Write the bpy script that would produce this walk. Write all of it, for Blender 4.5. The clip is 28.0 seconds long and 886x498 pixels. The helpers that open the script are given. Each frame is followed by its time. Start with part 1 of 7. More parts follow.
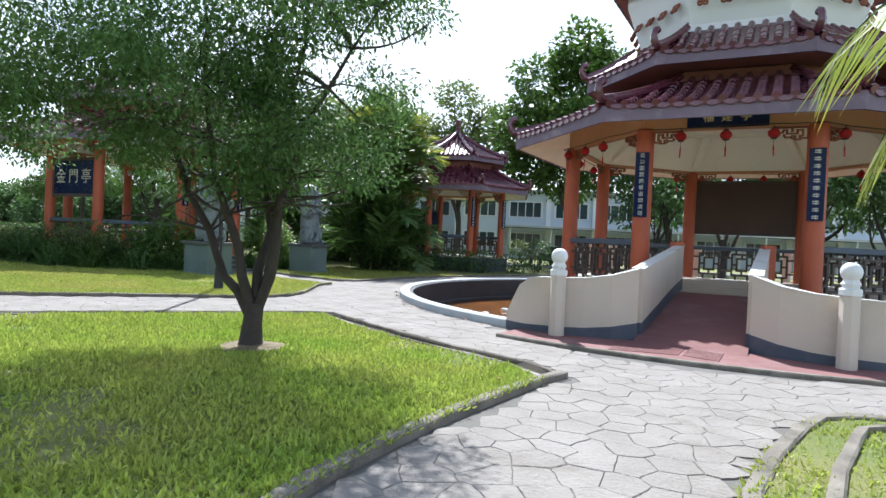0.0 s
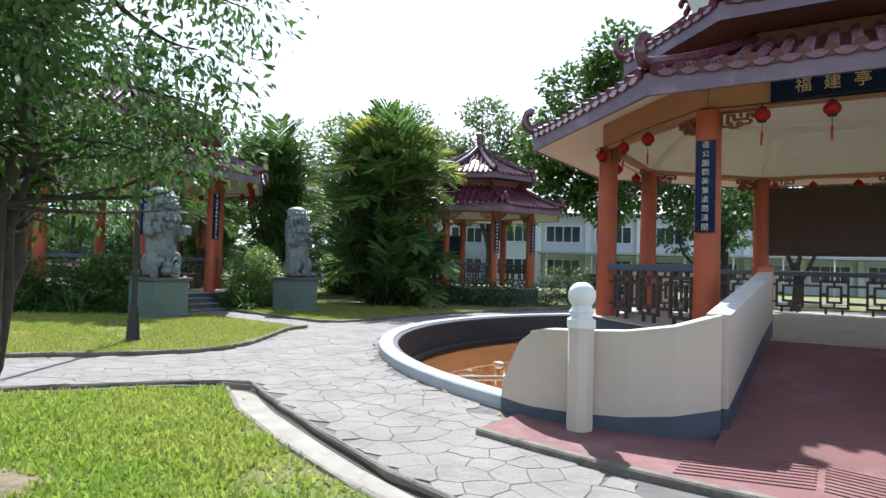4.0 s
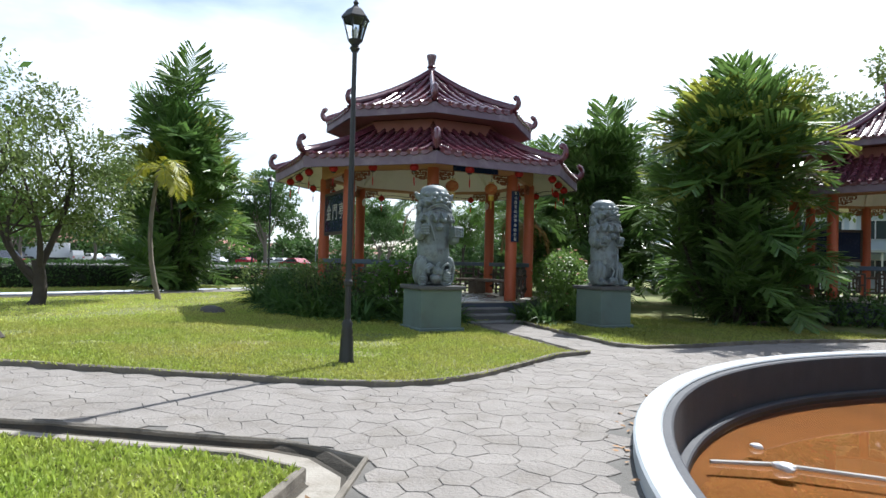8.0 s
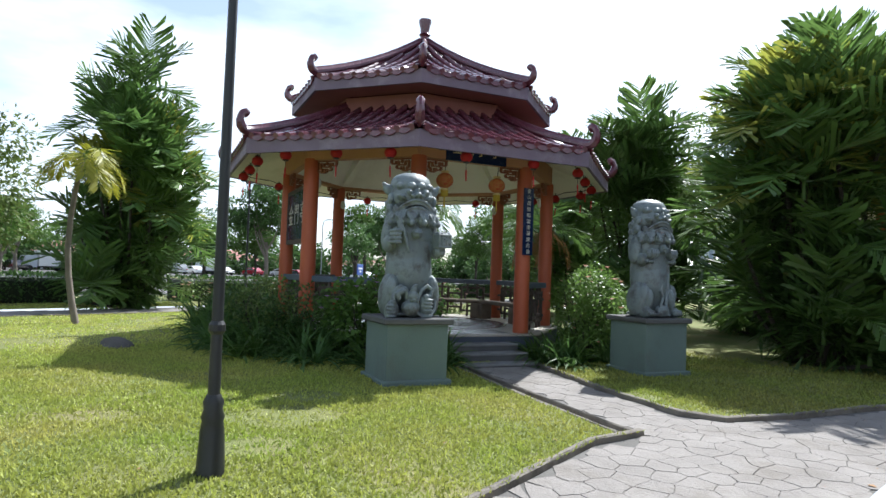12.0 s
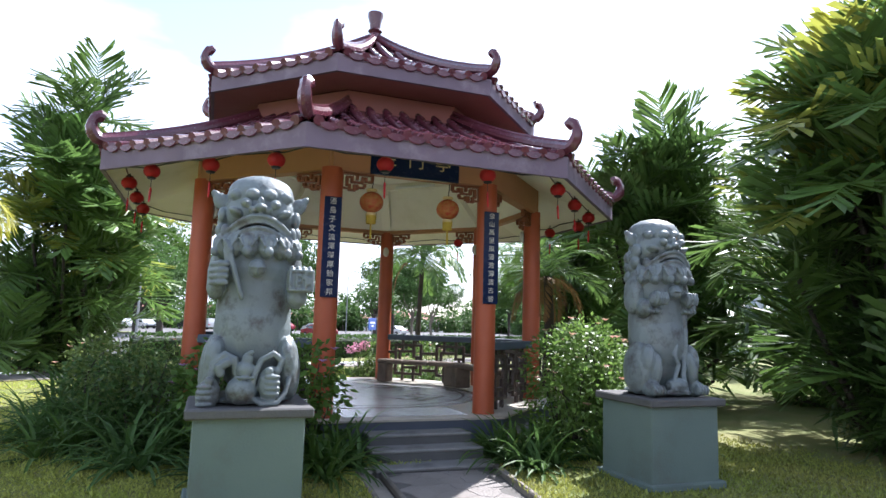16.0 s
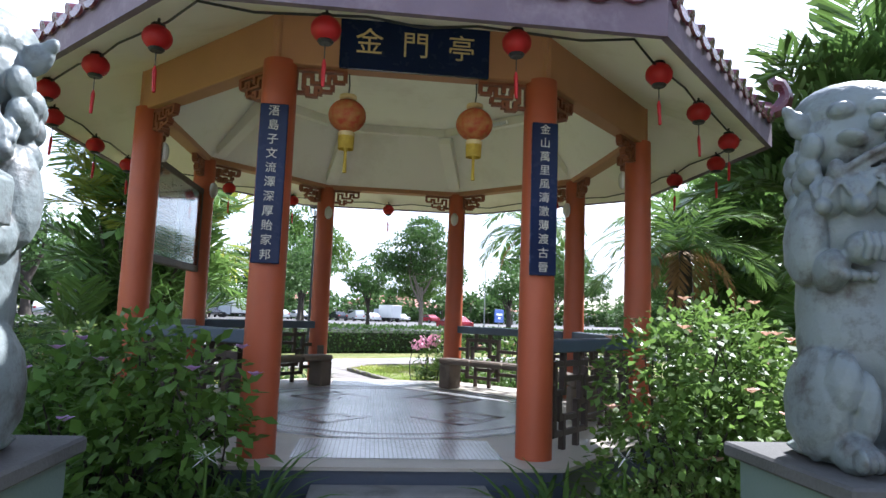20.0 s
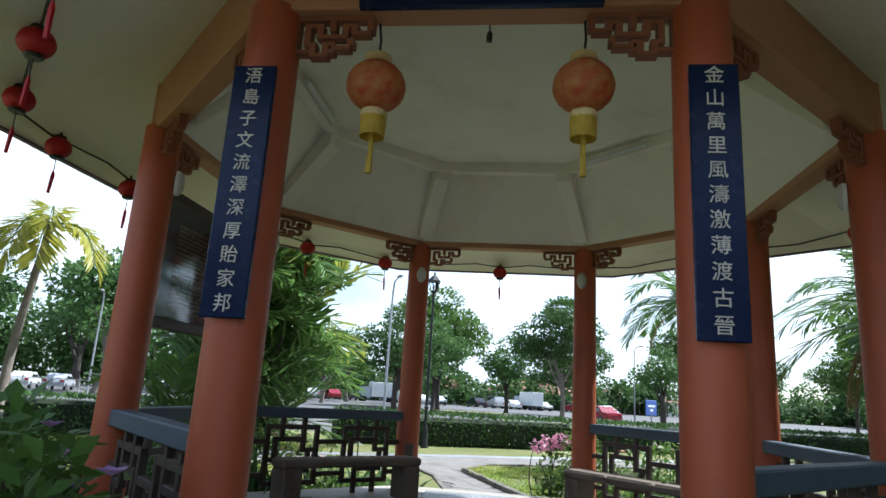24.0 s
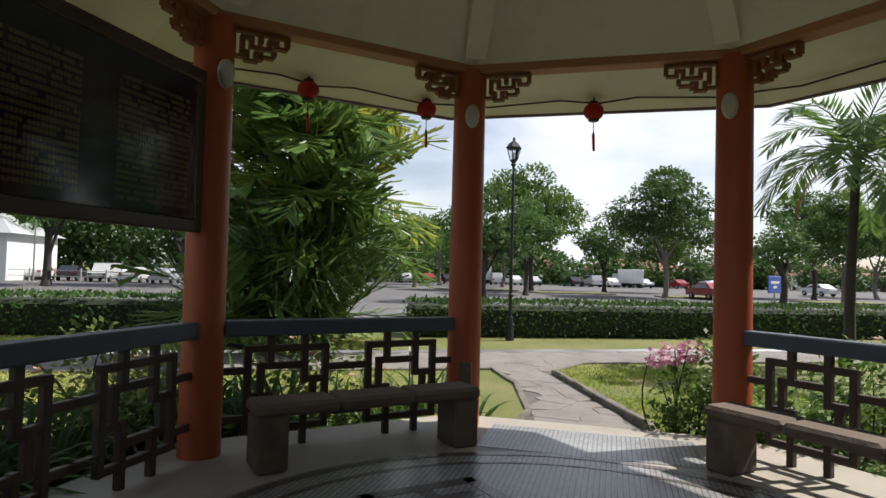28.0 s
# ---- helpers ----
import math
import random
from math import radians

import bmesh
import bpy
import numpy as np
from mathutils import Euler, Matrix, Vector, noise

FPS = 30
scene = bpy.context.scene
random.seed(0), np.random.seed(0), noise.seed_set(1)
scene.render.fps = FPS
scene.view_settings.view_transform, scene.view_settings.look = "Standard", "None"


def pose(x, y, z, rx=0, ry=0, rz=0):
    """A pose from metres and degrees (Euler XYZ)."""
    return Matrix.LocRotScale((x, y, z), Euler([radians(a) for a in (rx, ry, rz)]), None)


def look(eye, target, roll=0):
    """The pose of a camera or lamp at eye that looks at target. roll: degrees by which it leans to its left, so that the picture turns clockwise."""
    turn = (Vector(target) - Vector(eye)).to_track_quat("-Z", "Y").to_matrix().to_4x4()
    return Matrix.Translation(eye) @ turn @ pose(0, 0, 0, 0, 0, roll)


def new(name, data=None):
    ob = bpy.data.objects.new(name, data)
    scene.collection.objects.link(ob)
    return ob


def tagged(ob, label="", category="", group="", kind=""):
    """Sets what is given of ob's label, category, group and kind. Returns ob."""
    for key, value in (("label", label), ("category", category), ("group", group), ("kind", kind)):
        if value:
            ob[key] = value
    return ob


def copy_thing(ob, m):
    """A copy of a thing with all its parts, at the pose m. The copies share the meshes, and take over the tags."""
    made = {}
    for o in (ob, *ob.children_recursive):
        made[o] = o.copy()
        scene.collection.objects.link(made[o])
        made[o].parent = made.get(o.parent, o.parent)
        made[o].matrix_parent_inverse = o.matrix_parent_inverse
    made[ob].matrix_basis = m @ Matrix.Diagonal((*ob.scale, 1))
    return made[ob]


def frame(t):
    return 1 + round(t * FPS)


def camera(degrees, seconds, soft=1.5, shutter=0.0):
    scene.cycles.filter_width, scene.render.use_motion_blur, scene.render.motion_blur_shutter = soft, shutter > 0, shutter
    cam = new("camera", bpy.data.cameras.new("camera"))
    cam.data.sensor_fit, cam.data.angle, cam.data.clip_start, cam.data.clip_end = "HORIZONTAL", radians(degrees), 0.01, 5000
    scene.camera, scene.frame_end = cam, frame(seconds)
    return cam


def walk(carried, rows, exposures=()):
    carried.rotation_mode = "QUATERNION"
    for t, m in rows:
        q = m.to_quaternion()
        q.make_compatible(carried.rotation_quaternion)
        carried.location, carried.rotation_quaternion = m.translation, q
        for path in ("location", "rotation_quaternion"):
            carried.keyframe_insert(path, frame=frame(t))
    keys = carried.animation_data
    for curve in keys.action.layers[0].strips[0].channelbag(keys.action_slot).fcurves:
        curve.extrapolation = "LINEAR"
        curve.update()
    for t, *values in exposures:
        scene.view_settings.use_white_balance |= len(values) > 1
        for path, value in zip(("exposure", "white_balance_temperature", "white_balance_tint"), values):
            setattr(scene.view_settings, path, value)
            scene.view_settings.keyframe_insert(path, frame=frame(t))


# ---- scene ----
cam = camera(70.6, 28.0)
PATH = [
    (0, (-0.125, 0.157, 1.449), (-0.092, 2.157, 1.424), 2.7),
    (0.5, (-0.097, 0.633, 1.458), (-0.143, 2.632, 1.423), 1.9),
    (1, (0.017, 1.125, 1.52), (-0.195, 3.113, 1.533), -0.1),
    (1.5, (0.136, 1.625, 1.512), (-0.042, 3.618, 1.51), 0.5),
    (2, (0.303, 2.186, 1.515), (0.351, 4.184, 1.588), -0.5),
    (2.5, (0.446, 2.659, 1.516), (0.408, 4.659, 1.525), 1.5),
    (3, (0.558, 3.149, 1.534), (0.617, 5.148, 1.525), 1.3),
    (3.5, (0.696, 3.637, 1.512), (0.589, 5.633, 1.565), 1.7),
    (5.5, (1.407, 5.805, 1.552), (1.326, 7.802, 1.622), 1.2),
    (6, (1.46, 6.441, 1.555), (1.082, 8.404, 1.629), 2.4),
    (6.5, (1.6, 6.902, 1.57), (1.229, 8.868, 1.585), 0.7),
    (7, (1.66, 7.37, 1.574), (0.912, 9.224, 1.598), 2.3),
    (7.5, (1.694, 7.924, 1.561), (0.717, 9.668, 1.582), 1.2),
    (8, (1.631, 8.303, 1.607), (0.43, 9.901, 1.65), 1.4),
    (8.5, (1.507, 9.058, 1.644), (0.064, 10.443, 1.679), 4.0),
    (9, (1.262, 9.504, 1.682), (-0.133, 10.936, 1.714), 2.2),
    (9.5, (0.974, 9.832, 1.718), (-0.486, 11.197, 1.748), 2.8),
    (10, (0.638, 10.201, 1.716), (-0.771, 11.62, 1.775), 2.3),
    (10.5, (0.349, 10.515, 1.788), (-1.061, 11.931, 1.88), 1.1),
    (11, (0.145, 11.035, 1.759), (-1.202, 12.509, 1.879), 2.2),
    (11.5, (-0.239, 11.556, 1.776), (-1.443, 13.151, 1.861), 1.4),
    (12, (-0.458, 12.037, 1.772), (-1.701, 13.601, 1.852), 2.0),
    (12.5, (-0.682, 12.548, 1.792), (-1.77, 14.22, 1.933), 1.0),
    (13, (-0.871, 13.026, 1.776), (-2.075, 14.615, 1.931), 0.9),
    (13.5, (-0.884, 13.591, 1.795), (-2.108, 15.163, 1.975), 1.8),
    (15.5, (-1.295, 15.689, 1.864), (-2.638, 17.154, 2.094), 0.2),
    (16, (-1.35, 16.042, 1.882), (-2.698, 17.499, 2.126), 1.6),
    (16.5, (-1.453, 16.546, 1.887), (-2.72, 18.079, 2.096), -0.1),
    (17, (-1.611, 17.139, 1.845), (-3.029, 18.535, 2.049), 1.1),
    (17.5, (-1.819, 17.596, 1.862), (-3.214, 19.019, 2.037), -0.2),
    (18, (-2.033, 18.186, 1.842), (-3.506, 19.522, 2.053), 0.9),
    (18.5, (-2.228, 18.583, 1.813), (-3.797, 19.81, 1.993), 1.8),
    (19, (-2.511, 19.011, 1.816), (-4.053, 20.269, 2.015), 0.3),
    (19.5, (-2.768, 19.393, 1.819), (-4.441, 20.471, 2.017), 1.5),
    (20, (-3.088, 19.763, 1.85), (-4.752, 20.854, 2.058), 2.1),
    (21, (-3.6, 20.408, 1.889), (-5.378, 21.263, 2.215), 3.0),
    (21.5, (-3.887, 20.676, 1.936), (-5.603, 21.632, 2.313), 1.9),
    (22, (-4.12, 20.914, 1.936), (-5.874, 21.734, 2.437), 2.8),
    (22.5, (-4.344, 21.084, 1.944), (-6.135, 21.816, 2.451), 3.2),
    (24.5, (-5.38, 21.526, 1.917), (-7.237, 22.151, 2.316), 3.5),
    (25, (-5.732, 21.629, 1.926), (-7.595, 22.32, 2.154), 3.1),
    (26, (-6.565, 21.933, 1.918), (-8.424, 22.613, 2.203), 2.8),
    (26.5, (-6.935, 22.193, 1.911), (-8.744, 23.023, 2.115), 1.9),
    (27, (-7.336, 22.481, 1.928), (-9.245, 23.061, 2.081), 2.4),
    (28, (-7.913, 22.777, 2.104), (-9.87, 23.183, 2.174), 1.5),
]
EXPOSURES = [(0, 0.95, 6000, 10), (3, 0.98, 6000, 10), (6, 0.7, 6100, 10), (8, 0.74, 6200, 10), (10, 0.55, 6200, 11), (12, 0.82, 6100, 10), (13, 0.85, 6100, 10), (16, 1.4, 6050, 17), (18, 1.58, 6050, 18),
             (20.5, 1.5, 5850, 14), (22.5, 1.65, 5650, 9), (24.5, 0.6, 5900, 8), (26, 0.4, 6400, 12), (28, 0.3, 6800, 14)]
walk(cam, [(t, look(eye, target, roll)) for t, eye, target, roll in PATH], EXPOSURES)

# ---- light ----
SUN_EL, SUN_AZ = radians(51), radians(95.5)
world = bpy.data.worlds.new("sky_world")
scene.world = world
world.use_nodes = True
wn, wl = world.node_tree.nodes, world.node_tree.links
sky = wn.new("ShaderNodeTexSky")
sky.sky_type, sky.sun_disc = "NISHITA", False
sky.sun_elevation, sky.sun_rotation = SUN_EL, radians(90) - SUN_AZ
sky.dust_density, sky.air_density, sky.ozone_density = 1.0, 1.0, 1.0
sky_co = wn.new("ShaderNodeTexCoord")
sky_map = wn.new("ShaderNodeMapping")
sky_map.inputs["Scale"].default_value = (1.0, 1.0, 3.0)
cloud = wn.new("ShaderNodeTexNoise")
cloud.inputs["Scale"].default_value, cloud.inputs["Detail"].default_value = 1.7, 7.0
cloud_ramp = wn.new("ShaderNodeValToRGB")
cloud_ramp.color_ramp.elements[0].position, cloud_ramp.color_ramp.elements[1].position = 0.40, 0.60
cloud_ramp.color_ramp.elements[0].color = (0.2, 0.2, 0.2, 1)
# haze thins out towards the zenith
sky_xyz, thin, veil = wn.new("ShaderNodeSeparateXYZ"), wn.new("ShaderNodeMapRange"), wn.new("ShaderNodeMath")
thin.interpolation_type = "SMOOTHSTEP"
thin.inputs["From Min"].default_value, thin.inputs["From Max"].default_value = 0.3, 0.85
thin.inputs["To Min"].default_value, thin.inputs["To Max"].default_value = 1.0, 0.18
veil.operation = "MULTIPLY"
cloud_mix = wn.new("ShaderNodeMix")
cloud_mix.data_type = "RGBA"
cloud_mix.inputs["B"].default_value = (8.8, 9.6, 10.6, 1)
wl.new(sky_co.outputs["Generated"], sky_map.inputs["Vector"])
wl.new(sky_map.outputs["Vector"], cloud.inputs["Vector"])
wl.new(cloud.outputs["Fac"], cloud_ramp.inputs["Fac"])
wl.new(sky_co.outputs["Generated"], sky_xyz.inputs["Vector"])
wl.new(sky_xyz.outputs["Z"], thin.inputs["Value"])
wl.new(cloud_ramp.outputs["Color"], veil.inputs[0])
wl.new(thin.outputs["Result"], veil.inputs[1])
wl.new(veil.outputs["Value"], cloud_mix.inputs["Factor"])
wl.new(sky.outputs["Color"], cloud_mix.inputs["A"])
wl.new(cloud_mix.outputs["Result"], wn["Background"].inputs["Color"])
wn["Background"].inputs["Strength"].default_value = 0.1

sun = new("sun", bpy.data.lights.new("sun", "SUN"))
sun.data.energy, sun.data.angle, sun.data.color = 5.0, radians(0.6), (1.0, 0.98, 0.94)
to_sun = Vector((math.cos(SUN_AZ) * math.cos(SUN_EL), math.sin(SUN_AZ) * math.cos(SUN_EL), math.sin(SUN_EL)))
sun.matrix_world = look(to_sun * 60, (0, 0, 0))


# ---- materials ----
def material(name, base, rough=0.6, second=None, scale=6.0, mix=0.5, bump=0.15, fine=60.0, metal=0.0,
             coat=0.0, vary=0.0, spec=0.5, stain=None, stain_scale=1.2, stain_amount=0.5, translucent=0.0, space="Object"):
    """Colour with variation at two scales, fine relief, and wear of its own shape."""
    m = bpy.data.materials.new(name)
    m.use_nodes = True
    n, l = m.node_tree.nodes, m.node_tree.links
    p = n["Principled BSDF"]
    co = n.new("ShaderNodeTexCoord")
    second = second or tuple(c * 0.8 for c in base)
    big = n.new("ShaderNodeTexNoise")
    big.inputs["Scale"].default_value, big.inputs["Detail"].default_value = scale, 6.0
    l.new(co.outputs[space], big.inputs["Vector"])
    ramp = n.new("ShaderNodeValToRGB")
    ramp.color_ramp.elements[0].position, ramp.color_ramp.elements[1].position = 0.5 - mix / 3, 0.5 + mix / 3
    ramp.color_ramp.elements[0].color, ramp.color_ramp.elements[1].color = (*base, 1), (*second, 1)
    l.new(big.outputs["Fac"], ramp.inputs["Fac"])
    colour = ramp.outputs["Color"]
    grain = n.new("ShaderNodeTexNoise")
    grain.inputs["Scale"].default_value, grain.inputs["Detail"].default_value = fine, 4.0
    l.new(co.outputs[space], grain.inputs["Vector"])
    if stain:
        blot = n.new("ShaderNodeTexNoise")
        blot.inputs["Scale"].default_value, blot.inputs["Detail"].default_value, blot.inputs["Roughness"].default_value = stain_scale, 9.0, 0.7
        l.new(co.outputs[space], blot.inputs["Vector"])
        cut = n.new("ShaderNodeValToRGB")
        cut.color_ramp.elements[0].position, cut.color_ramp.elements[1].position = 0.52, 0.68
        cut.color_ramp.elements[1].color = (stain_amount, stain_amount, stain_amount, 1)
        l.new(blot.outputs["Fac"], cut.inputs["Fac"])
        sm = n.new("ShaderNodeMix")
        sm.data_type = "RGBA"
        sm.inputs["B"].default_value = (*stain, 1)
        l.new(cut.outputs["Color"], sm.inputs["Factor"])
        l.new(colour, sm.inputs["A"])
        colour = sm.outputs["Result"]
    if vary:
        info, geo, add, hsv = n.new("ShaderNodeObjectInfo"), n.new("ShaderNodeNewGeometry"), n.new("ShaderNodeMath"), n.new("ShaderNodeHueSaturation")
        rng = n.new("ShaderNodeMapRange")
        add.operation = "ADD"
        l.new(info.outputs["Random"], add.inputs[0])
        l.new(geo.outputs["Random Per Island"], add.inputs[1])
        rng.inputs["From Max"].default_value = 2.0
        rng.inputs["To Min"].default_value, rng.inputs["To Max"].default_value = 1 - vary, 1 + vary
        l.new(add.outputs[0], rng.inputs["Value"])
        l.new(rng.outputs[0], hsv.inputs["Value"])
        l.new(colour, hsv.inputs["Color"])
        colour = hsv.outputs["Color"]
    l.new(colour, p.inputs["Base Color"])
    p.inputs["Roughness"].default_value, p.inputs["Metallic"].default_value = rough, metal
    p.inputs["Coat Weight"].default_value, p.inputs["Specular IOR Level"].default_value = coat, spec
    rr = n.new("ShaderNodeMapRange")
    rr.inputs["To Min"].default_value, rr.inputs["To Max"].default_value = max(0.03, rough - 0.12), min(1, rough + 0.12)
    l.new(grain.outputs["Fac"], rr.inputs["Value"])
    l.new(rr.outputs[0], p.inputs["Roughness"])
    if bump:
        b = n.new("ShaderNodeBump")
        b.inputs["Strength"].default_value, b.inputs["Distance"].default_value = bump, 0.02
        l.new(grain.outputs["Fac"], b.inputs["Height"])
        l.new(b.outputs["Normal"], p.inputs["Normal"])
    if translucent:
        tr, mx = n.new("ShaderNodeBsdfTranslucent"), n.new("ShaderNodeMixShader")
        l.new(colour, tr.inputs["Color"])
        mx.inputs["Fac"].default_value = translucent
        l.new(p.outputs[0], mx.inputs[1])
        l.new(tr.outputs[0], mx.inputs[2])
        l.new(mx.outputs[0], n["Material Output"].inputs["Surface"])
    return m


M = dict(
    lawn=material("lawn_soil", (0.12, 0.165, 0.034), 0.95, (0.23, 0.22, 0.075), 0.7, 0.7, 1.0, 90, stain=(0.26, 0.21, 0.11), stain_scale=0.55, stain_amount=0.5),
    grass=material("grass_blade", (0.22, 0.36, 0.04), 0.6, (0.42, 0.42, 0.10), 0.55, 0.8, 0.0, 20, vary=0.7, translucent=0.35),
    grassdry=material("grass_dry_blade", (0.29, 0.39, 0.06), 0.65, (0.44, 0.41, 0.11), 0.6, 0.8, 0.0, 20, vary=0.65, translucent=0.35),
    bed=material("stamped_bed", (0.15, 0.143, 0.13), 0.95, (0.09, 0.085, 0.076), 2.0, 0.8, 0.4, 50),
    paver=material("stamped_concrete", (0.265, 0.245, 0.222), 0.9, (0.195, 0.178, 0.16), 1.6, 0.7, 0.9, 30, vary=0.05, stain=(0.16, 0.14, 0.115), stain_scale=1.3, stain_amount=0.75),
    kerb=material("kerb_concrete", (0.25, 0.225, 0.185), 0.95, (0.12, 0.105, 0.085), 3.0, 0.8, 0.5, 40, stain=(0.06, 0.055, 0.045), stain_scale=2.5, stain_amount=0.8),
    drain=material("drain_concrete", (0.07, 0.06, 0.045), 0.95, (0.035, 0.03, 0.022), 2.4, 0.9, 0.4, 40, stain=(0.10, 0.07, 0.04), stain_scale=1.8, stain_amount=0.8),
    column=material("column_orange_paint", (0.42, 0.092, 0.034), 0.5, (0.36, 0.075, 0.028), 2.0, 0.7, 0.05, 30, stain=(0.33, 0.085, 0.04), stain_scale=1.0, stain_amount=0.6),
    beam=material("beam_tan_paint", (0.46, 0.235, 0.12), 0.7, (0.40, 0.20, 0.10), 1.6, 0.7, 0.06, 40),
    ceiling=material("ceiling_cream_paint", (0.83, 0.81, 0.715), 0.85, (0.79, 0.765, 0.67), 1.0, 0.8, 0.05, 30, stain=(0.5, 0.45, 0.32), stain_scale=0.7, stain_amount=0.35),
    tile=material("glazed_tile", (0.082, 0.02, 0.031), 0.24, (0.118, 0.031, 0.046), 1.6, 0.8, 0.12, 22, coat=0.25, vary=0.28, stain=(0.20, 0.12, 0.135), stain_scale=2.2, stain_amount=0.35),
    fascia=material("fascia_mauve", (0.175, 0.13, 0.17), 0.7, (0.13, 0.095, 0.125), 2.0, 0.8, 0.1, 30, stain=(0.33, 0.28, 0.31), stain_scale=1.6, stain_amount=0.45),
    drum=material("drum_salmon", (0.33, 0.13, 0.11), 0.75, (0.25, 0.095, 0.08), 1.5, 0.8, 0.08, 30, stain=(0.24, 0.12, 0.1), stain_scale=1.3, stain_amount=0.5),
    fret=material("fret_brown", (0.20, 0.06, 0.03), 0.6, (0.26, 0.09, 0.045), 4.0, 0.7, 0.1, 40),
    navy=material("plinth_navy", (0.05, 0.065, 0.095), 0.6, (0.075, 0.09, 0.12), 2.0, 0.8, 0.1, 35, stain=(0.14, 0.14, 0.15), stain_scale=1.2, stain_amount=0.5),
    rail=material("rail_bluegrey", (0.075, 0.105, 0.14), 0.6, (0.055, 0.075, 0.10), 2.0, 0.8, 0.08, 40),
    lattice=material("lattice_dark", (0.045, 0.03, 0.024), 0.6, (0.07, 0.048, 0.036), 3.0, 0.8, 0.2, 40),
    bench=material("bench_concrete", (0.12, 0.09, 0.07), 0.85, (0.17, 0.135, 0.10), 3.0, 0.9, 0.35, 30, stain=(0.06, 0.045, 0.035), stain_scale=2.0, stain_amount=0.6),
    board=material("board_navy_lacquer", (0.008, 0.015, 0.046), 0.25, (0.011, 0.021, 0.066), 2.0, 0.7, 0.02, 12, spec=0.16),
    gold=material("gold_paint", (0.72, 0.58, 0.30), 0.5, (0.62, 0.48, 0.22), 8.0, 0.6, 0.05, 60),
    dimtext=material("dim_lettering", (0.27, 0.20, 0.15), 0.7, (0.20, 0.145, 0.11), 8.0, 0.6, 0.05, 60),
    pale=material("pale_lettering", (0.62, 0.59, 0.51), 0.6, (0.42, 0.40, 0.34), 8.0, 0.6, 0.05, 60),
    stone=material("statue_granite", (0.19, 0.228, 0.228), 0.5, (0.12, 0.145, 0.15), 2.2, 0.8, 0.22, 46, stain=(0.05, 0.044, 0.04), stain_scale=3.4, stain_amount=0.95),
    pedestal=material("pedestal_plaster", (0.14, 0.19, 0.168), 0.85, (0.105, 0.148, 0.13), 1.6, 0.9, 0.2, 45, stain=(0.11, 0.12, 0.105), stain_scale=1.5, stain_amount=0.6),
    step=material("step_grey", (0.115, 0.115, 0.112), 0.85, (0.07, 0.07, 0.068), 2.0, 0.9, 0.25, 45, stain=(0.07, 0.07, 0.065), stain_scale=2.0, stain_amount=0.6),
    cream=material("wall_cream_paint", (0.58, 0.51, 0.425), 0.75, (0.53, 0.46, 0.38), 1.0, 0.8, 0.08, 30, stain=(0.42, 0.36, 0.29), stain_scale=0.9, stain_amount=0.4),
    coping=material("coping_pale", (0.60, 0.585, 0.54), 0.8, (0.46, 0.45, 0.41), 2.0, 0.8, 0.15, 40, stain=(0.2, 0.19, 0.17), stain_scale=1.4, stain_amount=0.5),
    pondwall=material("pond_wall", (0.04, 0.045, 0.055), 0.75, (0.06, 0.065, 0.075), 2.0, 0.8, 0.15, 40),
    pondbed=material("pond_mud", (0.19, 0.095, 0.033), 0.8, (0.12, 0.062, 0.022), 0.9, 0.9, 0.2, 20),
    ramp=material("ramp_red", (0.215, 0.09, 0.085), 0.85, (0.16, 0.068, 0.065), 1.5, 0.8, 0.25, 40, vary=0.10, stain=(0.30, 0.20, 0.19), stain_scale=0.9, stain_amount=0.55),
    black=material("black_paint", (0.012, 0.014, 0.015), 0.45, (0.02, 0.022, 0.022), 4.0, 0.6, 0.06, 60),
    red=material("lantern_red", (0.55, 0.018, 0.02), 0.5, (0.42, 0.012, 0.015), 6.0, 0.6, 0.05, 60, translucent=0.3),
    orange=material("lantern_orange", (0.62, 0.12, 0.06), 0.5, (0.66, 0.36, 0.12), 14.0, 0.5, 0.05, 60, translucent=0.45),
    yellow=material("tassel_yellow", (0.62, 0.45, 0.06), 0.7, (0.5, 0.34, 0.04), 20.0, 0.6, 0.1, 80, translucent=0.2),
    bark=material("bark_dark", (0.034, 0.027, 0.022), 0.95, (0.062, 0.05, 0.04), 5.0, 0.9, 0.8, 28),
    barkpale=material("bark_pale", (0.22, 0.19, 0.155), 0.95, (0.15, 0.125, 0.10), 4.0, 0.9, 0.6, 28),
    leaf=material("leaf_mid", (0.07, 0.145, 0.028), 0.45, (0.115, 0.20, 0.04), 0.8, 0.8, 0.0, 20, vary=0.4, translucent=0.4, spec=0.25),
    leafdark=material("leaf_dark", (0.06, 0.125, 0.036), 0.5, (0.095, 0.17, 0.048), 0.8, 0.8, 0.0, 20, vary=0.4, translucent=0.4, spec=0.2),
    leafbright=material("leaf_bright", (0.10, 0.185, 0.04), 0.42, (0.17, 0.265, 0.065), 0.9, 0.8, 0.0, 20, vary=0.45, translucent=0.5, spec=0.35),
    leafolive=material("leaf_olive", (0.12, 0.18, 0.05), 0.5, (0.18, 0.235, 0.07), 0.9, 0.8, 0.0, 20, vary=0.4, translucent=0.4, spec=0.25),
    leafyellow=material("leaf_yellow", (0.36, 0.33, 0.03), 0.5, (0.26, 0.28, 0.03), 0.8, 0.8, 0.0, 20, vary=0.25, translucent=0.4),
    palm=material("palm_green", (0.068, 0.14, 0.036), 0.33, (0.13, 0.215, 0.05), 0.6, 0.8, 0.0, 20, vary=0.5, translucent=0.42, spec=0.4),
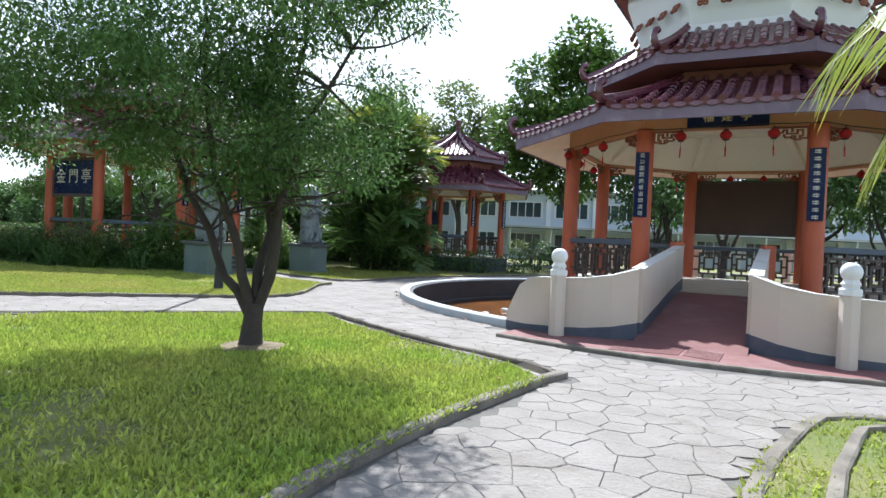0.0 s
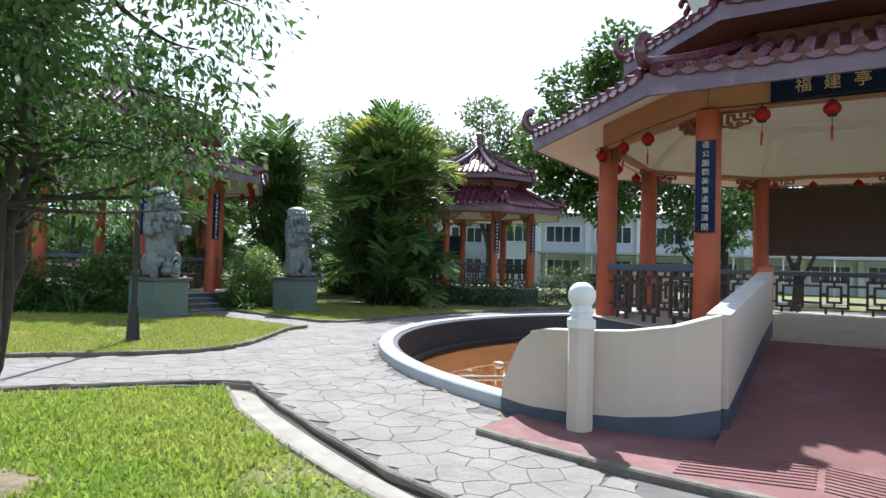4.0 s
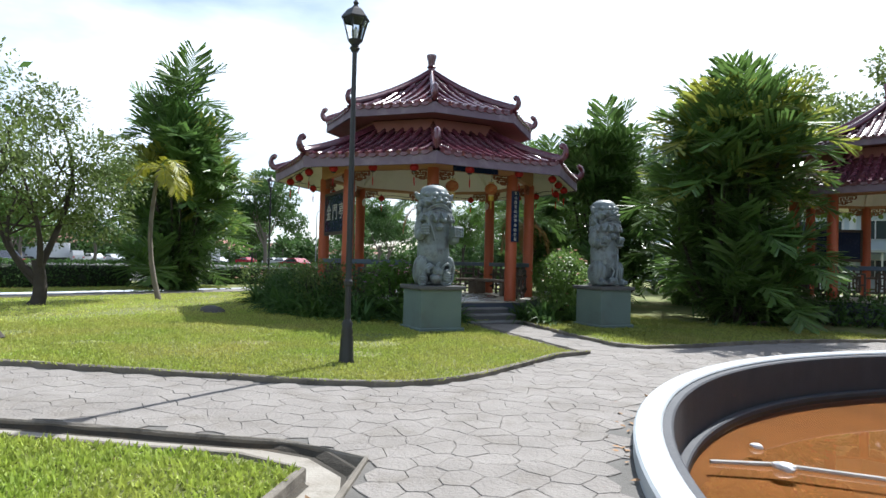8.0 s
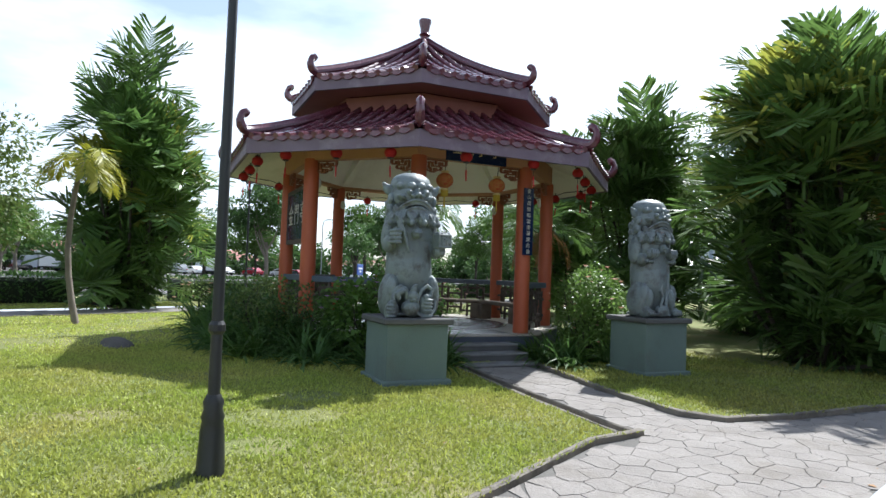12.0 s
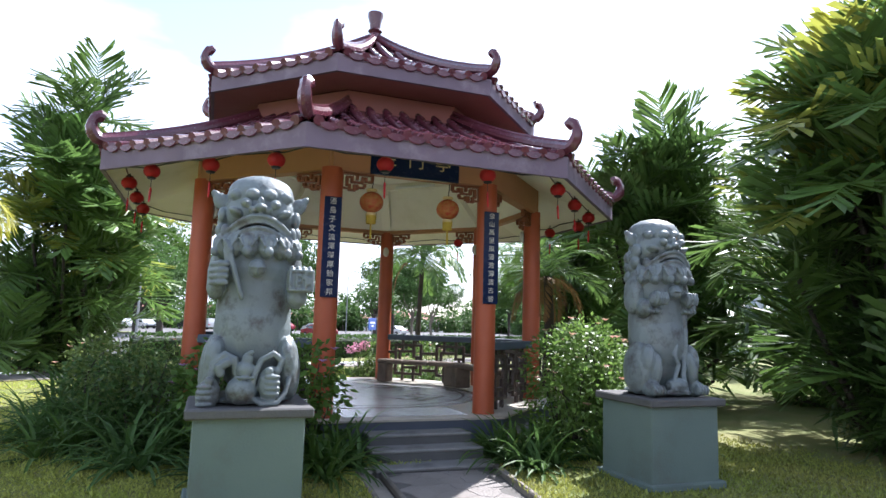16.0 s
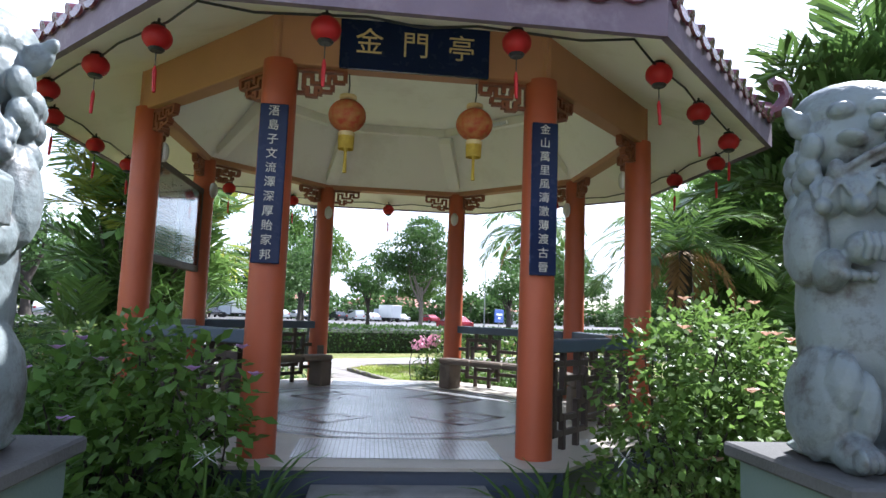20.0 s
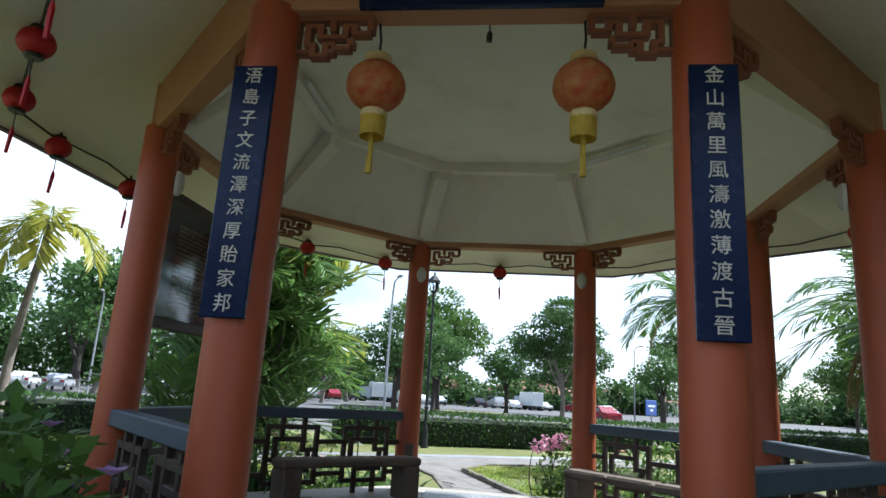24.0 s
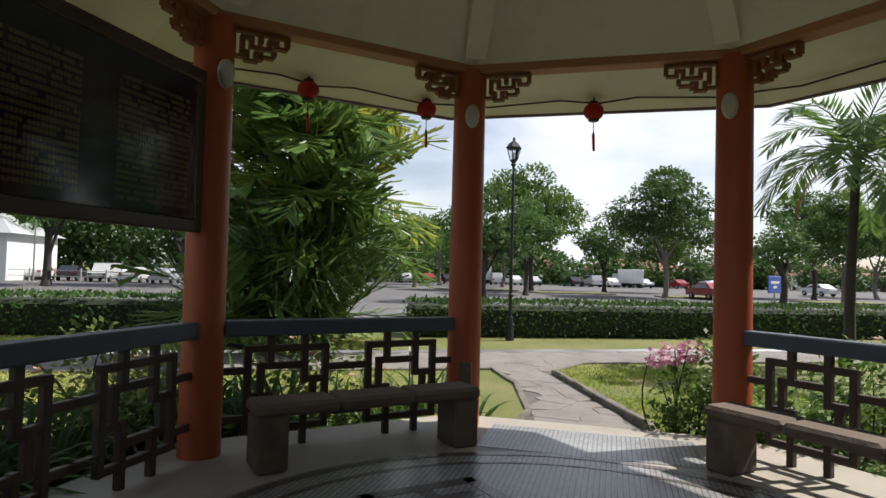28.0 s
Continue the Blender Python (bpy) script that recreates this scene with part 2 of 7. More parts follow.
    # yellow leaf tips, with the brightness of sunlit fronds put into the colour
    palmwarm=material("palm_yellow_sunlit", (0.36, 0.35, 0.06), 0.35, (0.14, 0.22, 0.045), 1.4, 0.8, 0.0, 20, vary=0.35, translucent=0.55),
    palmdead=material("palm_dead", (0.20, 0.115, 0.05), 0.8, (0.28, 0.16, 0.06), 1.0, 0.8, 0.0, 20, vary=0.3, translucent=0.2),
    pink=material("petal_pink", (0.62, 0.26, 0.40), 0.6, (0.7, 0.4, 0.5), 4.0, 0.8, 0.0, 30, vary=0.2, translucent=0.3),
    peach=material("petal_peach", (0.62, 0.33, 0.24), 0.6, (0.66, 0.42, 0.33), 4.0, 0.8, 0.0, 30, vary=0.2, translucent=0.3),
    white=material("white_paint", (0.74, 0.75, 0.74), 0.6, (0.66, 0.68, 0.68), 1.0, 0.8, 0.05, 30),
    asphalt=material("asphalt", (0.14, 0.137, 0.135), 0.9, (0.105, 0.102, 0.10), 0.3, 0.8, 0.3, 30, stain=(0.21, 0.2, 0.19), stain_scale=0.12, stain_amount=0.6),
)


def mosaic_material(name, a, b, grout, size):
    m = bpy.data.materials.new(name)
    m.use_nodes = True
    n, l = m.node_tree.nodes, m.node_tree.links
    p = n["Principled BSDF"]
    co, br = n.new("ShaderNodeTexCoord"), n.new("ShaderNodeTexBrick")
    br.offset, br.squash = 0.0, 1.0
    br.inputs["Scale"].default_value, br.inputs["Mortar Size"].default_value = 1.0, size * 0.1
    br.inputs["Brick Width"].default_value, br.inputs["Row Height"].default_value = size, size
    br.inputs["Color1"].default_value, br.inputs["Color2"].default_value, br.inputs["Mortar"].default_value = (*a, 1), (*b, 1), (*grout, 1)
    l.new(co.outputs["Object"], br.inputs["Vector"])
    dirt, mx = n.new("ShaderNodeTexNoise"), n.new("ShaderNodeMix")
    dirt.inputs["Scale"].default_value, dirt.inputs["Detail"].default_value = 1.1, 8.0
    l.new(co.outputs["Object"], dirt.inputs["Vector"])
    mx.data_type, mx.blend_type = "RGBA", "MULTIPLY"
    rp = n.new("ShaderNodeValToRGB")
    rp.color_ramp.elements[0].position, rp.color_ramp.elements[0].color = 0.3, (0.6, 0.58, 0.55, 1)
    rp.color_ramp.elements[1].position = 0.6
    l.new(dirt.outputs["Fac"], rp.inputs["Fac"])
    mx.inputs["Factor"].default_value = 1.0
    l.new(br.outputs["Color"], mx.inputs["A"])
    l.new(rp.outputs["Color"], mx.inputs["B"])
    l.new(mx.outputs["Result"], p.inputs["Base Color"])
    p.inputs["Roughness"].default_value = 0.27
    bp = n.new("ShaderNodeBump")
    bp.invert = True
    bp.inputs["Strength"].default_value, bp.inputs["Distance"].default_value = 0.5, 0.002
    l.new(br.outputs["Fac"], bp.inputs["Height"])
    l.new(bp.outputs["Normal"], p.inputs["Normal"])
    return m


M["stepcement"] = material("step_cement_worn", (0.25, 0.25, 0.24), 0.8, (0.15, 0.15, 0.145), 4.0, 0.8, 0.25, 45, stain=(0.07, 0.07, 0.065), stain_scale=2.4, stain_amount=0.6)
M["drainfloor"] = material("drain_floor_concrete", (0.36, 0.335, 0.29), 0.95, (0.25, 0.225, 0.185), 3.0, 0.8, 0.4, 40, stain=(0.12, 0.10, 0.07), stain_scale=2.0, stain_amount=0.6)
M["rimpaint"] = material("rim_paint", (0.44, 0.475, 0.50), 0.75, (0.36, 0.395, 0.42), 2.0, 0.8, 0.15, 40, stain=(0.3, 0.3, 0.29), stain_scale=1.4, stain_amount=0.4)
M["mosaic"] = mosaic_material("mosaic_grey", (0.43, 0.445, 0.45), (0.34, 0.355, 0.365), (0.15, 0.145, 0.14), 0.042)
M["mosaicdark"] = mosaic_material("mosaic_brown", (0.14, 0.115, 0.11), (0.18, 0.145, 0.135), (0.09, 0.08, 0.075), 0.042)
M["terrazzo"] = material("terrazzo_cream", (0.42, 0.385, 0.32), 0.55, (0.36, 0.33, 0.275), 2.0, 0.8, 0.08, 90, stain=(0.24, 0.21, 0.17), stain_scale=1.1, stain_amount=0.5)


def glass_material(name, tint, rough, alpha=None):
    m = bpy.data.materials.new(name)
    m.use_nodes = True
    p = m.node_tree.nodes["Principled BSDF"]
    p.inputs["Base Color"].default_value, p.inputs["Roughness"].default_value = (*tint, 1), rough
    p.inputs["Transmission Weight"].default_value, p.inputs["IOR"].default_value = 1.0, 1.33
    return m


M["water"] = glass_material("pond_water", (0.62, 0.34, 0.13), 0.02)
M["lampglass"] = glass_material("lamp_glass", (0.85, 0.9, 0.9), 0.05)
M["carglass"] = material("car_glass", (0.02, 0.024, 0.028), 0.08, (0.025, 0.03, 0.034), 1.0, 0.5, 0.0, 20, coat=0.5)
M["tyre"] = material("tyre_rubber", (0.015, 0.015, 0.015), 0.85, (0.02, 0.02, 0.02), 5.0, 0.5, 0.1, 60)
M["winglass"] = material("window_glass", (0.03, 0.05, 0.055), 0.1, (0.045, 0.065, 0.07), 0.4, 0.6, 0.0, 20)


# ---- mesh helpers ----
class Mesh:
    """Collects vertices and faces of one part."""

    def __init__(self):
        self.v, self.f = [], []

    def add(self, verts, faces, m=None):
        k = len(self.v)
        self.v += [tuple(m @ Vector(p)) for p in verts] if m is not None else [tuple(p) for p in verts]
        self.f += [tuple(i + k for i in f) for f in faces]
        return self

    def box(self, cx, cy, cz, sx, sy, sz, m=None, c=0.0):
        """Box about a centre, with its edges cut back by c."""
        x, y, z = sx / 2, sy / 2, sz / 2
        c = min(c, x * 0.9, y * 0.9, z * 0.9)
        t = Matrix.Translation((cx, cy, cz))
        t = m @ t if m is not None else t
        if c <= 0:
            vs = [(a * x, b * y, d * z) for a in (-1, 1) for b in (-1, 1) for d in (-1, 1)]
            return self.add(vs, [(0, 1, 3, 2), (4, 6, 7, 5), (0, 4, 5, 1), (2, 3, 7, 6), (0, 2, 6, 4), (1, 5, 7, 3)], t)
        vs, fs, idx = [], [], {}
        for a in (-1, 1):
            for b in (-1, 1):
                for d in (-1, 1):
                    for k in range(3):
                        idx[a, b, d, k] = len(vs)
                        vs.append((a * (x - (c if k != 0 else 0)), b * (y - (c if k != 1 else 0)), d * (z - (c if k != 2 else 0))))
        for s in (-1, 1):
            fs.append([idx[s, -1, -1, 0], idx[s, s, -s, 0] if False else idx[s, 1, -1, 0], idx[s, 1, 1, 0], idx[s, -1, 1, 0]][::s])
            fs.append([idx[-1, s, -1, 1], idx[-1, s, 1, 1], idx[1, s, 1, 1], idx[1, s, -1, 1]][::s])
            fs.append([idx[-1, -1, s, 2], idx[1, -1, s, 2], idx[1, 1, s, 2], idx[-1, 1, s, 2]][::s])
        for a in (-1, 1):
            for b in (-1, 1):
                fs.append([idx[a, b, -1, 0], idx[a, b, -1, 1], idx[a, b, 1, 1], idx[a, b, 1, 0]][::a * b])
                fs.append([idx[a, -1, b, 2], idx[a, -1, b, 0], idx[a, 1, b, 0], idx[a, 1, b, 2]][::a * b])
                fs.append([idx[-1, a, b, 1], idx[-1, a, b, 2], idx[1, a, b, 2], idx[1, a, b, 1]][::a * b])
                for d in (-1, 1):
                    fs.append([idx[a, b, d, 0], idx[a, b, d, 1], idx[a, b, d, 2]][::a * b * d])
        return self.add(vs, fs, t)

    def rings(self, rings, closed=True, caps=(True, True)):
        """Skin over rings of equal count."""
        n = len(rings[0])
        k = len(self.v)
        for r in rings:
            self.v += [tuple(p) for p in r]
        for i in range(len(rings) - 1):
            for j in range(n if closed else n - 1):
                a, b = k + i * n + j, k + i * n + (j + 1) % n
                self.f.append((a, b, b + n, a + n))
        if closed and caps[0]:
            self.f.append(tuple(range(k + n - 1, k - 1, -1)))
        if closed and caps[1]:
            e = k + (len(rings) - 1) * n
            self.f.append(tuple(range(e, e + n)))
        return self

    def lathe(self, profile, n=16, at=(0, 0, 0), caps=(True, True), turn=0.0):
        return self.rings([[(at[0] + r * math.cos(turn + 2 * math.pi * j / n), at[1] + r * math.sin(turn + 2 * math.pi * j / n), at[2] + z)
                            for j in range(n)] for r, z in profile], True, caps)

    def tube(self, pts, radii, n=6, caps=(True, True)):
        pts = [Vector(p) for p in pts]
        if not hasattr(radii, "__len__"):
            radii = [radii] * len(pts)
        rings, ref = [], None
        for i, p in enumerate(pts):
            d = (pts[min(i + 1, len(pts) - 1)] - pts[max(i - 1, 0)]).normalized()
            if ref is None:
                ref = d.orthogonal().normalized()
            ref = (ref - d * ref.dot(d)).normalized() if (ref - d * ref.dot(d)).length > 1e-6 else d.orthogonal().normalized()
            s = d.cross(ref)
            rings.append([p + (ref * math.cos(2 * math.pi * j / n) + s * math.sin(2 * math.pi * j / n)) * radii[i] for j in range(n)])
        return self.rings(rings, True, caps)

    def prism(self, poly, z0, z1):
        """Upright solid on a plan."""
        n = len(poly)
        k = len(self.v)
        self.v += [(p[0], p[1], z0) for p in poly] + [(p[0], p[1], z1) for p in poly]
        self.f += [tuple(range(k + n - 1, k - 1, -1)), tuple(range(k + n, k + 2 * n))]
        self.f += [(k + j, k + (j + 1) % n, k + n + (j + 1) % n, k + n + j) for j in range(n)]
        return self

    def data(self, name, mat, smooth=False):
        me = bpy.data.meshes.new(name)
        me.from_pydata(self.v, [], self.f)
        me.materials.append(mat)
        if smooth:
            me.shade_smooth() if smooth is True else me.set_sharp_from_angle(angle=radians(smooth))
        me.update()
        return me


def part(name, mb, mat, parent=None, label="", smooth=False, at=None):
    """Links a mesh as one object under a thing or a part."""
    me = mb.data(name, mat, smooth) if isinstance(mb, Mesh) else mb
    ob = new(name, me)
    ob.parent = parent
    if at is not None:
        ob.matrix_basis = at
    if label:
        ob["label"] = label
    return ob


def thing(name, m, label, category, group=""):
    ob = new(name)
    ob.empty_display_size = 0.2
    ob.matrix_basis = m
    return tagged(ob, label, category, group)


def blend(a, b, t):
    return tuple(x + (y - x) * t for x, y in zip(a, b))


def lettering(text, size, vertical=False, pitch=1.1, depth=0.006):
    """Meshes of the characters, in the plane x-z, facing -y."""
    out = []
    for i, ch in enumerate(text):
        cu = bpy.data.curves.new("lettering", "FONT")
        cu.body, cu.size, cu.align_x, cu.align_y, cu.extrude, cu.resolution_u = ch, size, "CENTER", "CENTER", depth / 2, 2
        ob = bpy.data.objects.new("lettering", cu)
        scene.collection.objects.link(ob)
        me = bpy.data.meshes.new_from_object(ob.evaluated_get(bpy.context.evaluated_depsgraph_get()))
        bpy.data.objects.remove(ob)
        k = i - (len(text) - 1) / 2
        me.transform(pose(0 if vertical else k * size * pitch, 0, -k * size * pitch if vertical else 0, 90))
        out.append(me)
    return out


def ground_z(x, y=0.0):
    """The lawn rises gently to the west."""
    for x0, z0, x1, z1 in ((-3.5, 0.0, -8.0, 0.12), (-8.0, 0.12, -16.0, 0.22), (-16.0, 0.22, -26.0, 0.27)):
        if x > x0:
            return z0
        if x > x1:
            t = (x0 - x) / (x0 - x1)
            return z0 + (z1 - z0) * t
    return 0.27


# ---- ground, paths, drains, pond ----
from mathutils import geometry

POND, POND_R = (8.3, 17.1), 9.25
NEAR_LEFT = [(-1.5, -6), (-1.5, 0.3), (-1.15, 2.6), (-0.72, 3.8), (-0.32, 4.58), (0.1, 5.28), (0.67, 6.13), (1.15, 6.8), (1.45, 7.12)]
DRAIN_PATH = [(1.45, 7.12), (1.22, 7.83), (0.82, 8.31), (0.33, 8.81), (-0.29, 9.64), (-1.12, 10.8), (-1.92, 12.08), (-2.8, 11.95), (-3.75, 11.42), (-4.73, 10.86), (-6.7, 9.55), (-10.0, 7.3), (-16.0, 3.2), (-18.4, 1.55)]
DRAIN_LAWN = [(1.06, 6.72), (0.82, 7.5), (0.40, 8.02), (-0.13, 8.56), (-0.78, 9.36), (-1.52, 10.4), (-2.02, 11.42), (-2.65, 11.33), (-3.52, 10.86), (-4.5, 10.3), (-6.45, 9.0), (-9.75, 6.85), (-15.7, 2.7), (-18.1, 1.05)]
LAWN_WEST = [(-18.6, 4.35), (-16.0, 6.1), (-11.0, 9.5), (-8.0, 11.5), (-6.1, 12.72), (-4.85, 13.52), (-3.9, 14.25), (-3.42, 15.0), (-3.27, 15.9), (-3.33, 17.2), (-3.38, 18.5), (-3.15, 19.3)]
STEP_DRAIN_PATH = [(-3.15, 19.3), (-4.49, 19.95), (-5.86, 20.66), (-7.35, 21.5)]
STEP_DRAIN_LAWN = [(-3.35, 18.95), (-4.65, 19.6), (-6.0, 20.3), (-7.5, 21.15)]
LAWN_NORTH = [(-6.75, 22.85), (-6.1, 22.42), (-4.87, 21.6), (-3.92, 21.08), (-3.2, 20.72), (-2.63, 20.78), (-2.0, 21.7), (-1.3, 23.2), (-0.3, 24.8), (1.3, 26.6), (3.0, 28.5), (6.0, 31.2), (10.0, 33.5), (16.0, 35.0), (26.0, 35.0)]
LAWN_SOUTH = [(26.0, -2.0), (20.0, 0.4), (10.0, 3.9), (6.0, 5.3), (4.05, 5.76), (3.74, 5.8), (3.36, 5.69), (2.93, 5.3), (2.29, 4.55), (1.79, 3.86), (1.2, 2.7), (0.85, 1.0), (0.8, -6.0)]
PAVED = NEAR_LEFT + DRAIN_PATH[1:] + LAWN_WEST + STEP_DRAIN_PATH[1:] + LAWN_NORTH + LAWN_SOUTH
REAR_LEFT = [(-14.35, 24.75), (-15.9, 25.7), (-17.9, 26.2), (-19.4, 26.2), (-19.4, 15.0), (-18.0, -8.0)]
REAR_RIGHT = [(-13.55, 26.35), (-15.17, 26.93), (-17.3, 27.1), (-19.1, 27.25), (-20.0, 28.2), (-19.9, 44.0), (-19.6, 60.0)]
REAR = REAR_LEFT + [(-20.6, -8.0), (-21.9, 15.0), (-22.2, 26.0), (-22.4, 44.0), (-22.2, 60.0)] + REAR_RIGHT[::-1]


def inside(x, y, poly):
    hit, n = False, len(poly)
    for i in range(n):
        (x0, y0), (x1, y1) = poly[i], poly[i - 1]
        if (y0 > y) != (y1 > y) and x < (x1 - x0) * (y - y0) / (y1 - y0) + x0:
            hit = not hit
    return hit


def dense(line, step=0.5):
    out = []
    for a, b in zip(line, line[1:]):
        k = max(1, int(math.dist(a, b) / step))
        out += [blend(a, b, i / k) for i in range(k)]
    return out + [line[-1]]


CHANNELS = [DRAIN_PATH + DRAIN_LAWN[::-1], STEP_DRAIN_PATH + STEP_DRAIN_LAWN[::-1]]


def kind_of(x, y):
    if math.dist((x, y), POND) < POND_R:
        return "pond"
    if any(inside(x, y, c) for c in CHANNELS):
        return "drain"
    if inside(x, y, PAVED) or inside(x, y, REAR):
        return "paved"
    if x < -29.5 and x > -130:
        return "road"
    return "lawn"


def make_ground():
    pts, edges = [], []

    def loop(line, closed=True):
        k = len(pts)
        pts.extend(line)
        n = len(line)
        edges.extend((k + i, k + (i + 1) % n) for i in range(n if closed else n - 1))

    loop(dense(PAVED + PAVED[:1], 0.6)[:-1])
    loop(dense(REAR + REAR[:1], 0.8)[:-1])
    for line in (DRAIN_LAWN, STEP_DRAIN_LAWN):
        loop(dense(line, 0.6), False)
    loop([(POND[0] + POND_R * math.cos(a), POND[1] + POND_R * math.sin(a)) for a in np.linspace(0, 2 * math.pi, 120, endpoint=False)])
    loop([(-29.5, -200), (-29.5, 400)], False)
    loop([(-130, -200), (-130, 400)], False)
    rng = random.Random(3)
    for x in np.arange(-20, 14, 0.55):
        for y in np.arange(-2, 36, 0.55):
            pts.append((x + rng.uniform(-0.1, 0.1), y + rng.uniform(-0.1, 0.1)))
    for x in np.arange(-60, 60, 4.0):
        for y in np.arange(-40, 90, 4.0):
            if not (-21 < x < 15 and -3 < y < 37):
                pts.append((x + rng.uniform(-0.5, 0.5), y + rng.uniform(-0.5, 0.5)))
    for a in np.linspace(0, 2 * math.pi, 36, endpoint=False):
        for r in (180, 600, 2500):
            pts.append((r * math.cos(a), 20 + r * math.sin(a)))
    vs, _, fs, *_ = geometry.delaunay_2d_cdt([Vector(p) for p in pts], edges, [], 0, 1e-4)
    sets = {"lawn": Mesh(), "paved": Mesh(), "road": Mesh()}
    for k, mb in sets.items():
        keep = []
        for f in fs:
            cx, cy = sum(vs[i].x for i in f) / 3, sum(vs[i].y for i in f) / 3
            if kind_of(cx, cy) == k:
                keep.append(tuple(f))
        used = {i: j for j, i in enumerate(sorted({i for f in keep for i in f}))}
        off = {"lawn": 0.03, "paved": -0.030, "road": 0.0}[k]
        mb.v = []
        for i in used:
            x, y = vs[i]
            bumpy = 0.02 * noise.noise((x * 0.6, y * 0.6, 0)) if k == "lawn" and abs(x) < 40 else 0
            mb.v.append((x, y, ground_z(x, y) + off + bumpy))
        mb.f = [tuple(used[i] for i in f) for f in keep]
    return sets


SHEETS = make_ground()
ground = part("ground", SHEETS["lawn"], M["lawn"], smooth=True)
tagged(ground, "mown cow-grass lawn with worn brown patches", "lawn", kind="structure")
pavement = part("pavement", SHEETS["paved"], M["bed"])
tagged(pavement, "grey stamped concrete walk with dark joints", "pavement", kind="structure")
road = part("road", SHEETS["road"], M["asphalt"])
tagged(road, "sunlit grey asphalt car park and road", "road", kind="structure")


def strip_along(line, width, zt, zb, seed=0, chamfer=0.015, side=1):
    """A kerb swept along a line; it lies to one side of the line."""
    mb, rng = Mesh(), random.Random(seed)
    pts = dense(line, 0.35)
    rings = []
    for i, p in enumerate(pts):
        a, b = pts[max(0, i - 1)], pts[min(len(pts) - 1, i + 1)]
        d = Vector((b[0] - a[0], b[1] - a[1])).normalized()
        nx, ny = -d.y * side, d.x * side
        g = ground_z(*p)
        j = rng.uniform(-0.006, 0.006)
        prof = [(0, zb), (0 + j, zt - chamfer), (chamfer, zt + j), (width - chamfer, zt + rng.uniform(-0.006, 0.006)), (width + j, zt - chamfer), (width, zb)]
        rings.append([(p[0] + nx * u, p[1] + ny * u, g + z) for u, z in prof])
    return mb.rings(rings, True)


def kerb(line, width=0.08, zt=0.05, zb=-0.12, seed=0, side=1, label="weathered concrete kerb beside the lawn"):
    return tagged(part("kerb", strip_along(line, width, zt, zb, seed, side=side), M["kerb"]), label, "kerb", kind="structure")


kerb(NEAR_LEFT, 0.12, 0.06, -0.12, 1, 1)
kerb(DRAIN_PATH, 0.05, 0.012, -0.24, 2, 1)
kerb(DRAIN_LAWN, 0.07, 0.05, -0.24, 3, -1)
kerb([DRAIN_LAWN[0], DRAIN_PATH[0]], 0.06, -0.012, -0.24, 4, -1)
kerb(LAWN_WEST, 0.075, 0.05, -0.12, 5, 1)
kerb(STEP_DRAIN_PATH, 0.05, 0.012, -0.24, 6, 1)
kerb(STEP_DRAIN_LAWN, 0.07, 0.05, -0.24, 7, -1)
kerb(LAWN_NORTH, 0.075, 0.05, -0.12, 8, 1)
kerb(LAWN_SOUTH, 0.12, 0.06, -0.12, 9, 1)
inner = [(3.98, 5.36), (3.74, 5.4), (3.5, 5.33), (3.2, 5.0), (2.62, 4.3), (2.14, 3.62), (1.55, 2.5)]
kerb([(26.0, -2.35), (20.0, 0.05), (10.0, 3.5), (6.0, 4.95)] + inner, 0.1, 0.07, -0.12, 10, 1)
kerb(REAR_LEFT, 0.1, 0.07, -0.12, 11, 1)
kerb(REAR_RIGHT, 0.1, 0.07, -0.12, 12, -1)
for a, b in ((DRAIN_PATH, DRAIN_LAWN), (STEP_DRAIN_PATH, STEP_DRAIN_LAWN)):
    mb = Mesh()
    n = 60
    da, db = dense(a, 0.3), dense(b, 0.3)
    pairs = [(da[round(i / (n - 1) * (len(da) - 1))], db[round(i / (n - 1) * (len(db) - 1))]) for i in range(n)]
    # sloping sides, coloured dark for moss and the drain's shadow, and a paler floor
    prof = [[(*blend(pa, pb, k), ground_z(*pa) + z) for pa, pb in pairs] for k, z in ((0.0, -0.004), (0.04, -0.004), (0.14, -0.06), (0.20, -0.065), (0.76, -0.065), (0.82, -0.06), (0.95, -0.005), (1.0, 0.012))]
    channel = part("drain_channel", mb.rings(prof[3:5], False), M["drainfloor"])
    tagged(channel, "shallow open concrete drain with a pale dry floor", "drain", kind="structure")
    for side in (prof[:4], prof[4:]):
        part("drain_side", Mesh().rings(side, False), M["drain"], channel, "mossy side of the drain, darkened as if in shadow")

# pond: rim, wall, bed and water
ring_n = 140


def ring_band(r0, r1, z0, z1, a0=0.0, a1=2 * math.pi, n=ring_n, c=POND):
    """A solid ring with a rounded top edge."""
    prof = [(r0, z0), (r0, z1 - 0.02), (r0 + 0.02, z1), (r1 - 0.02, z1), (r1, z1 - 0.02), (r1, z0)]
    rings = []
    for i in range(n + 1):
        a = a0 + (a1 - a0) * i / n
        rings.append([(c[0] + r * math.cos(a), c[1] + r * math.sin(a), z) for r, z in prof])
    return Mesh().rings(rings, True)


